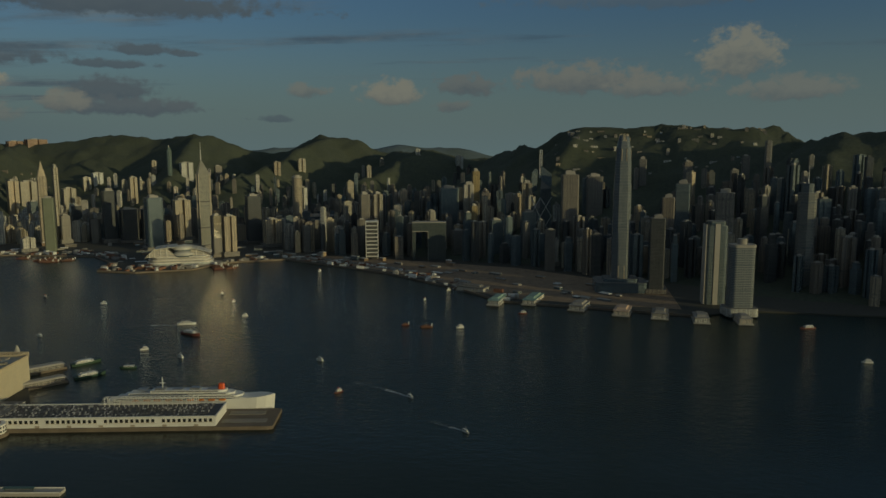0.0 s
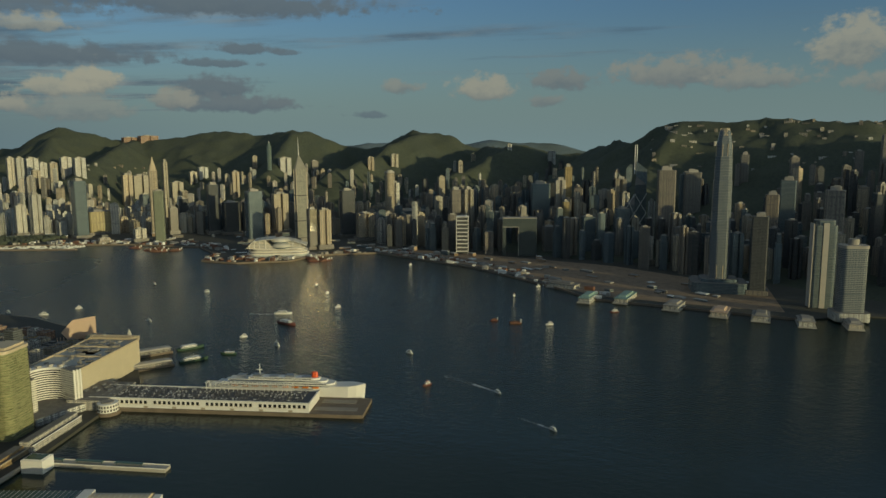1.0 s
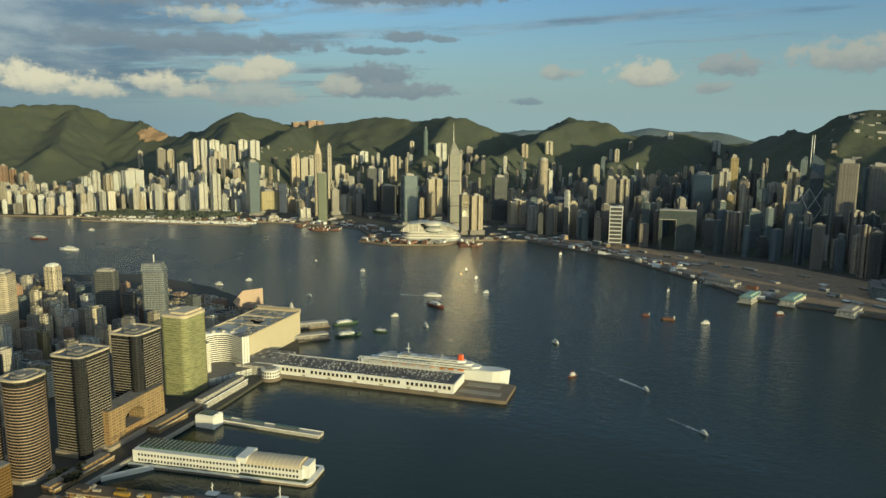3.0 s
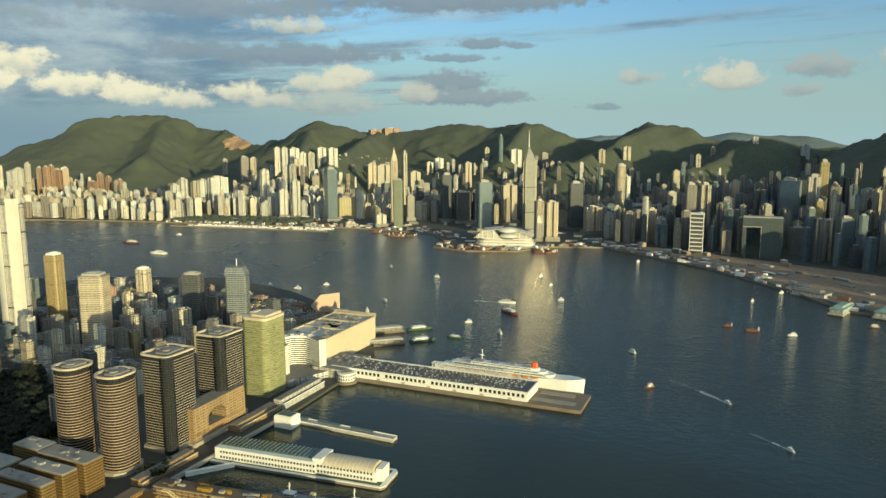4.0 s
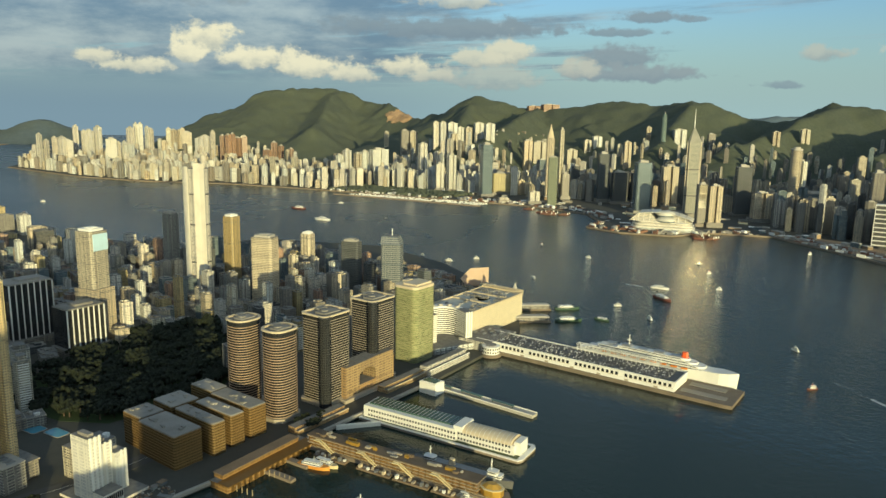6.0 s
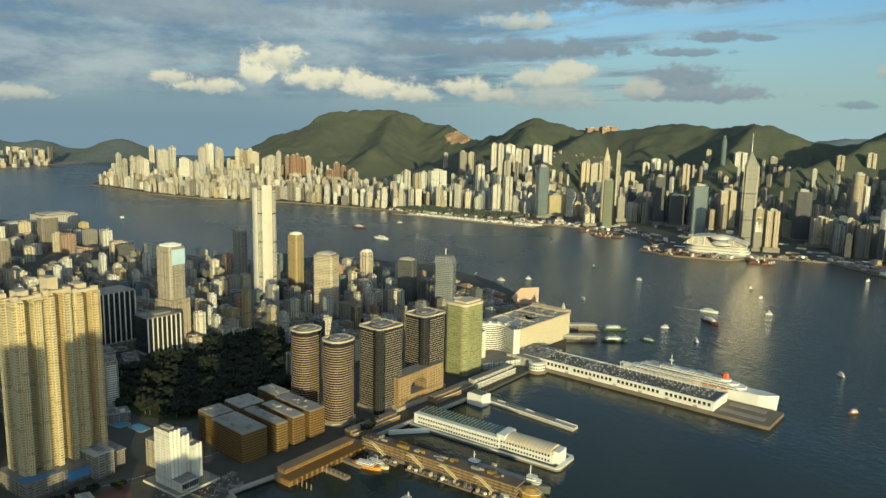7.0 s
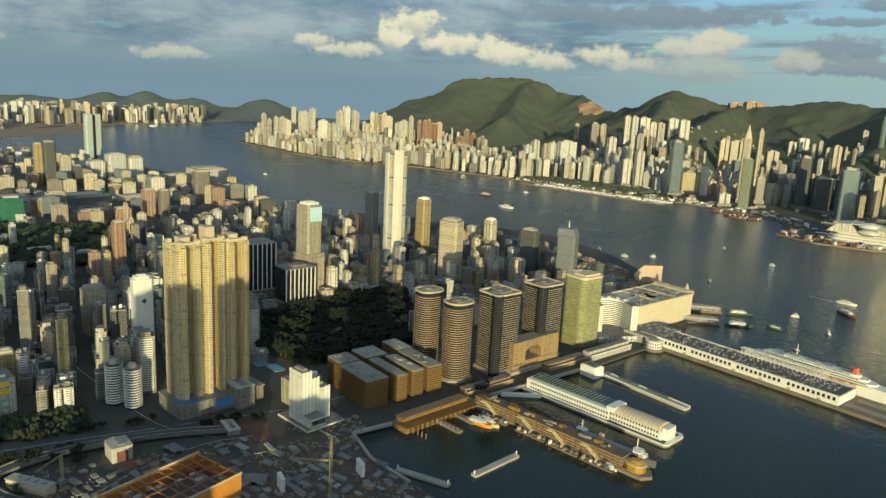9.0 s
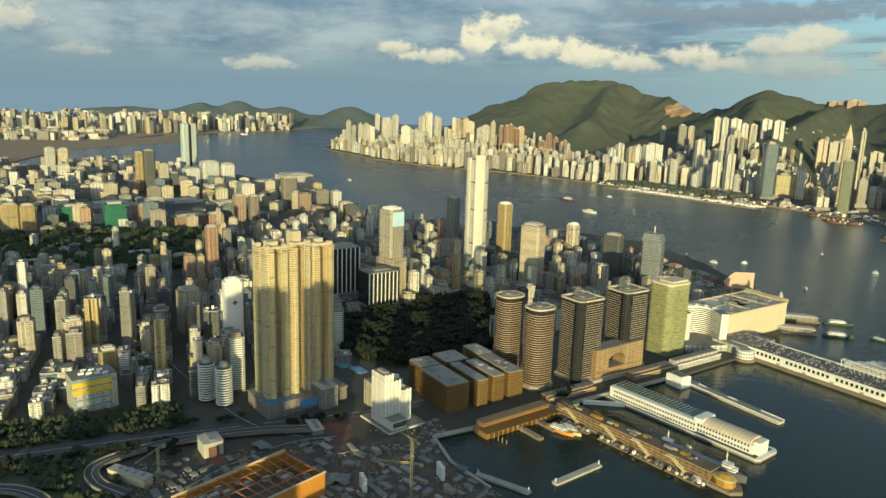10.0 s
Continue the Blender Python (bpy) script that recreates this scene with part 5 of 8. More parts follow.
TEALROOF = plain("pale_green_roof", (0.25, 0.36, 0.31), 0.6)
for x, y, w, l, turn, roof, lab in ((125, -985, 20, 46, 70, ROOFING, "low grey ferry pier with flat roof"), (85, -912, 16, 46, -10, TEALROOF, "ferry pier with pale green roof"),
                                    (40, -925, 18, 56, -12, TEALROOF, "long ferry pier with pale green roof"), (-18, -893, 20, 38, -15, ROOFING, "white ferry pier with hipped roof"),
                                    (-68, -872, 20, 36, -12, PINK_TILE, "white ferry pier with buff roof"), (-110, -862, 20, 34, -8, ROOFING, "ferry pier with grey hipped roof"),
                                    (-153, -848, 18, 34, -4, ROOFING, "ferry pier with square tower roof"), (-199, -848, 16, 30, 0, ROOFING, "small grey ferry pier")):
    ferry_pier(x, y, w, l, turn, roof, lab)


# ---- peninsula towers ----
def slab_tower(name, x, y, w, d, h, turn, mat, label, crown=None, bands=None):
    t = thing(name, label, "building", pose(x, y, 2, 0, 0, turn))
    plan = chamfered(w, d, min(w, d) * .12)
    bm = bmesh.new()
    prism(bm, plan, 0, h - 3)
    part("shaft", bm, mat, t)
    if bands:
        band_parts("storey_band", plan, 2.5, int((h - 6) / 1.7), 1.7, .7, .22, bands, t)
    bm = bmesh.new()
    prism(bm, chamfered(w * .75, d * .75, 1), h - 3, h - 1)
    block(bm, -w * .2, w * .15, -d * .2, d * .2, h - 1, h)
    part("roof_plant", bm, crown or CONCRETE, t)
    PLACED.append((x, y, max(w, d) * .7))
    return t


# the tall white residential skyscraper with its curved flank
t = thing("white_skyscraper", "very tall slim white residential skyscraper with curved sunlit flank", "building", pose(728, -333, 2, 0, 0, 24))
plan = [(-11, 8), (-11, -5), (-7, -9), (0, -10.5), (7, -9), (11, -5), (11, 8)]
bm = bmesh.new()
prism(bm, plan, 0, 131)
part("shaft", bm, FACADES["white"], t)
bm = bmesh.new()
prism(bm, [(-11.4, 8.4), (-11.4, 2), (-3, 8.6)], 0, 137)
prism(bm, [(4, 8.6), (11.4, 3), (11.4, 8.4)], 0, 133)
part("white_fin", bm, plain("cream_fin", (0.70, 0.64, 0.52), 0.6), t)
for z in (32, 72, 104):
    bm = bmesh.new()
    prism(bm, [(px * 1.02, py * 1.02) for px, py in plan], z, z + 1.4)
    part("refuge_band", bm, DARK, t)
PLACED.append((728, -333, 20))
slab_tower("gold_tower", 747, -380, 15, 14, 78, 20, FACADES["gold"], "slender gold-lit tower with white cap", WHITE)
slab_tower("hotel_tower", 632, -356, 23, 17, 73, 30, FACADES["cream"], "cream hotel tower with storey bands", None, BAND)
slab_tower("square_tower", 718, -461, 13, 13, 54, 20, FACADES["cream"], "square beige tower near the sea front", WHITE)
slab_tower("dark_slab", 610, -445, 20, 11, 62, 25, FACADES["dark"], "dark tower with white end walls", None)
slab_tower("shaded_tower", 800, -333, 14, 13, 79, 20, FACADES["grey"], "grey tower standing in shadow")
t = slab_tower("curved_crown_tower", 551, -452, 20, 16, 67, 35, GLASS_SILVER, "grey tower with a curved sloping crown", STEEL)
bm = bmesh.new()
prism(bm, [(-10, -8), (10, -8), (10, 8), (-10, 8)], 64, 72, .8, (6, 0))
part("crown", bm, GLASS_SILVER, t)
bm = bmesh.new()
prism(bm, round_plan(1, 1, 6), 67, 79)
part("mast", bm, WHITE, t)
t = slab_tower("screen_tower", 631, -195, 20, 18, 95, 22, FACADES["cream"], "stepped shopping tower with a big pale screen", WHITE)
bm = bmesh.new()
block(bm, -11.5, 11.5, -10.5, 10.5, 0, 44)
part("lower_block", bm, FACADES["cream"], t)
bm = bmesh.new()
block(bm, -10.6, -9.9, -7, 7, 76, 90)
part("screen", bm, plain("blue_white_screen", (0.45, 0.62, 0.70), 0.4, grain=.3), t, "pale blue advertising screen")


def finned_block(x, y, w, d, h, turn, label):
    t = thing("finned_block", label, "building", pose(x, y, 2, 0, 0, turn))
    bm = bmesh.new()
    block(bm, -w / 2, w / 2, -d / 2, d / 2, 0, h)
    part("body", bm, DARK_GLASS, t)
    bm = bmesh.new()
    block(bm, -.5, .5, -.42, .42, 3, h + .3)
    fin = mesh_of("white_fin", bm, WHITE)
    for k in range(8):
        for px, py in ((-w / 2 - .1, -d / 2 + d * k / 7), (-w / 2 + w * k / 7, -d / 2 - .1)):
            ob = new("white_fin", fin)
            ob.parent, ob.location = t, (px, py, 0)
    bm = bmesh.new()
    block(bm, -w / 2, w / 2, -d / 2, d / 2, h, h + 1.2)
    block(bm, -w * .3, w * .2, -d * .3, d * .2, h + 1.2, h + 3)
    part("roof", bm, ROOFING, t)
    bm = bmesh.new()
    block(bm, -w * .7, w * .5, -d * .6, d * .6, 0, 6)
    part("podium", bm, FACADES["grey"], t)
    PLACED.append((x, y, max(w, d) * .8))


finned_block(657, -148, 24, 34, 51, 12, "black glass office block with white vertical fins")
finned_block(604, -173, 22, 30, 37, 12, "lower black office block with white vertical fins")


# ---- the big residential tower group over its mall ----
t = thing("residential_towers", "three joined cream residential towers over a shopping podium", "building", pose(412, -57, 2, 0, 0, 17))
CREAM_FLAT = facade("cream_flats", (0.72, 0.60, 0.36), (0.20, 0.16, 0.10), 1.5, 1.25, 0.42, 0.42, 0.3, 0.15)
for k, (yy, hh) in enumerate(((16, 107), (0, 108), (-16, 106))):
    bm = bmesh.new()
    prism(bm, notched(18, 16.4, 3.4), 9, hh)
    prism(bm, [(px, py) for px, py in rect(-11, -9, -6, -3)], 9, hh - 1)
    prism(bm, [(px, py) for px, py in rect(-11, -9, 3, 6)], 9, hh - 1)
    ob = part("tower_shaft", bm, CREAM_FLAT, t)
    ob.location = (0, yy, 0)
    bm = bmesh.new()
    block(bm, -4, 4, -3, 3, hh, hh + (8 if k == 1 else 4))
    block(bm, -8, -5, -7, 7, hh, hh + 1.5)
    for px, py in ((-7, -6), (-7, 6), (6, 6), (6, -6)):
        block(bm, px - 1.5, px + 1.5, py - 1.5, py + 1.5, hh, hh + 2.4)
    ob = part("roof_plant", bm, BAND, t)
    ob.location = (0, yy, 0)
bm = bmesh.new()
block(bm, -18, 12, -29, 28, 0, 9)
block(bm, -18.6, 12.6, -29.6, 28.6, 9, 10)
part("podium", bm, FACADES["grey"], t)
bm = bmesh.new()
block(bm, -18.7, -18.1, -14, 6, 2.5, 7.5)
part("billboard", bm, BLUE, t, "blue billboard panel")
bm = bmesh.new()
block(bm, -18.75, -18.2, -19, -14.3, 2.5, 7.5)
part("billboard_edge", bm, WHITE, t)
bm = bmesh.new()
prism(bm, [(-18, 28), (-8, 28), (-18, 12)], 10.05, 10.4)
part("blue_canopy", bm, plain("blue_canopy", (0.05, 0.16, 0.33), 0.5), t)
PLACED.append((412, -60, 42))

# stepped white building by the harbour
t = thing("stepped_white_building", "white stepped government building by the harbour", "building", pose(364, -107, 2, 0, 0, 17))
bm = bmesh.new()
for x0, x1, y0, y1, h in ((-8, 6, 2, 9, 34), (-6, 8, -4, 2, 28), (-9, 8, -11, -4, 22), (2, 14, -18, -8, 16), (-17, -8, -2, 9, 7), (-18, 14, -16, 12, 1.4)):
    block(bm, x0, x1, y0, y1, 0, h)
part("body", bm, facade("white_ribbed_wall", (0.80, 0.77, 0.70), (0.45, 0.43, 0.40), 1.7, 2.4, 0.4, 0.7, 0.4), t)
for x0, x1, y0, y1, h in ((-5, 3, 4, 7, 34), (-3, 5, -3, 0, 28), (-4, 5, -9, -6, 22), (4, 12, -16, -10, 16)):
    bm = bmesh.new()
    block(bm, x0, x1, y0, y1, h, h + 1.4)
    part("roof_plant", bm, ROOFING, t)
# white end ribs, a lift tower and the low glazed front
for y0 in (-10.6, -8.2, -4.6, -1.6, 2.6, 5.0, 7.6):
    bm = bmesh.new()
    h = 22.6 if y0 < -4.7 else 28.6 if y0 < 2 else 34.6
    x0 = -9.5 if y0 < -4.7 else -6.5 if y0 < 2 else -8.5
    block(bm, x0, x0 + .8, y0, y0 + .9, 2.5, h)
    part("white_rib", bm, WHITE, t)
for k in range(9):
    bm = bmesh.new()
    block(bm, -17.3, -17, -1.6 + k * 1.15, -.9 + k * 1.15, 3, 6)
    part("window", bm, DARK_GLASS, t)
for z in (6, 9.5, 13):
    bm = bmesh.new()
    block(bm, 14, 17, -17.5, -8.5, z, z + .8)
    part("open_landing", bm, CONCRETE, t)
PLACED.append((364, -107, 24))
t = thing("rear_annex", "cream annex block behind the white building", "building", pose(391, -113, 2, 0, 0, 17))
bm = bmesh.new()
block(bm, -7, 7, -10, 12, 0, 17)
part("body", bm, FACADES["cream"], t)
bm = bmesh.new()
for k in range(4):
    prism(bm, [(-3 + 2 * math.cos(a), -7 + k * 5 + 2 * math.sin(a)) for a in np.linspace(0, 5.6, 9)], 17, 19)
part("roof_tanks", bm, WHITE, t)
PLACED.append((391, -113, 14))

# white hospital tower and yellow-banded building
t = slab_tower("white_slab", 516, -29, 11, 14, 62, 10, plain("white_render", (0.80, 0.78, 0.72), 0.7, grain=0.2), "white slab tower with a dark wall emblem", WHITE)
bm = bmesh.new()
block(bm, -6, -5.4, -1.8, 1.8, 42, 43.2)
block(bm, -6, -5.4, -.6, .6, 40.8, 44.4)
part("emblem", bm, DARK, t)
t = thing("banded_office", "office block with broad yellow and blue bands", "building", pose(442, 67, 2, 0, 0, 17) @ Matrix.Scale(.88, 4))
bm = bmesh.new()
block(bm, -9, 12, -15, 15, 0, 26)
part("body", bm, FACADES["white"], t)
for z0, mat, nm in ((20, "y", "yellow_band"), (14.5, "y", "yellow_band"), (9.5, "b", "blue_band"), (24, "b", "blue_band"), (4.5, "b", "blue_band")):
    bm = bmesh.new()
    block(bm, -9.5, -8.8, -11, 15.3, z0, z0 + (3.8 if mat == "y" else 1.6))
    part(nm, bm, plain("yellow_cladding", (0.72, 0.50, 0.06), 0.5) if mat == "y" else plain("teal_cladding", (0.22, 0.36, 0.40), 0.4), t)
for k in range(7):
    bm = bmesh.new()
    block(bm, -6 + k * 2, -5 + k * 2, -10 + (k * 5) % 18, -6 + (k * 5) % 18, 26, 27.6)
    part("roof_plant", bm, WHITE, t)
PLACED.append((442, 67, 20))

for x, y in ((430, -2), (419, -12)):
    t = thing("balcony_tower", "slim tower ringed with white balconies", "building", pose(x, y, 2), "balcony towers")
    bm = bmesh.new()
    prism(bm, round_plan(9.5, 9.5, 16), 0, 27)
    part("shaft", bm, DARK_GLASS, t)
    band_parts("balcony", round_plan(10.2, 10.2, 16), 1.6, 15, 1.7, .7, .4, WHITE, t)
    bm = bmesh.new()
    prism(bm, round_plan(5, 5, 10), 27, 29.5)
    part("roof_plant", bm, CONCRETE, t)
    PLACED.append((x, y, 8))

# cultural centre wedge, clock tower
t = thing("wedge_hall", "windowless pink-tiled wedge-shaped concert hall", "building", pose(558, -581, 2, 0, 0, 223))
bm = bmesh.new()
near = [bm.verts.new(q) for q in ((-12, 0, 0), (-18, 0, 8), (-7, 0, 20), (14, 0, 22), (14, 0, 0))]
far = [bm.verts.new(q) for q in ((-11, 30, 0), (-15, 29, 5), (-6, 28, 10), (12, 28, 11), (13, 30, 0))]
bm.faces.new(near), bm.faces.new(far[::-1])
for i in range(5):
    bm.faces.new((near[i], near[(i + 1) % 5], far[(i + 1) % 5], far[i]))
part("tiled_shell", bm, PINK_TILE, t)
bm = bmesh.new()
for k in range(14):
    block(bm, -22 + k * 3, -21.2 + k * 3, -4, -2.5, 0, 4)
part("colonnade", bm, PINK_TILE, t)
PLACED.append((556, -590, 30))
t = thing("clock_tower", "slim brick clock tower with stone cap by the ferry", "tower", pose(478, -556, 2))
bm = bmesh.new()
block(bm, -2, 2, -2, 2, 0, 14)
part("shaft", bm, plain("red_brick", (0.36, 0.16, 0.09), 0.85), t)
bm = bmesh.new()
prism(bm, round_plan(4.4, 4.4, 8), 14, 17)
prism(bm, round_plan(4.4, 4.4, 8), 17, 22, .1)
part("cupola", bm, CONCRETE, t)


def filler(rng, styles, name, x, y, w, d, base, h, turn, stock):
    """A plainer tower out of a stock of shared unit meshes."""
    shape, style = rng.choice(("notched", "slab", "oct", "step")), rng.choice(styles)
    key = (shape, style)
    if key not in stock:
        bm = bmesh.new()
        if shape == "notched":
            prism(bm, notched(1, 1, 0.2), 0, 0.97)
        elif shape == "slab":
            prism(bm, rect(-.5, .5, -.32, .32), 0, 0.97)
            prism(bm, rect(-.12, .12, .32, .45), 0, 0.93)
        elif shape == "oct":
            prism(bm, chamfered(1, 1, 0.25), 0, 0.97)
        else:
            prism(bm, chamfered(1, 1, 0.06), 0, 0.8)
            prism(bm, chamfered(.7, .7, 0.06), 0.8, 0.97)
        roof = bmesh.new()
        prism(roof, chamfered(.45, .4, 0.04), .95, 1.0)
        block(roof, -.3, -.1, -.2, .05, .95, .985)
        stock[key] = mesh_of("shaft", bm, FACADES[style]), mesh_of("roof_plant", roof, CONCRETE)
    ob = new(name, stock[key][0])
    ob.matrix_world = Matrix.LocRotScale((x, y, base), Euler((0, 0, radians(turn))), (w, d, h))
    roof = new("roof_plant", stock[key][1])
    roof.parent = ob
    return ob


STOCK = {}
LABELS = {"white": "white residential tower among the city blocks", "cream": "cream tower with rows of small windows", "grey": "grey office block in the dense city",
          "dark": "dark glazed office block in the city", "glass": "blue-grey glass office block in the city", "gold": "ochre tiled block in the city", "rose": "pinkish residential block among towers"}
rng = random.Random(5)
spots = []
for gx in np.arange(-700, 2760, 25):
    for row in range(34):
        x = gx + rng.uniform(-8, 8)
        y = coast_y(x) - (38 if x > 1450 else 60) - row * 26 + rng.uniform(-8, 8)
        if x > 1000 and x < 1420 and row < 2 or 575 < x < 790 and row < 2 or -360 < x < 1500 and y > front_y(x) - 6 or any(math.hypot(x - a, y - b) < r + 9 for a, b, r in PLACED):
            continue
        base = land(x, y)
        if base > (95 if x > 330 else 125) or row > 16 and (base < 6 or rng.random() < (.62 if x > 330 else .7)) or rng.random() < (0.06 if row < 9 else 0.3) or 1230 < x < 1480 and row < 4 and rng.random() < .8:
            continue
        east = x > 1000
        w, d = rng.uniform(8, 17), rng.uniform(8, 14)
        h = rng.uniform(26, 50) if east else rng.uniform(30, 68)
        if rng.random() < .12:
            h *= 1.35
        if row < 1:
            h *= 0.7
        if row > 16:
            w, d, h = w * .72, d * .72, rng.uniform(18, 44)
        elif row > 6:
            h *= 1.1
        # west of x 330 darker facades: glass offices, also standing in for cloud shade
        styles = ("white", "white", "white", "white", "cream", "cream", "grey") if east else ("cream", "grey", "grey", "glass", "dark", "white", "cream") if x > 330 else ("grey", "glass", "dark", "dark", "grey", "glass", "grey", "cream")
        spots.append((math.hypot(x, y), x, y, w, d, max(1.6, base - 12), h + (12 if base > 2 else 0), rng.choice((0, 20, 35, 60)) + rng.uniform(-5, 5), styles))
spots.sort()
many = {}
for i, (_, x, y, w, d, base, h, turn, styles) in enumerate(spots):
    if i < 300:
        ob = filler(rng, styles, "city_tower", x, y, w, d, base, h, turn, STOCK)
        key = ob.data.materials[0].name.replace("_facade", "").replace("ochre", "gold").replace("dark_glass", "dark").replace("blue_glass", "glass")
        tagged(ob, LABELS[key], "building", "island city blocks")
    else:
        many.setdefault(rng.choice(styles), []).append((x, y, w, d, base, h, turn))
for style, items in many.items():
    bm = bmesh.new()
    for x, y, w, d, base, h, turn in items:
        c, s = math.cos(radians(turn)), math.sin(radians(turn))
        shape = rng.choice((notched(w, d, min(w, d) * .2), chamfered(w, d, 1), chamfered(w, d * .6, .6)))
        prism(bm, [(x + px * c - py * s, y + px * s + py * c) for px, py in shape], base, base + h)
        prism(bm, [(x + px * .5 * c - py * .5 * s, y + px * .5 * s + py * .5 * c) for px, py in rect(-w / 2, w / 2, -d / 2, d / 2)], base + h, base + h + rng.uniform(1.5, 4))
    tagged(part("far_city_towers", bm, FACADES[style]), "packed residential towers along the far shore", "buildings", kind="stuff")

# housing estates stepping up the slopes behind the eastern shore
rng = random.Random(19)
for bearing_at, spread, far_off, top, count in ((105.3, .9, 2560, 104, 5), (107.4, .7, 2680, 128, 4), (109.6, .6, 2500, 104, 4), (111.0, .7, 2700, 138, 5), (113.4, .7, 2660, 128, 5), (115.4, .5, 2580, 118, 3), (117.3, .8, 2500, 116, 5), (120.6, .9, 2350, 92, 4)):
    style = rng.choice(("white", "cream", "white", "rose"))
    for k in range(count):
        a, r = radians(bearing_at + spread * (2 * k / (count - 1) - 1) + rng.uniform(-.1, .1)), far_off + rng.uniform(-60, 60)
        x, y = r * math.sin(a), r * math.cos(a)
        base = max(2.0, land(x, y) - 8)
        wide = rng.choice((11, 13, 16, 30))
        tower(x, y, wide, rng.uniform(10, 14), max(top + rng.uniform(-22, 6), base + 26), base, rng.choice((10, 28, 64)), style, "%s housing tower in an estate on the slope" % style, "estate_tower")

# low flats and villas along the ridge roads
rng = random.Random(8)
for name, mat, count in (("ridge_villas", FACADES["white"], 46), ("ridge_flats", FACADES["cream"], 30), ("ridge_houses", FACADES["grey"], 24)):
    verts, faces = [], []
    for k in range(count):
        u = rng.random()
        if k % 4 == 3:
            x, y = 1600 + rng.uniform(-45, 60), -1740 - 300 * u
        else:
            x, y = -470 + 500 * u, -1770 - 70 * u + 190 * rng.random() ** 1.6
        z = land(x, y)
        if z < 80:
            continue
        w, d, h, a = rng.choice((5, 6, 8, 10, 16)), rng.uniform(4, 5), rng.uniform(2.0, 3.6), rng.uniform(-.3, .3)
        if rng.random() < .12:
            w, h = 7, 8
        n = len(verts)
        for q in (z - 6, z + h):
            for px, py in rect(-w / 2, w / 2, -d / 2, d / 2):
                verts.append((x + px * math.cos(a) - py * math.sin(a), y + px * math.sin(a) + py * math.cos(a), q))
        faces += [(n + 3, n + 2, n + 1, n), (n + 4, n + 5, n + 6, n + 7)] + [(n + i, n + (i + 1) % 4, n + 4 + (i + 1) % 4, n + 4 + i) for i in range(4)]
    me = bpy.data.meshes.new(name)
    me.from_pydata(verts, [], faces)
    me.materials.append(mat)
    tagged(new(name, me), "low pale villas and flats along the ridge roads", "buildings", kind="stuff")
# low sheds and halls on the reclaimed strip
rng = random.Random(14)
for k in range(120):
    x = rng.uniform(-120, 500) if k < 46 else rng.uniform(500, 1420)
    y = front_y(x) + rng.uniform(.06, .8) * (coast_y(x) - front_y(x))
    if any(math.hypot(x - a, y - b) < r for a, b, r in PLACED):
        continue
    w, d, h = rng.uniform(6, 22), rng.uniform(4, 9), rng.uniform(1.2, 3.2) if y > front_y(x) + 50 else rng.uniform(3, 8)
    t = thing("low_hall", "low grey hall on the reclaimed strip" if x < 500 else "low building on the harbour road", "building", pose(x, y, 1.5, 0, 0, (-35 if x < 500 else 25) + rng.uniform(-6, 6)), "low halls along the shore")
    bm = bmesh.new()
    block(bm, -w / 2, w / 2, -d / 2, d / 2, 0, h)
    part("body", bm, rng.choice((FACADES["grey"], FACADES["glass"], CONCRETE, EARTH)), t)
    bm = bmesh.new()
    prism(bm, rect(-w / 2 - .3, w / 2 + .3, -d / 2 - .3, d / 2 + .3), h, h + .8, .85)
    part("roof", bm, rng.choice((ROOFING, CONCRETE, ROOFING, WHITE)), t)

# ---- dense peninsula blocks ----
PARK = [(446, -140), (470, -118), (513, -104), (548, -116), (585, -146), (584, -196), (616, -222), (602, -284), (548, -274), (472, -236), (448, -212)]


def inside(x, y, poly):
    hit = False
    for (x0, y0), (x1, y1) in zip(poly, poly[1:] + poly[:1]):
        if (y0 > y) != (y1 > y) and x < (x1 - x0) * (y - y0) / (y1 - y0) + x0:
            hit = not hit
    return hit


def clutter(parent, w, d, h, rng):
    """Roof huts, tanks and stair heads."""
    for k in range(rng.randint(2, 4)):
        px, py = rng.uniform(-.4, .25) * w, rng.uniform(-.4, .25) * d
        ob = new("roof_hut", HUTS[rng.randint(0, 2)])
        ob.parent = parent
        ob.matrix_basis = Matrix.LocRotScale((px, py, h), None, (rng.uniform(.1, .28) * w, rng.uniform(.1, .28) * d, rng.uniform(.8, 2.6)))


HUTS = []
for mat in (CONCRETE, WHITE, ROOFING):
    bm = bmesh.new()
    block(bm, 0, 1, 0, 1, 0, .85)
    block(bm, -.06, 1.06, -.06, 1.06, .85, 1)
    HUTS.append(mesh_of("roof_hut", bm, mat))


KSTYLES = ("cream", "grey", "white", "grey", "cream", "rose", "grey", "dark", "white", "cream", "glass", "gold", "white")
LABEL_K = {"white": "off-white tenement block with rooftop huts", "cream": "cream tenement block with rooftop clutter", "grey": "grey weathered tenement block with rooftop clutter",
           "dark": "dark glazed commercial block in the dense streets", "glass": "blue-grey glazed commercial block in the streets", "gold": "ochre tiled commercial block in the streets", "rose": "pinkish tenement block with rooftop huts"}
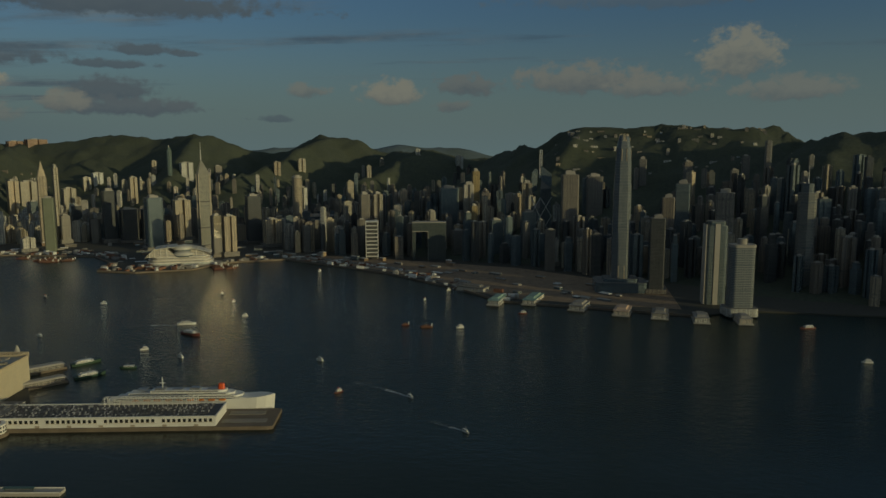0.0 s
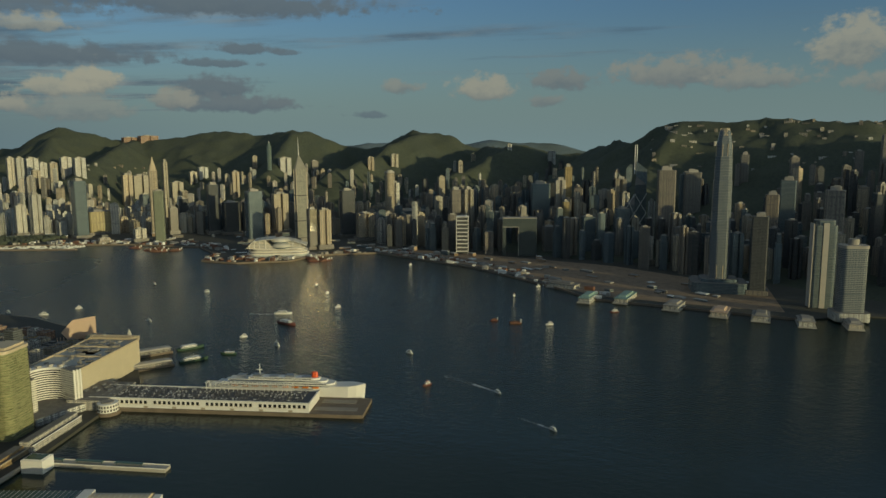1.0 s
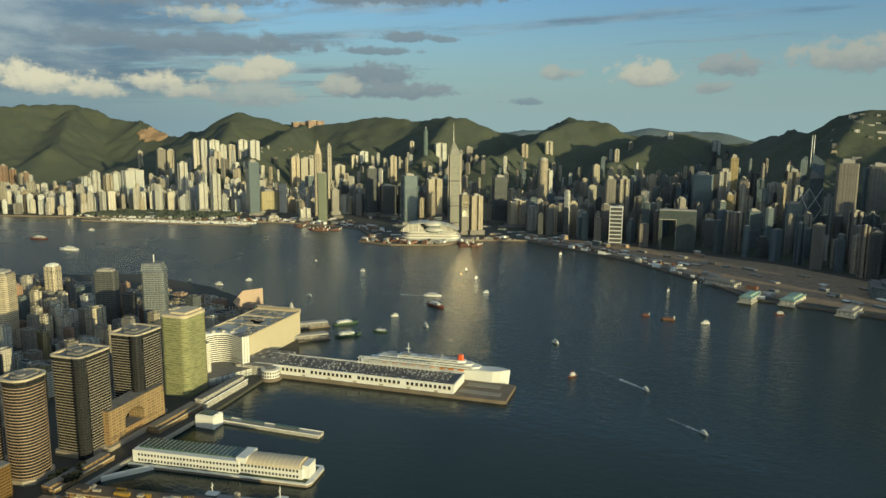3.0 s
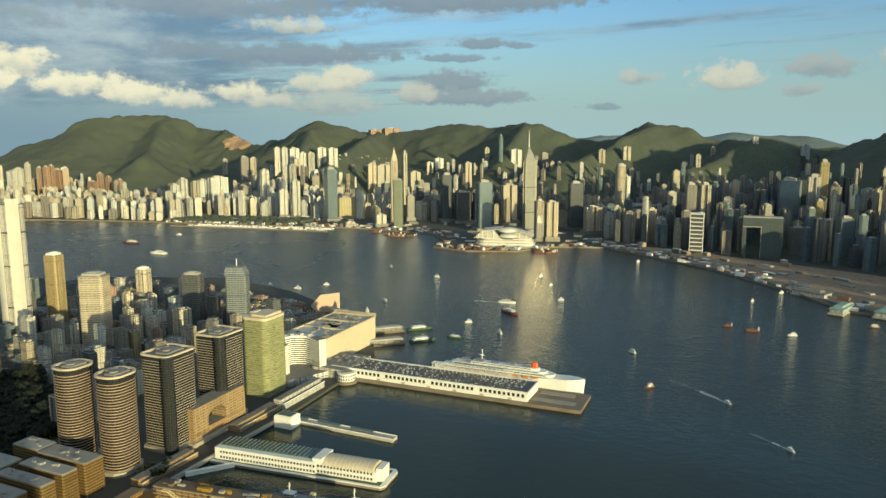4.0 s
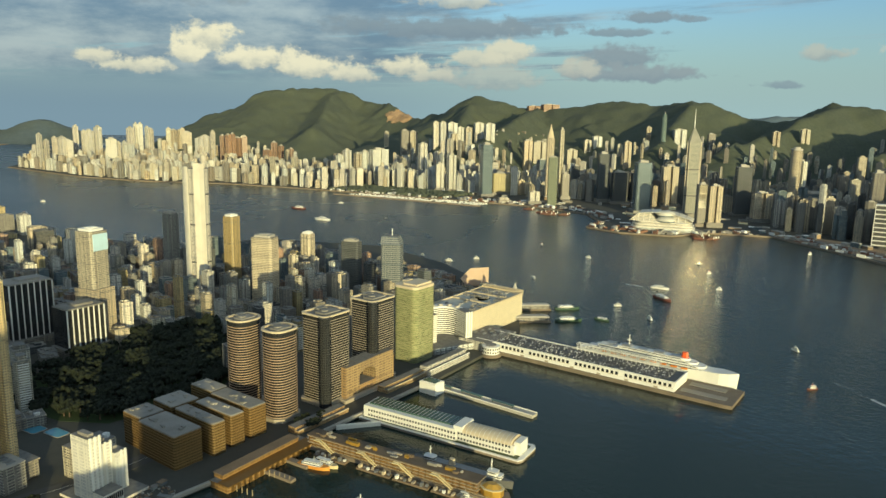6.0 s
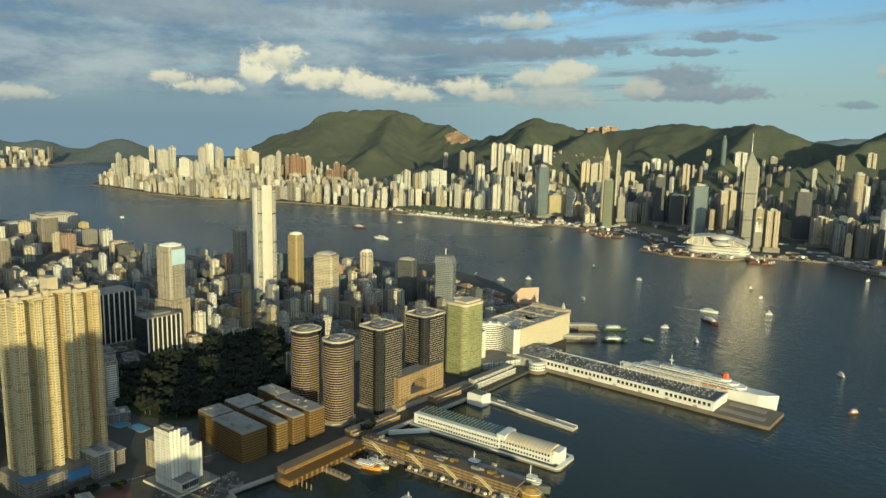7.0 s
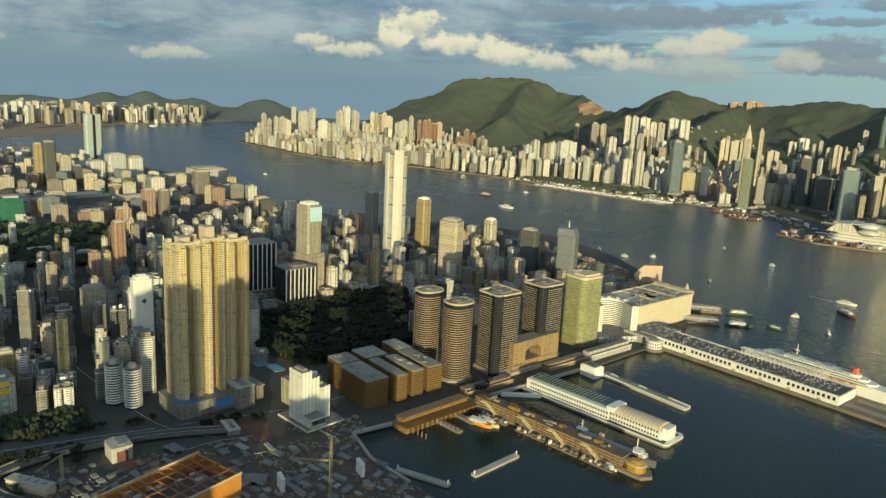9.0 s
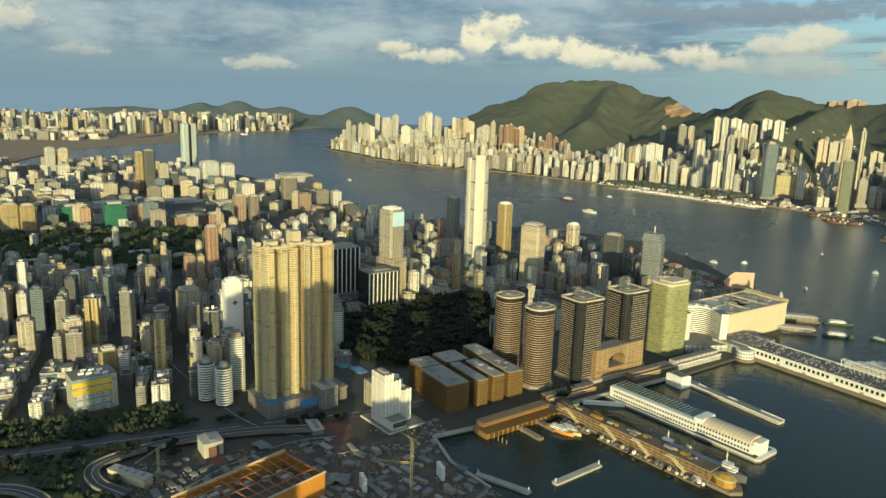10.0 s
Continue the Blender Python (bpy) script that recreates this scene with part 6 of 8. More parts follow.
# larger buildings: name, place, width, depth, height, facade, label
BIG_BLOCKS = (
    ("housing_slab", 1103, 207, 18, 22, 40, "gold", "brown and ochre housing slab"), ("housing_slab", 1104, 185, 18, 20, 38, "gold", "brown housing slab with lit flank"),
    ("university_block", 1162, 18, 20, 26, 36, "cream", "pale brown university tower block"), ("university_block", 1150, 40, 18, 22, 27, "rose", "pinkish brown university block"),
    ("university_block", 1102, -28, 22, 50, 17, "rose", "long brick-red university block"), ("university_block", 1100, -66, 20, 24, 19, "rose", "brick-red university block with flat roof"),
    ("brown_tower", 1112, -104, 16, 18, 44, "rose", "dark brown twin slab tower"), ("brown_tower", 1116, -126, 16, 14, 42, "grey", "brown-grey slab tower beside its twin"),
    ("glass_tower", 1262, -208, 18, 26, 53, "grey", "grey office tower at the inner harbour"), ("harbour_hotel", 1529, -58, 30, 30, 44, "white", "broad white hotel with stepped crown"),
    ("harbour_hotel", 1532, -94, 34, 34, 57, "white", "white stepped hotel tower with crown"), ("harbour_hotel", 1534, -128, 30, 28, 52, "white", "tall white hotel wing at the harbour"),
    ("yellow_tower", 1501, 40, 14, 14, 78, "gold", "yellow flank of a dark tower"), ("dark_tower", 1498, 22, 20, 20, 82, "dark", "dark glass tower beside a yellow one"),
    ("cream_tower", 1490, -4, 16, 18, 56, "cream", "cream apartment tower near the dark one"), ("cream_tower", 1476, -24, 12, 14, 40, "dark", "dark glazed block with white edges"),
    ("housing_row", 1896, 236, 22, 22, 56, "white", "tall white housing slab"), ("housing_row", 1894, 208, 22, 22, 54, "cream", "tall cream housing slab"),
    ("housing_row", 1700, 150, 22, 24, 40, "cream", "cream housing tower in a row"), ("housing_row", 1690, 190, 22, 24, 36, "white", "white housing tower in a row"),
    ("white_mall", 1480, -200, 40, 60, 22, "cream", "long low pale waterside block"), ("white_mall", 1492, -262, 60, 70, 34, "white", "broad white rounded waterside mall"),
    ("housing_slab", 736, 122, 12, 18, 30, "white", "white housing slab among tenements"), ("housing_slab", 717, 136, 10, 10, 34, "cream", "slim cream block with orange edge"),
    ("housing_slab", 712, 96, 14, 24, 29, "cream", "cream housing slab among tenements"), ("pink_tower", 762, -34, 12, 12, 60, "rose", "slim pinkish tower with white top"),
    ("cream_tower", 581, 0, 16, 18, 40, "cream", "cream stepped tower among tenements"), ("tiled_block", 501, 60, 11, 12, 21, "gold", "orange-brown tiled block in the street"),
    ("tiled_block", 531, 84, 12, 14, 36, "cream", "pale block with a big billboard"), ("station_hall", 1309, 88, 40, 70, 9, "white", "broad low station hall with white roof"),
    ("station_hall", 1330, -20, 30, 90, 8, "white", "long low station deck with pale roof"), ("station_hall", 1300, -110, 36, 80, 8, "cream", "long low station shed with pale roof"),
    ("club_house", 880, 150, 14, 30, 6, "white", "low white club house among trees"), ("barrack_house", 905, 40, 20, 34, 5, "grey", "low grey barrack roofs among trees"),
    ("club_house", 870, -6, 12, 20, 7, "white", "white house among the park trees"))
PLACED += [(x, y, max(w, d) * .62) for _, x, y, w, d, _, _, _ in BIG_BLOCKS]
rng = random.Random(21)
city_near, city_far = [], []
GRID_TURN = -2.0
GREEN = [(1075, 240), (1050, -50), (930, -66), (806, -20), (828, 65), (838, 240)]
cosq, sinq = math.cos(radians(GRID_TURN)), math.sin(radians(GRID_TURN))
for a in np.arange(-60, 1500, 12.2):
    for b in np.arange(-760, 1000, 11.8):
        street = round(a / 12.2) % 7 == 6 or round((b + 760) / 11.8) % 4 == 3
        if street:
            continue
        x = 330 + a * cosq - b * sinq + rng.uniform(-1.5, 1.5)
        y = -60 + a * sinq + b * cosq + rng.uniform(-1.5, 1.5)
        if not inside(x, y, KOWLOON) or x < 428 and y > -140 or inside(x, y, PARK) or x < 470 and y < -60 or x > 1500:
            continue
        if any(math.hypot(x - px, y - py) < r + 3 for px, py, r in PLACED):
            continue
        if y < -575 or x > 900 and y < -470 or (inside(x, y, GREEN) and rng.random() < .95) or (x > 1040 and rng.random() < (.88 if x < 1290 else .74)):
            continue
        far = x > 760
        low = rng.random() < .6
        h = rng.choice((6, 7, 8, 10, 12)) if low else rng.choice((17, 20, 23, 27, 32, 38)) * rng.uniform(.9, 1.15)
        if y > 20 and not far and not low:
            h *= rng.uniform(1.0, 1.55)
        if far:
            h *= .85
        if y < -480 or x > 900 and y < -330:
            h = min(h, 9.0)
        if x < 475 and y > 5:
            h = min(h, rng.uniform(9, 17))
        if x > 1040:
            city_far.append((x, y, rng.uniform(12, 22), rng.uniform(12, 24), rng.choice((7, 9, 12, 16, 22, 30))))
            continue
        (city_far if far else city_near).append((x, y, 12.0 if low else rng.uniform(7.5, 11.5), 11.6 if low else rng.choice((6, 7.5, 9, 11)), h))
city_near.sort(key=lambda q: math.hypot(q[0], q[1]))
single, rest = city_near[:300], city_near[300:] + city_far
for x, y, w, d, h in single:
    style = rng.choice(KSTYLES)
    t = thing("tenement_block", LABEL_K[style], "building", pose(x, y, 2, 0, 0, GRID_TURN + rng.uniform(-1.5, 1.5)), "tenement blocks")
    bm = bmesh.new()
    if rng.random() < .35:
        prism(bm, notched(w, d, min(w, d) * .2), 0, h)
    else:
        prism(bm, chamfered(w, d, .6), 0, h)
        if rng.random() < .5:
            prism(bm, chamfered(w * .8, d * .6, .5), h, h + 3.2)
    body = part("body", bm, FACADES[style], t)
    clutter(t, w, d, h, rng)
    bm = bmesh.new()
    for x0, x1, y0, y1 in ((-w / 2, w / 2, -d / 2, -d / 2 + .3), (-w / 2, w / 2, d / 2 - .3, d / 2), (-w / 2, -w / 2 + .3, -d / 2 + .3, d / 2 - .3), (w / 2 - .3, w / 2, -d / 2 + .3, d / 2 - .3)):
        block(bm, x0, x1, y0, y1, h, h + .6)
    part("parapet", bm, CONCRETE, t)
    if rng.random() < .16:
        bm = bmesh.new()
        block(bm, -w / 2 - .55, -w / 2, -d * .35, d * .35, 0, .7)
        me = mesh_of("balcony", bm, WHITE if style != "white" else BAND)
        for k in range(int(h / 1.6) - 1):
            ob = new("balcony", me)
            ob.parent, ob.location = body, (0, 0, 2 + k * 1.6)
groups = {}
for x, y, w, d, h in rest:
    groups.setdefault(rng.choice(KSTYLES), []).append((x, y, w, d, h))
for style, items in groups.items():
    verts, faces = [], []
    for x, y, w, d, h in items:
        a = radians(GRID_TURN + rng.uniform(-4, 4))
        c, s = math.cos(a), math.sin(a)
        for bx0, bx1, by0, by1, z0, z1 in ((-.5, .5, -.5, .5, 2, 2 + h), (-.3, .1, -.25, .2, 2 + h, 3.6 + h), (.15, .4, -.1, .35, 2 + h, 3.0 + h)):
            n = len(verts)
            for z in (z0, z1):
                for px, py in rect(bx0 * w, bx1 * w, by0 * d, by1 * d):
                    verts.append((x + px * c - py * s, y + px * s + py * c, z))
            faces += [(n + 3, n + 2, n + 1, n), (n + 4, n + 5, n + 6, n + 7)] + [(n + i, n + (i + 1) % 4, n + 4 + (i + 1) % 4, n + 4 + i) for i in range(4)]
    me = bpy.data.meshes.new("city_blocks")
    me.from_pydata(verts, [], faces)
    me.materials.append(FACADES[style])
    tagged(new("city_blocks", me), "dense low city blocks behind the nearest streets", "buildings", kind="stuff")

# larger buildings farther into the peninsula
for nm, x, y, w, d, h, style, lab in BIG_BLOCKS:
    slab_tower(nm, x, y, w, d, h, 15, FACADES[style], lab)
# twin glass waterside tower
PALE_GLASS = facade("pale_blue_glass", (0.52, 0.58, 0.56), (0.26, 0.34, 0.35), 1.9, 1.6, 0.3, 0.2, 0.3)
t = thing("waterside_twin_tower", "tall pale blue glass twin tower at the waterside", "building", pose(1822, -72, 2, 0, 0, 20))
for s in (-9.5, 9.5):
    bm = bmesh.new()
    prism(bm, chamfered(18, 17, 3), 0, 118)
    ob = part("shaft", bm, PALE_GLASS, t)
    ob.location = (3, s, 0)
bm = bmesh.new()
block(bm, -8, 12, -1.2, 1.2, 0, 116)
part("joint", bm, DARK_GLASS, t)
# buildings wrapped in green netting
for x, y, w, d, h in ((1108, 74, 22, 30, 34), (1160, 136, 20, 26, 24)):
    t = thing("netted_building", "building under works wrapped in bright green netting", "building", pose(x, y, 2, 0, 0, 12), "netted buildings")
    bm = bmesh.new()
    prism(bm, [(-w / 2, -d / 2), (w / 2, -d / 2), (w / 2, d / 2), (-w / 2, d / 2)], 0, h, .9)
    part("netting", bm, plain("bright_green_net", (0.035, 0.17, 0.11), 0.85, grain=0.5), t)
    bm = bmesh.new()
    block(bm, -w * .3, w * .3, -d * .3, d * .3, h, h + 3)
    part("bare_top", bm, CONCRETE, t)


def wood(name, label, spots, seed, r0, r1, mat_low, mat_high):
    """A stand of trees too many to count: clumped crowns with an uneven top."""
    rng = random.Random(seed)
    verts, faces = [], []
    for x, y, z in spots:
        r = rng.uniform(r0, r1)
        for k in range(5):
            cx, cy, cz = x + rng.uniform(-.6, .6) * r, y + rng.uniform(-.6, .6) * r, z + r * rng.uniform(.5, 1.3)
            q = r * rng.uniform(.4, .7)
            n = len(verts)
            verts += [(cx + q * rng.uniform(.8, 1.2) * a, cy + q * rng.uniform(.8, 1.2) * b, cz + q * c) for a, b, c in
                      ((1, 0, 0), (.3, .95, .1), (-.8, .6, 0), (-.8, -.6, -.1), (.3, -.95, 0), (.1, 0, .9), (0, 0, -.9))]
            for i in range(5):
                j = (i + 1) % 5
                faces += [(n + i, n + j, n + 5), (n + j, n + i, n + 6)]
    me = bpy.data.meshes.new(name)
    me.from_pydata(verts, [], faces)
    me.materials.append(forest(name + "_leaves", mat_low, mat_high, 0.5, 0.15))
    tagged(new(name, me), label, "trees", kind="stuff")


rng = random.Random(40)
spots = []
for k in range(2600):
    x, y = rng.uniform(800, 1080), rng.uniform(-70, 240)
    if inside(x, y, GREEN) and not any(math.hypot(x - a, y - b) < q * .8 for a, b, q in PLACED) and noise.noise(Vector((x, y, 0)) * .02) > -.3:
        spots.append((x, y, 1.5))
wood("parkland_trees", "dark trees over the hillocks of a city park", spots, 3, 3, 6, (0.022, 0.036, 0.016), (0.06, 0.08, 0.03))
spots = []
for k in range(420):
    x, y = rng.uniform(394, 428), rng.uniform(14, 150)
    if not any(math.hypot(x - a, y - b) < q * .7 for a, b, q in PLACED):
        spots.append((x, y, 1.5))
wood("street_garden_trees", "dark trees of a garden along the broad street", spots, 9, 1.8, 3.4, (0.022, 0.036, 0.016), (0.055, 0.07, 0.03))
bm = bmesh.new()
prism(bm, GREEN, 1.9, 2.1)
tagged(part("parkland", bm, plain("parkland_grass", (0.07, 0.09, 0.04), 0.95, grain=.6, scale=.2)), "rough green parkland between the estates", "ground", kind="structure")

# ---- boats ----
HULL_RED = plain("hull_red", (0.16, 0.055, 0.04), 0.6)
RUST = plain("rusty_barge", (0.19, 0.095, 0.06), 0.8, grain=0.5)
HULL_GREEN = plain("hull_green", (0.05, 0.095, 0.06), 0.6)
BOAT_GLASS = plain("boat_glass", (0.04, 0.05, 0.06), 0.15)


def foam_on_water(name, lo, hi):
    """Broken white foam with clear water between."""
    m, n = material(name)
    here = n.add("ShaderNodeNewGeometry").outputs["Position"]
    foam = n.ramp(n.noise(here, 0.9, 5.0, 0.7), lo, hi)
    clear = n.add("ShaderNodeBsdfTransparent").outputs[0]
    white = n.add("ShaderNodeBsdfDiffuse", None, Color=(0.7, 0.72, 0.7, 1)).outputs[0]
    mixed = n.add("ShaderNodeMixShader", None, i0=foam, i1=clear, i2=white)
    n.tree.links.new(mixed.outputs[0], n.add("ShaderNodeOutputMaterial").inputs[0])
    return m


FOAM, THIN_FOAM, FOAM_TRAIL = foam_on_water("wake_foam", 0.38, 0.6), foam_on_water("thin_foam", 0.46, 0.8), foam_on_water("foam_trail", 0.5, 1.15)


def hull(bm, l, w, z0, z1, bow=0.3, flare=0.85, sections=9):
    """A boat's hull along x with a pointed bow and a rounded stern."""
    rows = []
    for i in range(sections + 1):
        u = i / sections
        b = w / 2 * (min(1.0, (1 - u) / bow) ** .6 if u > 1 - bow else min(1, .75 + u * 2.5))
        x, rise = -l / 2 + l * u, (z1 - z0) * (.25 * max(0, u - .6) / .4)
        rows.append([bm.verts.new(p) for p in ((x, -b, z1 + rise), (x * .98, -b * flare, z0), (x * .98, b * flare, z0), (x, b, z1 + rise))])
    for a, b in zip(rows, rows[1:]):
        for i in range(4):
            bm.faces.new((a[i], a[(i + 1) % 4], b[(i + 1) % 4], b[i]))
    bm.faces.new(rows[0][::-1]), bm.faces.new(rows[-1])


def boat(kind, x, y, l, turn, paint, label, decks=2, name="boat"):
    t = thing(name, label, "boat", pose(x, y, 0, 0, 0, turn), "boats in the harbour")
    w = l * (.26 if kind != "barge" else .32)
    bm = bmesh.new()
    hull(bm, l, w, -.6, l * .06 + .5, .3 if kind != "barge" else .08)
    part("hull", bm, paint, t)
    z = l * .06 + .5
    if kind == "barge":
        bm = bmesh.new()
        for k in range(4):
            block(bm, -l * .35 + k * l * .17, -l * .22 + k * l * .17, -w * .35, w * .35, z, z + 1 + (k * 7) % 3 * .5)
        part("cargo", bm, RUST, t)
        bm = bmesh.new()
        block(bm, -l * .48, -l * .4, -w * .2, w * .2, z, z + 3.2)
        prism(bm, round_plan(.4, .4, 6), z, z + l * .14)
        part("deckhouse", bm, WHITE, t)
        return t
    for k in range(decks):
        s = 1 - k * .2
        bm = bmesh.new()
        prism(bm, chamfered(l * .62 * s, w * .8 * s, w * .12), z, z + 1.1)
        cabin = part("cabin", bm, WHITE, t)
        cabin.location = (-l * .06, 0, 0)
        bm = bmesh.new()
        prism(bm, chamfered(l * .625 * s, w * .81 * s, w * .12), z + .45, z + .85)
        part("window_band", bm, BOAT_GLASS, cabin)
        z += 1.1
    bm = bmesh.new()
    prism(bm, round_plan(.22, .22, 6), z - .2, z + 1.4 + l * .06)
    part("mast", bm, WHITE, t)
    if kind == "tug":
        bm = bmesh.new()
        prism(bm, round_plan(.9, .9, 10), z - .4, z + 1.4)
        part("funnel", bm, RED, t)
    return t


def wake(x, y, length, width, turn, bend=0.0):
    """Churned foam close behind a boat, thinning into a curved trail."""
    t = thing("wake", "white foam wake trailing behind a boat", "wake", pose(x, y, 0, 0, 0, turn), kind="stuff")
    for name, u0, u1, mat, z in (("churned_foam", 0.0, 0.3, FOAM, .05), ("thin_foam", 0.22, 0.65, THIN_FOAM, .03), ("foam_trail", 0.6, 1.0, FOAM_TRAIL, .04)):
        bm = bmesh.new()
        rows = []
        for i in range(11):
            u = u0 + (u1 - u0) * i / 10
            cy, half = bend * u * u * length, width * (.12 + .38 * min(1, u * 1.6)) * (1 - .5 * u)
            rows.append((bm.verts.new((-length * u, cy - half, z)), bm.verts.new((-length * u, cy + half, z))))
        for a, b in zip(rows, rows[1:]):
            bm.faces.new((a[0], b[0], b[1], a[1]))
        part(name, bm, mat, t)


# kind, x, y, length, heading, paint, label
boat("ferry", 419, -742, 21, 194, WHITE, "orange and white fast ferry under way", 2, "fast_ferry")
wake(427, -738, 105, 4, 194, 0.0)
boat("ferry", 391, -700, 27, 160, HULL_RED, "broad brown and white double-deck ferry", 2, "ferry")
boat("ferry", 407, -638, 8, 40, WHITE, "small white launch on the harbour")
boat("ferry", 387, -580, 15, 15, HULL_GREEN, "low green and white harbour ferry", 1, "ferry")
boat("ferry", 358, -619, 9, -30, WHITE, "small white motor cruiser")
boat("ferry", 372, -791, 7, 30, WHITE, "small white motor yacht at anchor")
boat("tug", 422, -865, 7, 80, WHITE, "small white launch with mast")
boat("tug", 458, -906, 8, 90, DARK, "small dark workboat on the harbour")
boat("ferry", 224, -630, 8, -20, WHITE, "white pleasure cruiser with flybridge")
boat("tug", 179, -546, 9, 60, HULL_RED, "dark tugboat with red funnel", 2, "tugboat")
boat("ferry", 119, -544, 8, 135, WHITE, "white speedboat throwing a curved wake", 1, "speedboat")
wake(119, -544, 96, 7, 146, -0.12)
boat("ferry", 66, -480, 7, 140, WHITE, "white speedboat on dark water", 1, "speedboat")
wake(66, -481, 48, 5, 152, 0.02)
boat("tug", 180, -915, 6, 80, WHITE, "small white sailing-type launch")
boat("barge", 175, -776, 9, 20, HULL_RED, "small red work barge at anchor")
boat("barge", 150, -771, 14, 10, RUST, "dark red work barge with deckhouse")
boat("ferry", 113, -775, 9, 30, WHITE, "small cream and white ferry")
boat("ferry", 49, -855, 11, 20, HULL_RED, "red and white harbour ferry")
boat("ferry", 152, -997, 9, 40, WHITE, "white moored motor yacht")
boat("ferry", 160, -985, 7, 50, WHITE, "white moored motor launch")
boat("tug", 391, -1110, 9, 80, WHITE, "white patrol boat near the shore")
boat("ferry", 687, -661, 11, 20, WHITE, "long white motor cruiser")
boat("ferry", 735, -657, 7, 0, WHITE, "small white boat off the promenade")
boat("ferry", 546, -669, 9, 150, WHITE, "white speedboat with short wake", 1, "speedboat")
wake(548, -670, 26, 5, 150)
boat("tug", 684, -853, 9, -30, DARK, "dark workboat crossing the harbour")
boat("ferry", 582, -829, 8, 10, WHITE, "small white harbour boat")
boat("ferry", 1251, -782, 34, 20, HULL_RED, "large red and white passenger ship", 3, "passenger_ship")
boat("ferry", 1096, -734, 34, 15, WHITE, "large white passenger ferry", 3, "passenger_ship")
boat("ferry", 1274, -903, 12, 30, WHITE, "white harbour launch off the shore")
boat("tug", 884, -640, 12, 80, WHITE, "white ship moored behind the promenade")
boat("tug", 1475, -345, 14, 30, WHITE, "white ferry off the inner harbour")
boat("ferry", 1640, -420, 12, 30, WHITE, "small white ferry in the eastern channel")
boat("ferry", 3408, -392, 44, 30, WHITE, "white ship in the far channel", 3, "passenger_ship")
boat("ferry", 673, -700, 8, 40, WHITE, "small white launch under way")
boat("ferry", -261, -829, 18, 20, HULL_RED, "orange and white harbour ferry by the piers", 2, "ferry")
boat("ferry", -274, -702, 10, 0, WHITE, "white fast launch on dark water")
boat("ferry", 433, -586, 26, 232, HULL_GREEN, "green and white double-deck ferry at its pier", 2, "ferry")
boat("ferry", 405, -552, 26, 232, HULL_GREEN, "green and white ferry beside the pier", 2, "ferry")

# peninsula ferry piers
for x, y, l, lab in ((456, -556, 40, "pale-roofed ferry pier on piles"), (430, -520, 44, "long ferry pier with pale roof")):
    t = thing("star_pier", lab, "pier", pose(x, y, 0, 0, 0, 52), "peninsula ferry piers")
    bm = bmesh.new()
    block(bm, -l / 2, l / 2, -5, 5, -3, 1.8)
    part("deck", bm, STONE, t)
    bm = bmesh.new()
    block(bm, -l * .45, l * .4, -4, 4, 1.8, 5)
    part("hall", bm, FACADES["grey"], t)
    bm = bmesh.new()
    prism(bm, rect(-l * .48, l * .42, -4.8, 4.8), 5, 6.2, .8)
    part("roof", bm, CONCRETE, t)


def cruise_ship():
    """A white cruise liner lying along the far side of the terminal."""
    t = thing("cruise_ship", "white cruise ship with an orange-red funnel", "ship", TERMINAL @ pose(66, -28, 0, 0, 0, 180))
    bm = bmesh.new()
    hull(bm, 124, 15, -1, 9.5, .1, .95, 20)
    part("hull", bm, WHITE, t)
    for k, (x0, x1, w) in enumerate(((-58, 50, 14), (-56, 44, 13.4), (-50, 38, 12.6), (-46, 32, 11), (-30, 26, 9))):
        bm = bmesh.new()
        prism(bm, [(x0, -w / 2), (x1 - 4, -w / 2), (x1, -w / 4), (x1, w / 4), (x1 - 4, w / 2), (x0, w / 2)], 8 + k * 1.7, 9.5 + k * 1.7)
        deck = part("deck", bm, WHITE, t)
        bm = bmesh.new()
        prism(bm, [(x0 + 1, -w / 2 - .06), (x1 - 6, -w / 2 - .06), (x1 - 6, w / 2 + .06), (x0 + 1, w / 2 + .06)], 8.5 + k * 1.7, 9.1 + k * 1.7)
        part("window_band", bm, BOAT_GLASS, deck)
    bm = bmesh.new()
    prism(bm, chamfered(5, 4, 1.0), 16.3, 20.5, .8, (0, 0))
    ob = part("funnel", bm, plain("funnel_orange_red", (0.80, 0.12, 0.03), 0.5), t, "orange-red funnel")
    ob.location = (22, 0, 0)
    bm = bmesh.new()
    prism(bm, round_plan(1.0, 1.0, 8), 16.5, 26, .4)
    block(bm, -2, 2, -.3, .3, 21, 21.5)
    ob = part("mast", bm, WHITE, t)
    ob.location = (-22, 0, 0)
    boatm = bmesh.new()
    hull(boatm, 5, 1.6, 0, 1.2, .3)
    boatm = mesh_of("lifeboat", boatm, plain("lifeboat_orange", (0.65, 0.22, 0.04), 0.5))
    for k in range(9):
        for s in (-1, 1):
            ob = new("lifeboat", boatm)
            ob.parent, ob.location = t, (-40 + k * 8, s * 7.6, 9.3)
    for k in range(5):
        bm = bmesh.new()
        block(bm, -40 + k * 13, -33 + k * 13, -3, 3, 16.4, 17.0 + (k % 2) * .8)
        part("deck_locker", bm, STEEL, t)


cruise_ship()

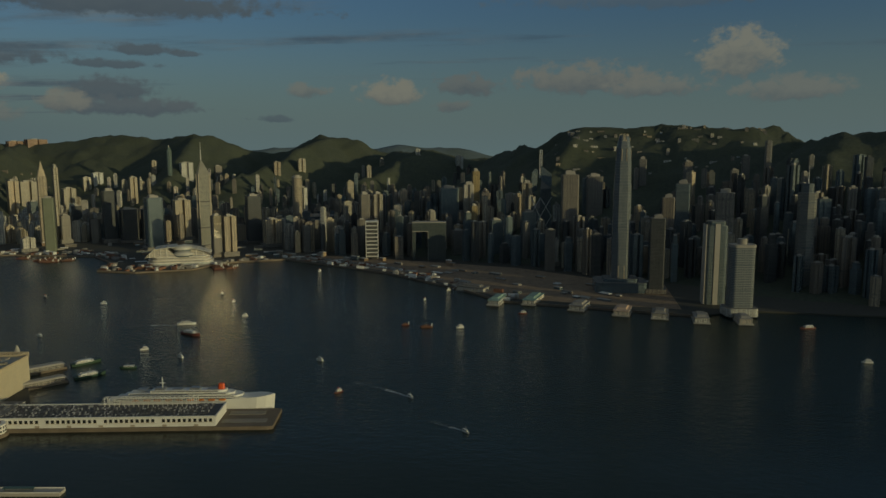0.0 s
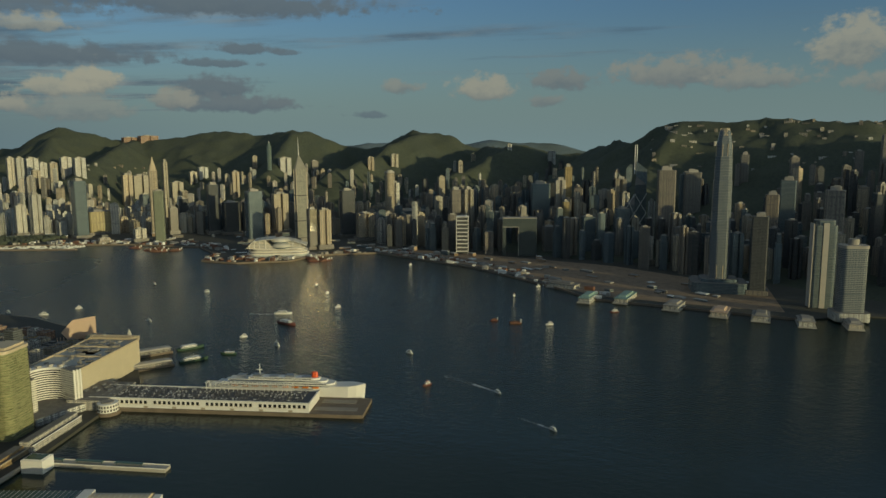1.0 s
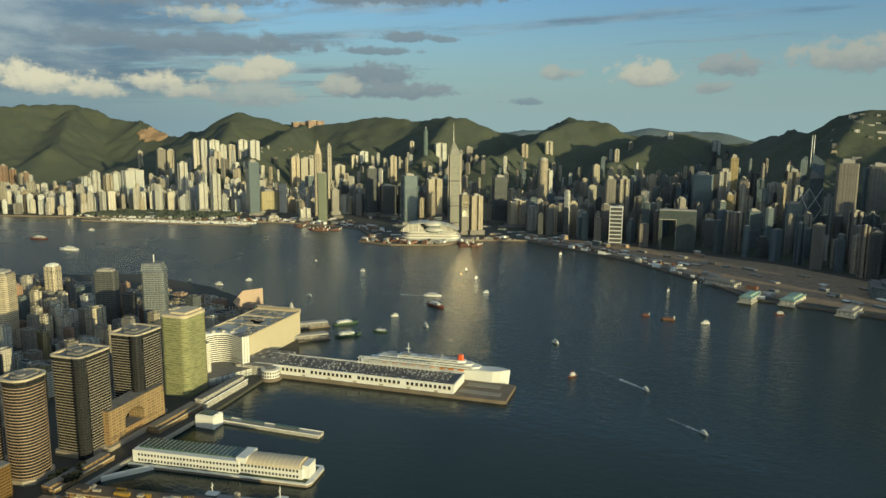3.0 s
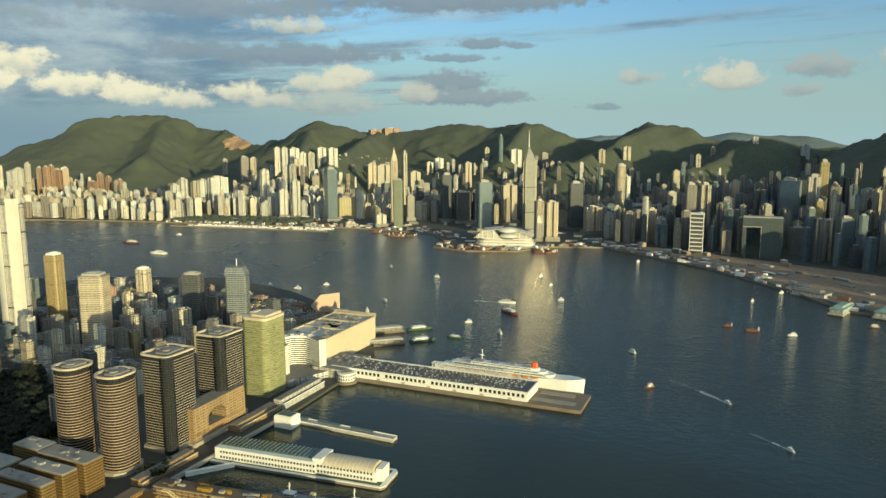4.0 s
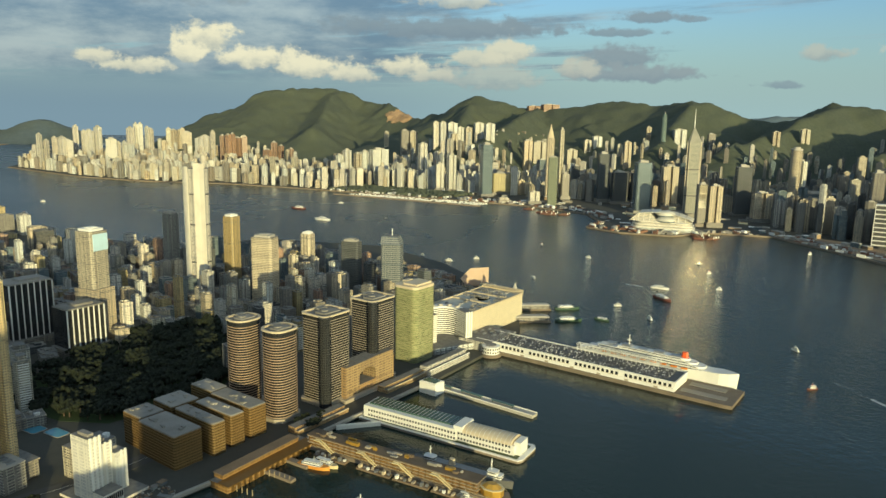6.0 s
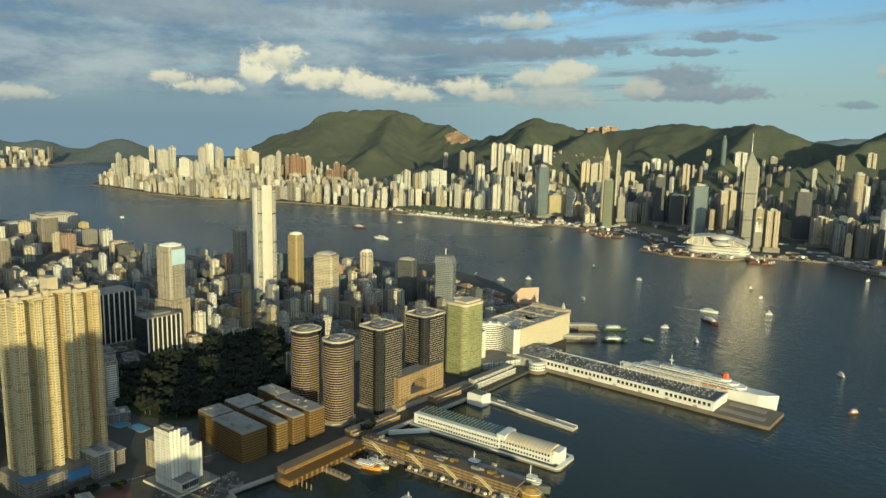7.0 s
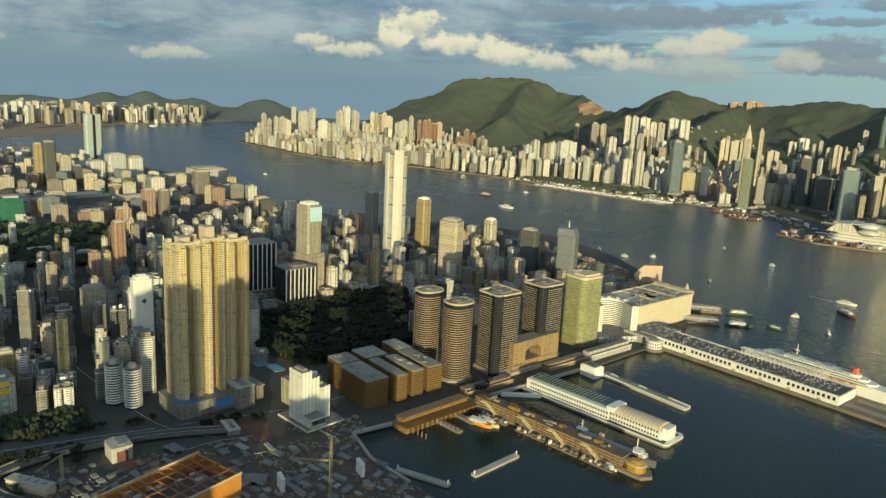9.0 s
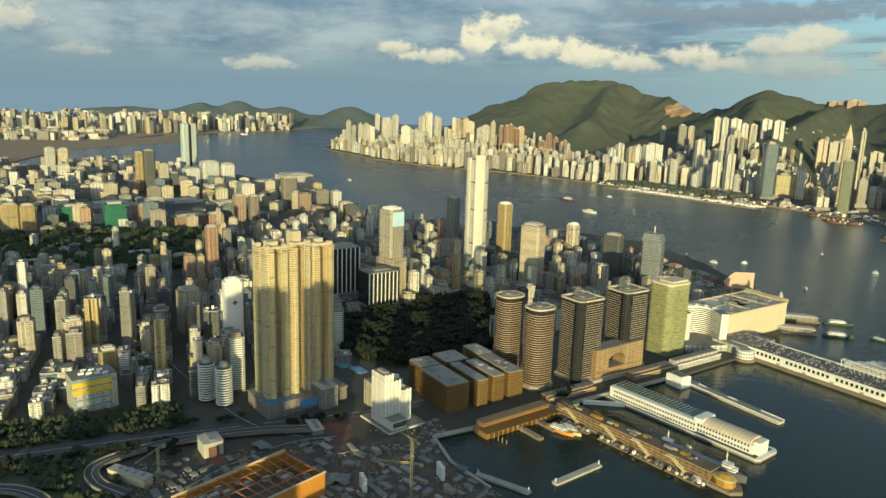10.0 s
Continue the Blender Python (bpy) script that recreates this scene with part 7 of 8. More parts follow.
# red work barges near the convention centre and in the shelter, moored yachts
rng = random.Random(14)
for k in range(9):
    boat("barge", 572 + rng.uniform(-32, 22), -1118 + rng.uniform(-22, 16), rng.uniform(14, 24), rng.uniform(0, 60), rng.choice((HULL_RED, RUST)),
         "rust-red work barge moored near the convention centre", name="work_barge")
for k in range(12):
    boat("barge", 910 + rng.uniform(-50, 60), -1150 + rng.uniform(-14, 22), rng.uniform(14, 24), rng.uniform(0, 60), rng.choice((HULL_RED, RUST, RUST)),
         "rust-red barge in the typhoon shelter", name="work_barge")
bm = bmesh.new()
for k in range(240):
    x = rng.uniform(1080, 1400)
    y = coast_y(x) + rng.uniform(6, 44)
    l, a = rng.uniform(4, 9), rng.uniform(.2, .7)
    c, s = math.cos(a), math.sin(a)
    prism(bm, [(x + px * c - py * s, y + px * s + py * c) for px, py in ((-l / 2, -1), (l * .3, -1), (l / 2, 0), (l * .3, 1), (-l / 2, 1))], -.3, 1.0)
    prism(bm, [(x + px * c - py * s, y + px * s + py * c) for px, py in rect(-l * .3, l * .15, -.7, .7)], 1.0, 2.0)
tagged(part("moored_yachts", bm, WHITE), "white yachts moored close together in the shelter", "yachts", kind="stuff")
bm = bmesh.new()
prism(bm, [(1060, -1105), (1420, -985), (1423, -992), (1062, -1113)], -3, 2)
tagged(part("shelter_breakwater", bm, STONE), "long stone breakwater of the yacht shelter", "breakwater", kind="structure")

# ---- ferry terminal piers below the gold blocks ----
def beam(bm, p, q, w, h, index=0):
    """A straight bar between two points."""
    p, q = Vector(p), Vector(q)
    d = (q - p).normalized()
    side = d.cross(Vector((0, 0, 1)))
    side = side.normalized() * w / 2 if side.length > 1e-4 else Vector((w / 2, 0, 0))
    up = side.cross(d).normalized() * h / 2
    a = [bm.verts.new(p + s * side + u * up) for s, u in ((-1, -1), (1, -1), (1, 1), (-1, 1))]
    b = [bm.verts.new(q + s * side + u * up) for s, u in ((-1, -1), (1, -1), (1, 1), (-1, 1))]
    for f in ([a[3], a[2], a[1], a[0]], b):
        g = bm.faces.new(f)
        g.material_index = index
    for i in range(4):
        g = bm.faces.new((a[i], a[(i + 1) % 4], b[(i + 1) % 4], b[i]))
        g.material_index = index


PIER_WALL = facade("brown_pier_wall", (0.36, 0.21, 0.075), (0.15, 0.085, 0.03), 1.9, 2.2, 0.34, 0.24, 0.35, 0.3, 0.15)
PIER_ROOF = plain("brown_pier_roof", (0.18, 0.13, 0.085), 0.9, grain=0.45)
CREAM_GANGWAY = plain("cream_gangway", (0.72, 0.60, 0.34), 0.6)
t = thing("ferry_terminal_pier", "long brown three-storey ferry pier with stepped gangways", "pier", pose(340, -222, 0, 0, 0, 17.5))
bm = bmesh.new()
prism(bm, [(-122, -6), (-126, 0), (-122, 6), (4, 6), (4, -6)], -3, 2)
part("deck", bm, STONE, t)
bm = bmesh.new()
block(bm, -108, 2, -4.2, 4.2, 2, 8)
hall = part("hall", bm, PIER_WALL, t)
for z in (3.9, 5.8, 7.7):
    bm = bmesh.new()
    block(bm, -109, 2.6, -5.0, 5.0, z, z + .35)
    part("gallery_slab", bm, BAND_GREY, hall)
bm = bmesh.new()
block(bm, -109, 3, -4.8, 4.8, 8.06, 8.5)
part("roof", bm, PIER_ROOF, t)
bm = bmesh.new()
block(bm, -.2, .2, -.2, .2, 2, 8)
column = mesh_of("column", bm, BRONZE)
rng = random.Random(61)
for k in range(27):
    u = -107 + k * 4.15
    for v in (-4.8, 4.8):
        ob = new("column", column)
        ob.parent, ob.location = t, (u, v, 0)
for k in range(26):
    bm = bmesh.new()
    u, v, w, d = rng.uniform(-106, -4), rng.uniform(-3.5, 2), rng.uniform(1.2, 6), rng.uniform(.8, 2.4)
    block(bm, u, u + w, v, v + d, 8.5, 8.5 + rng.uniform(.5, 1.8))
    part("roof_plant", bm, rng.choice((ROOFING, BAND_GREY, PIER_ROOF, AMBER)), t)
bm = bmesh.new()
prism(bm, [(-115 + 6.4 * math.cos(radians(q)), 4.6 * math.sin(radians(q))) for q in range(22, 382, 45)], 2, 6.2)
prism(bm, [(-115 + 5.6 * math.cos(radians(q)), 4.0 * math.sin(radians(q))) for q in range(22, 382, 45)], 6.2, 8.2, .5, (-115, 0))
part("end_lounge", bm, AMBER, t, "eight-sided amber-glazed lounge")
bm = bmesh.new()
prism(bm, [(-115 + 6.9 * math.cos(radians(q)), 5.1 * math.sin(radians(q))) for q in range(22, 382, 45)], 5.9, 6.3)
part("lounge_eave", bm, CREAM_GANGWAY, t)
for v in (-5.8, 5.8):
    for z in (2.7, 3.2):
        bm = bmesh.new()
        beam(bm, (-121, v, z), (2, v, z), .12, .12)
        part("rail", bm, BAND, t)
# stepped gangways down the harbour face, each onto its own pontoon
for u in (-4, -34, -58, -82):
    bm = bmesh.new()
    for v in (5.4, 7.2):
        beam(bm, (u, v, 7.4), (u - 4, v, 7.4), .35, .5)
        beam(bm, (u - 4, v, 7.4), (u - 13, v, 2.0), .35, .5)
    for k in range(12):
        beam(bm, (u - 4 - k * .78, 5.4, 7.5 - k * .47), (u - 4 - k * .78, 7.2, 7.5 - k * .47), .5, .12)
    beam(bm, (u, 6.3, 7.3), (u - 4, 6.3, 7.3), 1.8, .15)
    part("gangway", bm, CREAM_GANGWAY, t, "cream stepped gangway")
    bm = bmesh.new()
    block(bm, u - 25, u - 3, 7.4, 11.4, -1, 1.0)
    pontoon = part("pontoon", bm, PIER_ROOF, t)
    for k in range(8):
        bm = bmesh.new()
        q = u - 24 + k * 2.6
        block(bm, q, q + 1.4, 8 + (k % 3) * .8, 9.6 + (k % 2) * 1.4, 1.0, 1.9 + (k * 5 % 3) * .5)
        part("kiosk", bm, rng.choice((WHITE, BAND, STEEL, BAND_GREY)), pontoon)
# the long grey ship lying behind the pier
t = thing("moored_ship", "long dark grey ship with white wheelhouse and funnel", "ship", pose(258, -262, 0, 0, 0, 197.5))
bm = bmesh.new()
hull(bm, 62, 7, -1, 3.4, .25)
part("hull", bm, plain("grey_hull", (0.13, 0.13, 0.13), 0.6), t)
bm = bmesh.new()
prism(bm, chamfered(44, 5.4, .8), 3.4, 4.6)
part("deckhouse", bm, plain("grey_deckhouse", (0.30, 0.30, 0.29), 0.7), t)
for u, w, z0, z1 in ((20, 9, 4.4, 6.2), (19, 6, 6.2, 7.8), (-20, 7, 4.6, 6.4)):
    bm = bmesh.new()
    prism(bm, [(u + p, q) for p, q in chamfered(w, 4.6, .8)], z0, z1)
    house = part("wheelhouse", bm, WHITE, t)
    bm = bmesh.new()
    prism(bm, [(u + p, q) for p, q in chamfered(w + .12, 4.72, .8)], z0 + .7, z0 + 1.2)
    part("window_band", bm, BOAT_GLASS, house)
bm = bmesh.new()
prism(bm, [(-6 + p, q) for p, q in chamfered(4, 2.6, .5)], 4.6, 8, .75, (-6, 0))
part("funnel", bm, BAND, t)
for u, h in ((18, 14), (-20, 12)):
    bm = bmesh.new()
    prism(bm, [(u + p, q) for p, q in round_plan(.5, .5, 6)], 6, h)
    beam(bm, (u, -1.5, h - 2), (u, 1.5, h - 2), .2, .2)
    part("mast", bm, WHITE, t)
for x, y, turn, lab in ((316, -212, 197, "white and gold catamaran ferry at its berth"), (239, -246, 197, "white motor launch off the pier's end")):
    boat("ferry", x, y, 18 if "gold" in lab else 9, turn, CREAM_GANGWAY if "gold" in lab else WHITE, lab, 2, "catamaran")
bm = bmesh.new()
t = thing("ferry_concourse", "amber waterside concourse in front of the gold blocks", "building", pose(338, -188, 0, 0, 0, 14))
block(bm, -7, 7, -32, 34, -2, 3.6)
block(bm, 1, 8, -26, 30, 3.6, 6)
part("body", bm, PIER_WALL, t)
bm = bmesh.new()
block(bm, .6, 8.4, -26.4, 30.4, 6, 6.4)
part("roof", bm, PIER_ROOF, t)
bm = bmesh.new()
for k in range(16):
    block(bm, -7.6, -6.8, -30 + k * 4, -28.5 + k * 4, 0, 3.4)
block(bm, -7.8, .8, -32, 34, 3.6, 3.9)
part("amber_arcade", bm, BRONZE, t)
bm = bmesh.new()
block(bm, -22, -7, -12, -8, -2, 1.6)
block(bm, -26, -7, 4, 8, -2, 1.6)
part("finger_pontoon", bm, STONE, t)
boat("ferry", 318, -206, 20, 205, ORANGE, "orange and white jet ferry at its berth", 2, "jet_ferry")
for x0, y0, x1, y1, lab in ((263, -169, 273, -205, "floating concrete berth with end lights"), (286, -133, 259, -152, "short stone jetty off the works")):
    l, a = math.hypot(x1 - x0, y1 - y0), math.degrees(math.atan2(y1 - y0, x1 - x0))
    t = thing("floating_berth", lab, "pier", pose((x0 + x1) / 2, (y0 + y1) / 2, 0, 0, 0, a))
    bm = bmesh.new()
    prism(bm, chamfered(l, 4.2, .6), -2, 1.3)
    part("deck", bm, CONCRETE, t)
    for s in (-1, 1):
        bm = bmesh.new()
        prism(bm, round_plan(.7, .7, 8), 1.3, 3.6)
        ob = part("light_post", bm, WHITE, t)
        ob.location = (s * (l / 2 - 1), 0, 0)
# finger piles
pile = bmesh.new()
prism(pile, round_plan(.5, .5, 6), -2, 3.4)
pile = mesh_of("mooring_pile", pile, plain("pile_timber", (0.36, 0.28, 0.16), 0.8))
for k in range(14):
    ob = tagged(new("mooring_pile", pile), "weathered mooring pile standing in the water", "pile", "mooring piles")
    ob.location = (332 - (k % 7) * 3.2, -158 - (k // 7) * 22 - (k % 7) * 1.2, 0)


# ---- works, roads and sheds in the foreground ----
def ribbon(name, pts, width, z, mat, label, thick=.8, kerb=None):
    """A roadway through a few plan points, with a proud parapet where given."""
    fine = []
    for i in range(len(pts) - 1):
        p0, p1, p2, p3 = pts[max(i - 1, 0)], pts[i], pts[i + 1], pts[min(i + 2, len(pts) - 1)]
        for k in range(8):
            u = k / 8
            fine.append(tuple(.5 * (2 * p1[j] + (p2[j] - p0[j]) * u + (2 * p0[j] - 5 * p1[j] + 4 * p2[j] - p3[j]) * u * u + (3 * p1[j] - p0[j] - 3 * p2[j] + p3[j]) * u ** 3) for j in range(2)))
    fine.append(pts[-1])
    t = thing(name, label, "road")
    t["kind"] = "structure"

    def strip(a, b, z0, z1):
        bm = bmesh.new()
        rows = []
        for i, (x, y) in enumerate(fine):
            q, r = fine[max(i - 1, 0)], fine[min(i + 1, len(fine) - 1)]
            d = Vector((r[0] - q[0], r[1] - q[1])).normalized()
            nx, ny = -d.y, d.x
            rows.append([bm.verts.new((x + nx * o, y + ny * o, h)) for o, h in ((a, z0), (b, z0), (b, z1), (a, z1))])
        for u, v in zip(rows, rows[1:]):
            for i in range(4):
                bm.faces.new((u[i], u[(i + 1) % 4], v[(i + 1) % 4], v[i]))
        bm.faces.new(rows[0][::-1]), bm.faces.new(rows[-1])
        return bm

    part("carriageway", strip(-width / 2, width / 2, z - thick, z), mat, t)
    if kerb:
        for s in (-1, 1):
            part("parapet", strip(s * width / 2 - .25, s * width / 2 + .25, z - thick, z + .8), kerb, t)
    part("lane_line", strip(-.12, .12, z, z + .012), WHITE, t)
    return fine


ribbon("viaduct", [(318, 46), (336, 60), (354, 61), (366, 40), (371, 8), (369, -28), (361, -62)], 7, 4.6, ASPHALT, "curving concrete viaduct with grey parapets", 1.0, DULL_CONCRETE)
ribbon("viaduct", [(292, 84), (312, 80), (332, 88), (346, 112), (350, 180)], 7, 4.6, ASPHALT, "concrete slip road ramp with parapets", 1.0, DULL_CONCRETE)
ribbon("street", [(385, 300), (386, 60), (384, -10), (381, -110), (392, -160)], 12, 2.15, ASPHALT, "broad dark street along the tower blocks", .12)
ribbon("street", [(330, -60), (352, -56), (380, -28), (430, -6), (560, 34), (800, 104)], 10, 2.2, ASPHALT, "dark cross street between tenements", .12)
ribbon("street", [(262, 40), (300, 30), (330, 4), (352, -40), (352, -70)], 8, 2.22, ASPHALT, "site road curving round the works", .12)
bm = bmesh.new()
for (x, y) in ((336, 60), (354, 61), (366, 40), (371, 8), (318, 78), (336, 86)):
    prism(bm, [(x + 1.2 * math.cos(a), y + 1.2 * math.sin(a)) for a in np.linspace(0, 5.5, 8)], 2, 3.8)
tagged(part("viaduct_piers", bm, CONCRETE), "round concrete viaduct piers on the ground", "piers", kind="stuff")

t = thing("orange_station", "long orange-clad building shell with open steel roof", "building", pose(289, -12, 2, 0, 0, 27))
bm = bmesh.new()
for x0, x1, y0, y1, z0, z1 in ((-16, 16, -33, -32, 0, 12), (-16, 16, 32, 33, 0, 12), (-16.4, -15.4, -33, 33, 0, 13), (15.4, 16.4, -33, 33, 0, 13)):
    block(bm, x0, x1, y0, y1, z0, z1)
part("orange_wall", bm, ORANGE, t)
bm = bmesh.new()
block(bm, -15.4, 15.4, -32, 32, 5, 5.5)
block(bm, -15, -4, -30, 30, 10, 10.5)
part("floor_slab", bm, plain("dark_slab", (0.12, 0.10, 0.09), 0.9), t)
bm = bmesh.new()
for k in range(12):
    beam(bm, (-16, -31 + k * 5.6, 12.8), (16, -31 + k * 5.6, 12.8), .5, .7)
for x0 in (-9, 0, 9):
    beam(bm, (x0, -33, 13), (x0, 33, 13), .6, .6)
part("steel_frame", bm, plain("rust_red_steel", (0.32, 0.14, 0.06), 0.7), t)
bm = bmesh.new()
rng = random.Random(2)
for k in range(16):
    px, py = rng.uniform(-13, 10), rng.uniform(-29, 26)
    block(bm, px, px + rng.uniform(1.5, 5), py, py + rng.uniform(1.5, 6), 10.5, 10.5 + rng.uniform(.6, 2.4))
part("roof_equipment", bm, CONCRETE, t)
bm = bmesh.new()
block(bm, -17, -16.5, -33, 33, 13, 14)
block(bm, 16.5, 17, -33, 33, 13, 14)
part("parapet", bm, BAND, t)
PLACED.append((289, -12, 40))

rng = random.Random(31)
shed_mats = (plain("site_concrete", (0.2, 0.185, 0.16), 0.9), plain("corrugated_blue_grey", (0.16, 0.18, 0.19), 0.6, 0.2), ROOFING, EARTH, plain("dusty_tarpaulin", (0.2, 0.21, 0.2), 0.8), ROOFING, plain("pale_sheeting", (0.34, 0.33, 0.31), 0.7))
sheds = []
tries = 0
while len(sheds) < 210 and tries < 4000:
    tries += 1
    x, y = rng.uniform(205, 352), rng.uniform(-135, 40)
    if not inside(x, y, KOWLOON) or math.hypot(x - 289, y + 12) < 26 or math.hypot(x - 349, y + 100) < 22 or any(math.hypot(x - a, y - b) < 5.2 for a, b in sheds):
        continue
    sheds.append((x, y))
    w, d, h = rng.uniform(2.5, 9), rng.uniform(1.6, 4.5), rng.uniform(.7, 1.8)
    t = thing("site_shed", "low site shed or container among the works",
              "shed", pose(x, y, 2, 0, 0, rng.choice((17, 27, 27, 117)) + rng.uniform(-6, 6)), "site sheds")
    bm = bmesh.new()
    block(bm, -w / 2, w / 2, -d / 2, d / 2, 0, h)
    part("body", bm, rng.choice(shed_mats), t)
    bm = bmesh.new()
    if rng.random() < .15:
        v = [bm.verts.new(p) for p in ((-w / 2 - .2, -d / 2 - .2, h), (w / 2 + .2, -d / 2 - .2, h), (w / 2 + .2, 0, h + .8), (-w / 2 - .2, 0, h + .8), (-w / 2 - .2, d / 2 + .2, h), (w / 2 + .2, d / 2 + .2, h))]
        for f in ((0, 1, 2, 3), (3, 2, 5, 4), (0, 3, 4), (1, 5, 2)):
            bm.faces.new([v[i] for i in f])
    else:
        block(bm, -w / 2 - .1, w / 2 + .1, -d / 2 - .1, d / 2 + .1, h, h + .25)
    part("roof", bm, rng.choice(shed_mats), t)
bm = bmesh.new()
for k in range(5200):
    x, y = rng.uniform(205, 352), rng.uniform(-137, 45)
    if not inside(x, y, KOWLOON) or math.hypot(x - 289, y + 12) < 24:
        continue
    if noise.noise(Vector((x, y, 0)) * .045) < -.08:
        continue
    w, d = rng.uniform(.3, 2.2), rng.uniform(.25, .8)
    if rng.random() < .5:
        w, d = d, w
    block(bm, x, x + w, y, y + d, 2, 2 + rng.uniform(.2, .8), rng.choice((0, 1, 2, 2, 3, 3)))
tagged(part("site_rubble", bm, [CONCRETE, RUST, ROOFING, EARTH]), "heaps of rubble, pipes and materials on the works", "rubble", kind="stuff")
for x, y, h, turn in ((268, -88, 22, 60), (336, 30, 16, 140), (300, -100, 18, 20)):
    t = thing("tower_crane", "lattice tower crane over the works", "crane", pose(x, y, 2, 0, 0, turn))
    bm = bmesh.new()
    for sx, sy in ((-.5, -.5), (.5, -.5), (.5, .5), (-.5, .5)):
        block(bm, sx - .1, sx + .1, sy - .1, sy + .1, 0, h)
    for k in range(int(h / 1.2)):
        s = 1 if k % 2 else -1
        beam(bm, (-.5 * s, -.5, k * 1.2), (.5 * s, -.5, k * 1.2 + 1.2), .1, .1)
        beam(bm, (-.5, .5 * s, k * 1.2), (-.5, -.5 * s, k * 1.2 + 1.2), .1, .1)
    part("mast", bm, plain("crane_paint", (0.42, 0.36, 0.20), 0.6), t)
    bm = bmesh.new()
    for v, z in ((-.4, 0), (.4, 0), (0, .8)):
        beam(bm, (-6, v, h + z), (17, v, h + z), .14, .14)
    for k in range(19):
        beam(bm, (-6 + k * 1.2, -.4, h), (-5.4 + k * 1.2, 0, h + .8), .1, .1)
    block(bm, -6, -4, -.6, .6, h - 1.2, h)
    part("jib", bm, plain("crane_paint", (0.42, 0.36, 0.20), 0.6), t)
for x, y in ((289, -69), (287, -112)):
    t = thing("storage_silos", "pair of round pale storage silos", "silo", pose(x, y, 2))
    bm = bmesh.new()
    for k in range(3):
        prism(bm, [(k * 3 - 3 + 1.3 * math.cos(a), 1.3 * math.sin(a)) for a in np.linspace(0, 5.7, 12)], 0, 7.5)
    part("silo", bm, WHITE, t)

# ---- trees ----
# leaf green taken nearly to black in place of the shadow over the park
SHADED_LEAF = forest("park_leaves", (0.007, 0.012, 0.005), (0.017, 0.024, 0.009), 0.9, 0.0)
BARK = plain("bark", (0.10, 0.07, 0.05), 0.9)


def crown_mesh(seed, r):
    """A crown of many leaf clumps with gaps."""
    rng = random.Random(seed)
    bm = bmesh.new()
    for k in range(26):
        a, q, z = rng.uniform(0, 6.283), r * rng.random() ** .5, rng.uniform(-.3, .6) * r
        c = Vector((q * math.cos(a), q * math.sin(a), r * 1.2 + z * (1 - q / r * .5)))
        made = bmesh.ops.create_icosphere(bm, subdivisions=1, radius=r * rng.uniform(.2, .36), matrix=Matrix.Translation(c))
        for v in made["verts"]:
            v.co += Vector((rng.uniform(-1, 1), rng.uniform(-1, 1), rng.uniform(-1, 1))) * r * .07
    return mesh_of("crown", bm, SHADED_LEAF)


def trunk_mesh(r):
    bm = bmesh.new()
    prism(bm, round_plan(r * .2, r * .2, 7), 0, r * 1.1, .6)
    for k in range(4):
        a = k * 1.6
        beam(bm, (0, 0, r * .7), (r * .5 * math.cos(a), r * .5 * math.sin(a), r * 1.25), r * .07, r * .07)
    return mesh_of("trunk", bm, BARK)


CROWNS = [crown_mesh(k, 3.4) for k in range(5)]
TRUNK = trunk_mesh(3.4)
rng = random.Random(77)
spots, tries = [], 0
while len(spots) < 290 and tries < 20000:
    tries += 1
    x, y = rng.uniform(445, 618), rng.uniform(-286, -102)
    if inside(x, y, PARK) and not any(math.hypot(x - a, y - b) < q * .7 for a, b, q in PLACED) and all(abs(x - a) + abs(y - b) > 5.4 for a, b in spots):
        spots.append((x, y))
for k in range(60):
    spots.append((rng.uniform(355, 372), rng.uniform(-244, -226)) if k < 14 else (rng.uniform(370, 376), rng.uniform(20, 260)) if k < 44 else (rng.uniform(355, 372), rng.uniform(20, 120)))
for k in range(46):
    spots.append((rng.uniform(392.5, 397), rng.uniform(-20, 230)) if k < 34 else (rng.uniform(372, 378), rng.uniform(-90, -40)))
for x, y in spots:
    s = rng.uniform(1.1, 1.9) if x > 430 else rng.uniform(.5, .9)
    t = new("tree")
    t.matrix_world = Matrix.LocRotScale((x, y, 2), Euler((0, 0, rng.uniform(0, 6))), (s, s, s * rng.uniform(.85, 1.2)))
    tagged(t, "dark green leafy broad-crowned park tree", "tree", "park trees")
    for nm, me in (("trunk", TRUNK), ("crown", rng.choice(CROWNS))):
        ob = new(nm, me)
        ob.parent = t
bm = bmesh.new()
prism(bm, PARK, 1.9, 2.12)
tagged(part("park_lawn", bm, plain("lawn", (0.05, 0.08, 0.025), 0.95, grain=.5)), "dark park lawn under the trees", "lawn", kind="structure")
t = thing("park_pool", "blue open-air swimming pools in the park", "pool", pose(452, -112, 2.15, 0, 0, 17))
for k, (px, py, w, d) in enumerate(((0, 0, 14, 8), (18, 4, 16, 9), (34, -2, 10, 8))):
    bm = bmesh.new()
    prism(bm, [(px + a * 1.1, py + b * 1.1) for a, b in rounded(w, d, 2)], 0, .25)
    part("pool_deck", bm, PAVING, t)
    bm = bmesh.new()
    prism(bm, [(px + a, py + b) for a, b in rounded(w, d, 2)], .25, .3)
    part("pool_water", bm, plain("pool_water", (0.10, 0.32, 0.42), 0.1), t)

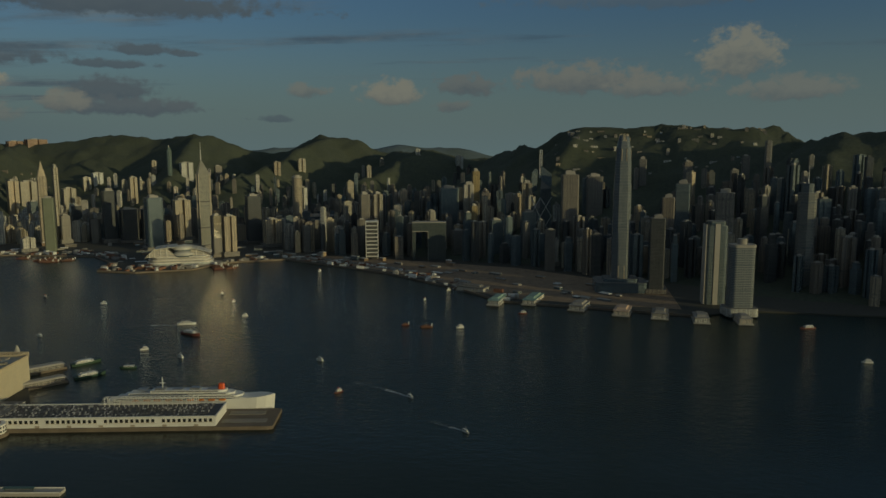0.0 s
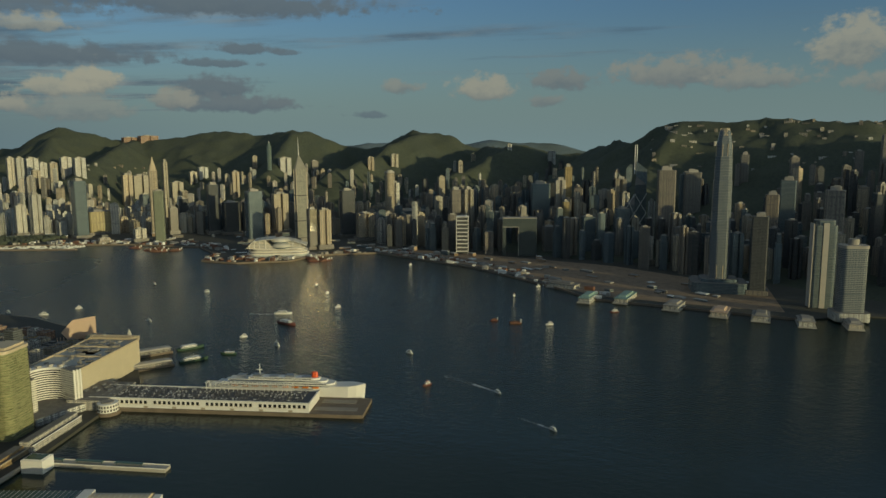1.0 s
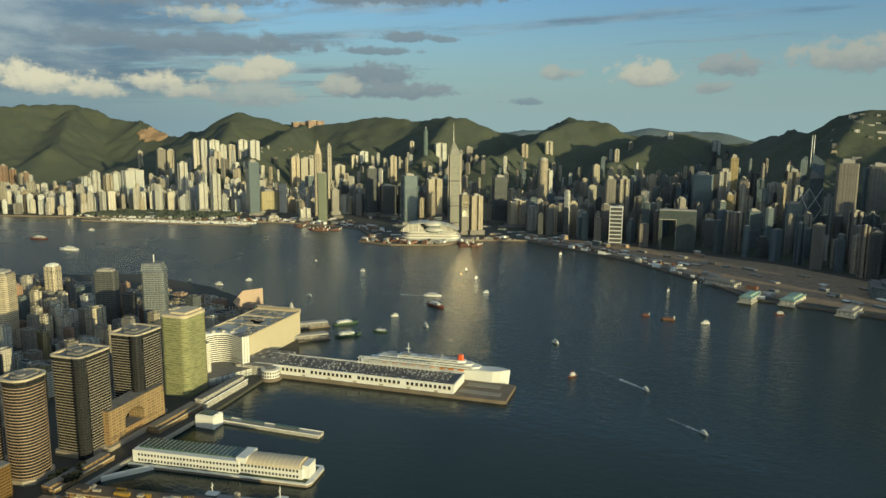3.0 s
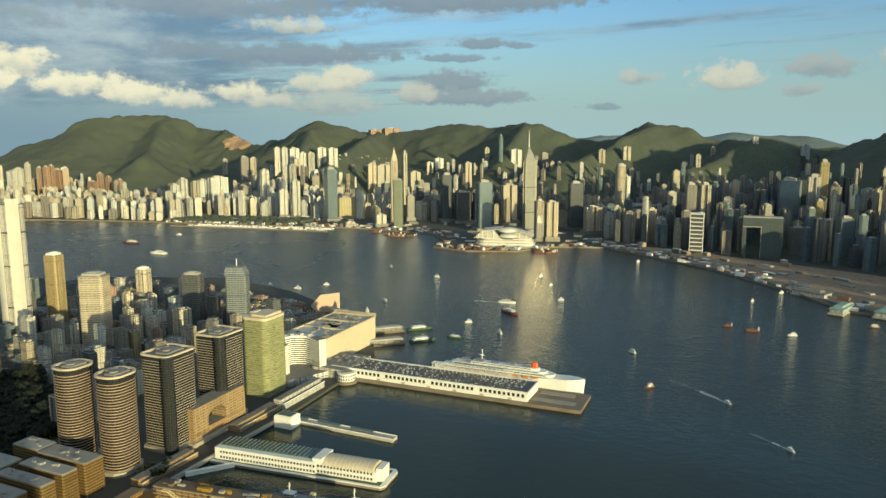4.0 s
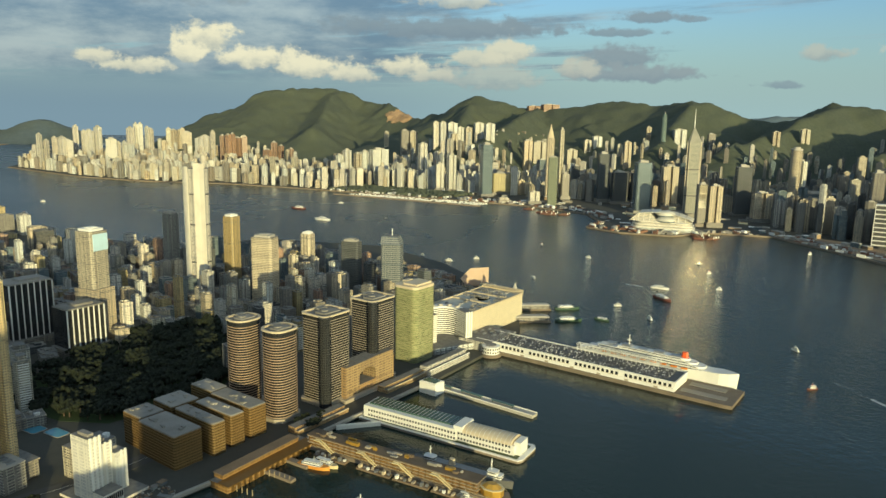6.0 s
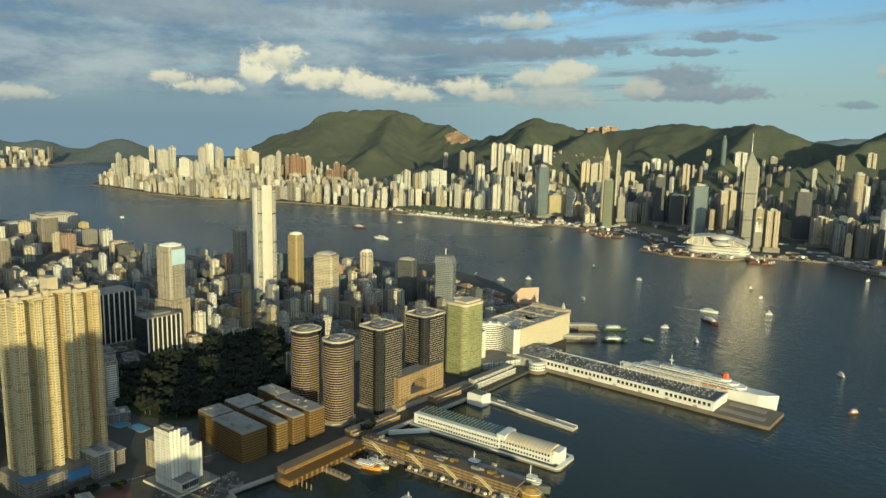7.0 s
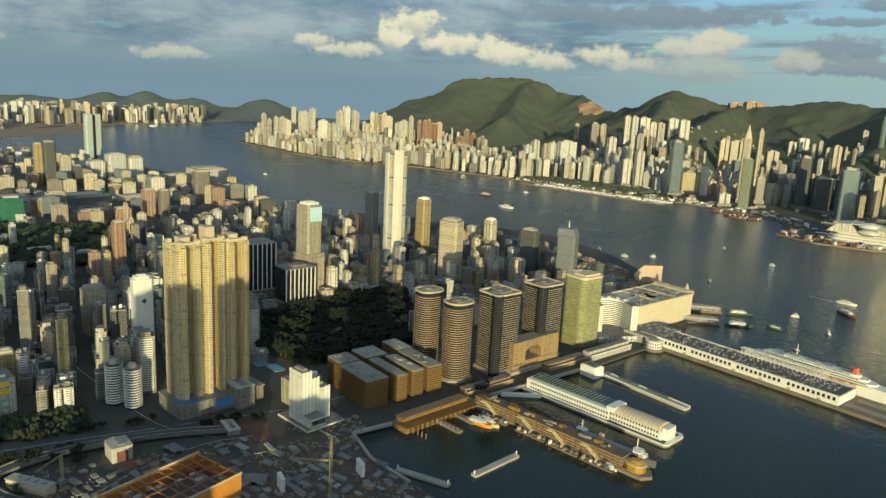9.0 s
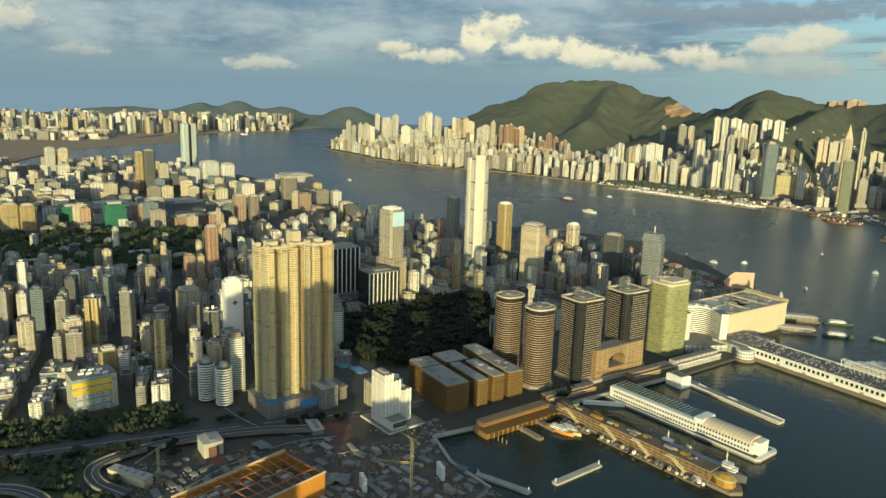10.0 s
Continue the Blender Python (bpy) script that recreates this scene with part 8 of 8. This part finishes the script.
# bare works ground, red cutting and the planted strip beside the ramps
bm = bmesh.new()
prism(bm, [(352, -30), (344, -70), (338, -118), (296, -122), (262, -130), (222, -124), (180, -70), (190, 20), (262, 40), (318, 20)], 1.9, 2.08)
tagged(part("works_ground", bm, WORKS), "churned brown ground of the works", "ground", kind="structure")
for nm, pts in (("red_cutting", [(360, -40), (376, -38), (378, -84), (346, -80), (344, -62)]), ("red_cutting", [(330, 6), (350, 2), (346, -22), (326, -16)])):
    bm = bmesh.new()
    prism(bm, pts, 1.9, 2.11)
    tagged(part(nm, bm, RED_EARTH), "red-brown excavated earth by the road", "ground", kind="structure")
for k, (x, y, w, d) in enumerate(((352, -26, 11, 7), (302, -58, 14, 9), (312, -50, 8, 12))):
    t = thing("canvas_shelter", "sagging pale canvas shelter over site materials", "shelter", pose(x, y, 2.1, 0, 0, 27 + 40 * (k % 3)), "canvas shelters")
    bm = bmesh.new()
    rows = [[bm.verts.new((-w / 2 + w * i / 4, -d / 2 + d * j / 4, 1.6 + (1.2 if i in (1, 3) and 0 < j < 4 else .3 if i == 2 else 0) + .25 * math.sin(i * 3 + j * 5 + k))) for j in range(5)] for i in range(5)]
    for a, b in zip(rows, rows[1:]):
        for j in range(4):
            bm.faces.new((a[j], a[j + 1], b[j + 1], b[j]))
    ob = part("canvas", bm, shed_mats[4], t)
    ob.modifiers.new("thick", "SOLIDIFY").thickness = .15
    for sx in (-1, 1):
        for sy in (-1, 1):
            bm = bmesh.new()
            block(bm, sx * w * .46 - .15, sx * w * .46 + .15, sy * d * .46 - .15, sy * d * .46 + .15, 0, 1.7)
            part("post", bm, STEEL, t)
rng = random.Random(51)
spots = []
for k in range(900):
    x, y = rng.uniform(285, 378), rng.uniform(48, 270)
    clear = min(math.hypot(x - a, y - b) for a, b in ((336, 60), (354, 61), (345, 62), (366, 40), (312, 80), (322, 82), (332, 88), (341, 100), (346, 112), (349, 140), (350, 170)))
    if clear > 9 and noise.noise(Vector((x, y, 0)) * .03) > -.15:
        spots.append((x, y, 1.6))
wood("roadside_trees", "dark roadside trees around the ramps", spots, 9, 1.6, 3.2, (0.02, 0.032, 0.014), (0.055, 0.075, 0.028))
bm = bmesh.new()
prism(bm, [(376, 44), (376, 290), (200, 290), (200, 60), (318, 66), (352, 70)], 1.9, 2.06)
tagged(part("roadside_grass", bm, plain("roadside_grass", (0.06, 0.075, 0.035), 0.95, grain=.5)), "dark planted ground beside the ramps", "ground", kind="structure")

for x, y, w, d, h, turn, mat, lab in ((337, 44, 26, 6, 4.5, 45, BAND, "long pale concrete works building with flat roof"), (356, 2, 13, 11, 8, 12, CONCRETE, "grey works block with red end wall"),
                                      (365, -60, 16, 7, 3, 5, ROOFING, "low grey site office by the cutting"), (400, -74, 16, 12, 14, 17, FACADES["grey"], "shaded grey block behind the white stepped building")):
    t = thing("works_building", lab, "building", pose(x, y, 2, 0, 0, turn))
    bm = bmesh.new()
    prism(bm, chamfered(w, d, .4), 0, h)
    part("body", bm, mat, t)
    bm = bmesh.new()
    prism(bm, chamfered(w + .5, d + .5, .4), h, h + .5)
    part("roof", bm, CONCRETE, t)
    if "red" in lab:
        bm = bmesh.new()
        block(bm, -w / 2 - .15, -w / 2 - .01, -3, 3, 0, 6)
        part("red_panel", bm, RED_EARTH, t)
    for k in range(4):
        bm = bmesh.new()
        block(bm, -w * .35 + k * w * .2, -w * .35 + k * w * .2 + 1.4, -d * .2, d * .15, h + .5, h + 1.4)
        part("roof_unit", bm, STEEL, t)

# ---- far eastern city ----
rng = random.Random(41)
for style, count in (("white", 420), ("cream", 380), ("grey", 200)):
    verts, faces = [], []
    for k in range(count):
        band = rng.random()
        if band < .55:
            x, y = rng.uniform(3350, 4150), rng.uniform(-720, 900)
            w, h = rng.uniform(14, 26), rng.uniform(30, 84)
        elif band < .8:
            x, y = rng.uniform(2950, 3400), rng.uniform(140, 900)
            w, h = rng.uniform(12, 40), rng.uniform(8, 34)
        else:
            x, y = rng.uniform(1500, 2000), rng.uniform(-60, 700)
            w, h = rng.uniform(9, 18), rng.uniform(10, 36)
        if not (inside(x, y, EAST) or inside(x, y, KOWLOON)):
            continue
        if x > 3300 and not inside(x - 60, y, EAST):
            h *= .5
        d, a = rng.uniform(9, 16), rng.uniform(0, 3)
        n = len(verts)
        for z in (1.5, 1.5 + h):
            for px, py in rect(-w / 2, w / 2, -d / 2, d / 2):
                verts.append((x + px * math.cos(a) - py * math.sin(a), y + px * math.sin(a) + py * math.cos(a), z))
        faces += [(n + 3, n + 2, n + 1, n), (n + 4, n + 5, n + 6, n + 7)] + [(n + i, n + (i + 1) % 4, n + 4 + (i + 1) % 4, n + 4 + i) for i in range(4)]
    me = bpy.data.meshes.new("far_east_city")
    me.from_pydata(verts, [], faces)
    me.materials.append(FACADES[style])
    tagged(new("far_east_city", me), "pale housing towers of the far eastern city", "buildings", kind="stuff")
t = thing("island_estate", "row of low cream housing slabs at the water", "buildings", pose(1930, 128, 2, 0, 0, 20))
for k in range(7):
    bm = bmesh.new()
    block(bm, -7, 7, -6, 6, 0, 20 + (k * 5) % 9)
    ob = part("housing_slab", bm, FACADES["cream"], t)
    ob.location = ((k % 2) * 20, -54 + k * 17, 0)

# trees by the island shore and quarry scar
bm = bmesh.new()
for k in range(420):
    x = rng.uniform(1210, 1500)
    y = coast_y(x) - rng.uniform(18, 130)
    bmesh.ops.create_icosphere(bm, subdivisions=1, radius=rng.uniform(4, 8), matrix=Matrix.Translation((x, y, 4)) @ Matrix.Diagonal((1, 1, .8, 1)))
for v in bm.verts:
    v.co += Vector((rng.uniform(-1, 1), rng.uniform(-1, 1), rng.uniform(-1, 1))) * 1.2
tagged(part("shore_park_trees", bm, FOREST), "leafy trees of the shore park", "trees", kind="stuff")
# low works and sheds on the reclaimed shore strip
bm = bmesh.new()
for k in range(420):
    x = rng.uniform(60, 1500)
    y = coast_y(x) - rng.uniform(4, 50)
    w, d, h = rng.uniform(3, 14), rng.uniform(2, 7), rng.uniform(1, 5)
    a = rng.uniform(-.6, .2)
    prism(bm, [(x + px * math.cos(a) - py * math.sin(a), y + px * math.sin(a) + py * math.cos(a)) for px, py in rect(-w / 2, w / 2, -d / 2, d / 2)], 1.6, 1.6 + h, index=rng.randint(0, 3))
tagged(part("shore_sheds", bm, [CONCRETE, WHITE, RUST, ROOFING]), "sheds and works along the island shore", "sheds", kind="stuff")
bm = bmesh.new()
for (x0, y0), (x1, y1) in zip(COAST[3:24], COAST[4:25]):
    dx, dy = x1 - x0, y1 - y0
    l = math.hypot(dx, dy)
    nx, ny = -dy / l, dx / l
    prism(bm, [(x0 - nx, y0 - ny), (x1 - nx, y1 - ny), (x1 + nx * .6, y1 + ny * .6), (x0 + nx * .6, y0 + ny * .6)], -1, 2.6)
tagged(part("island_sea_wall", bm, STONE), "pale stone sea wall along the island", "sea wall", kind="structure")
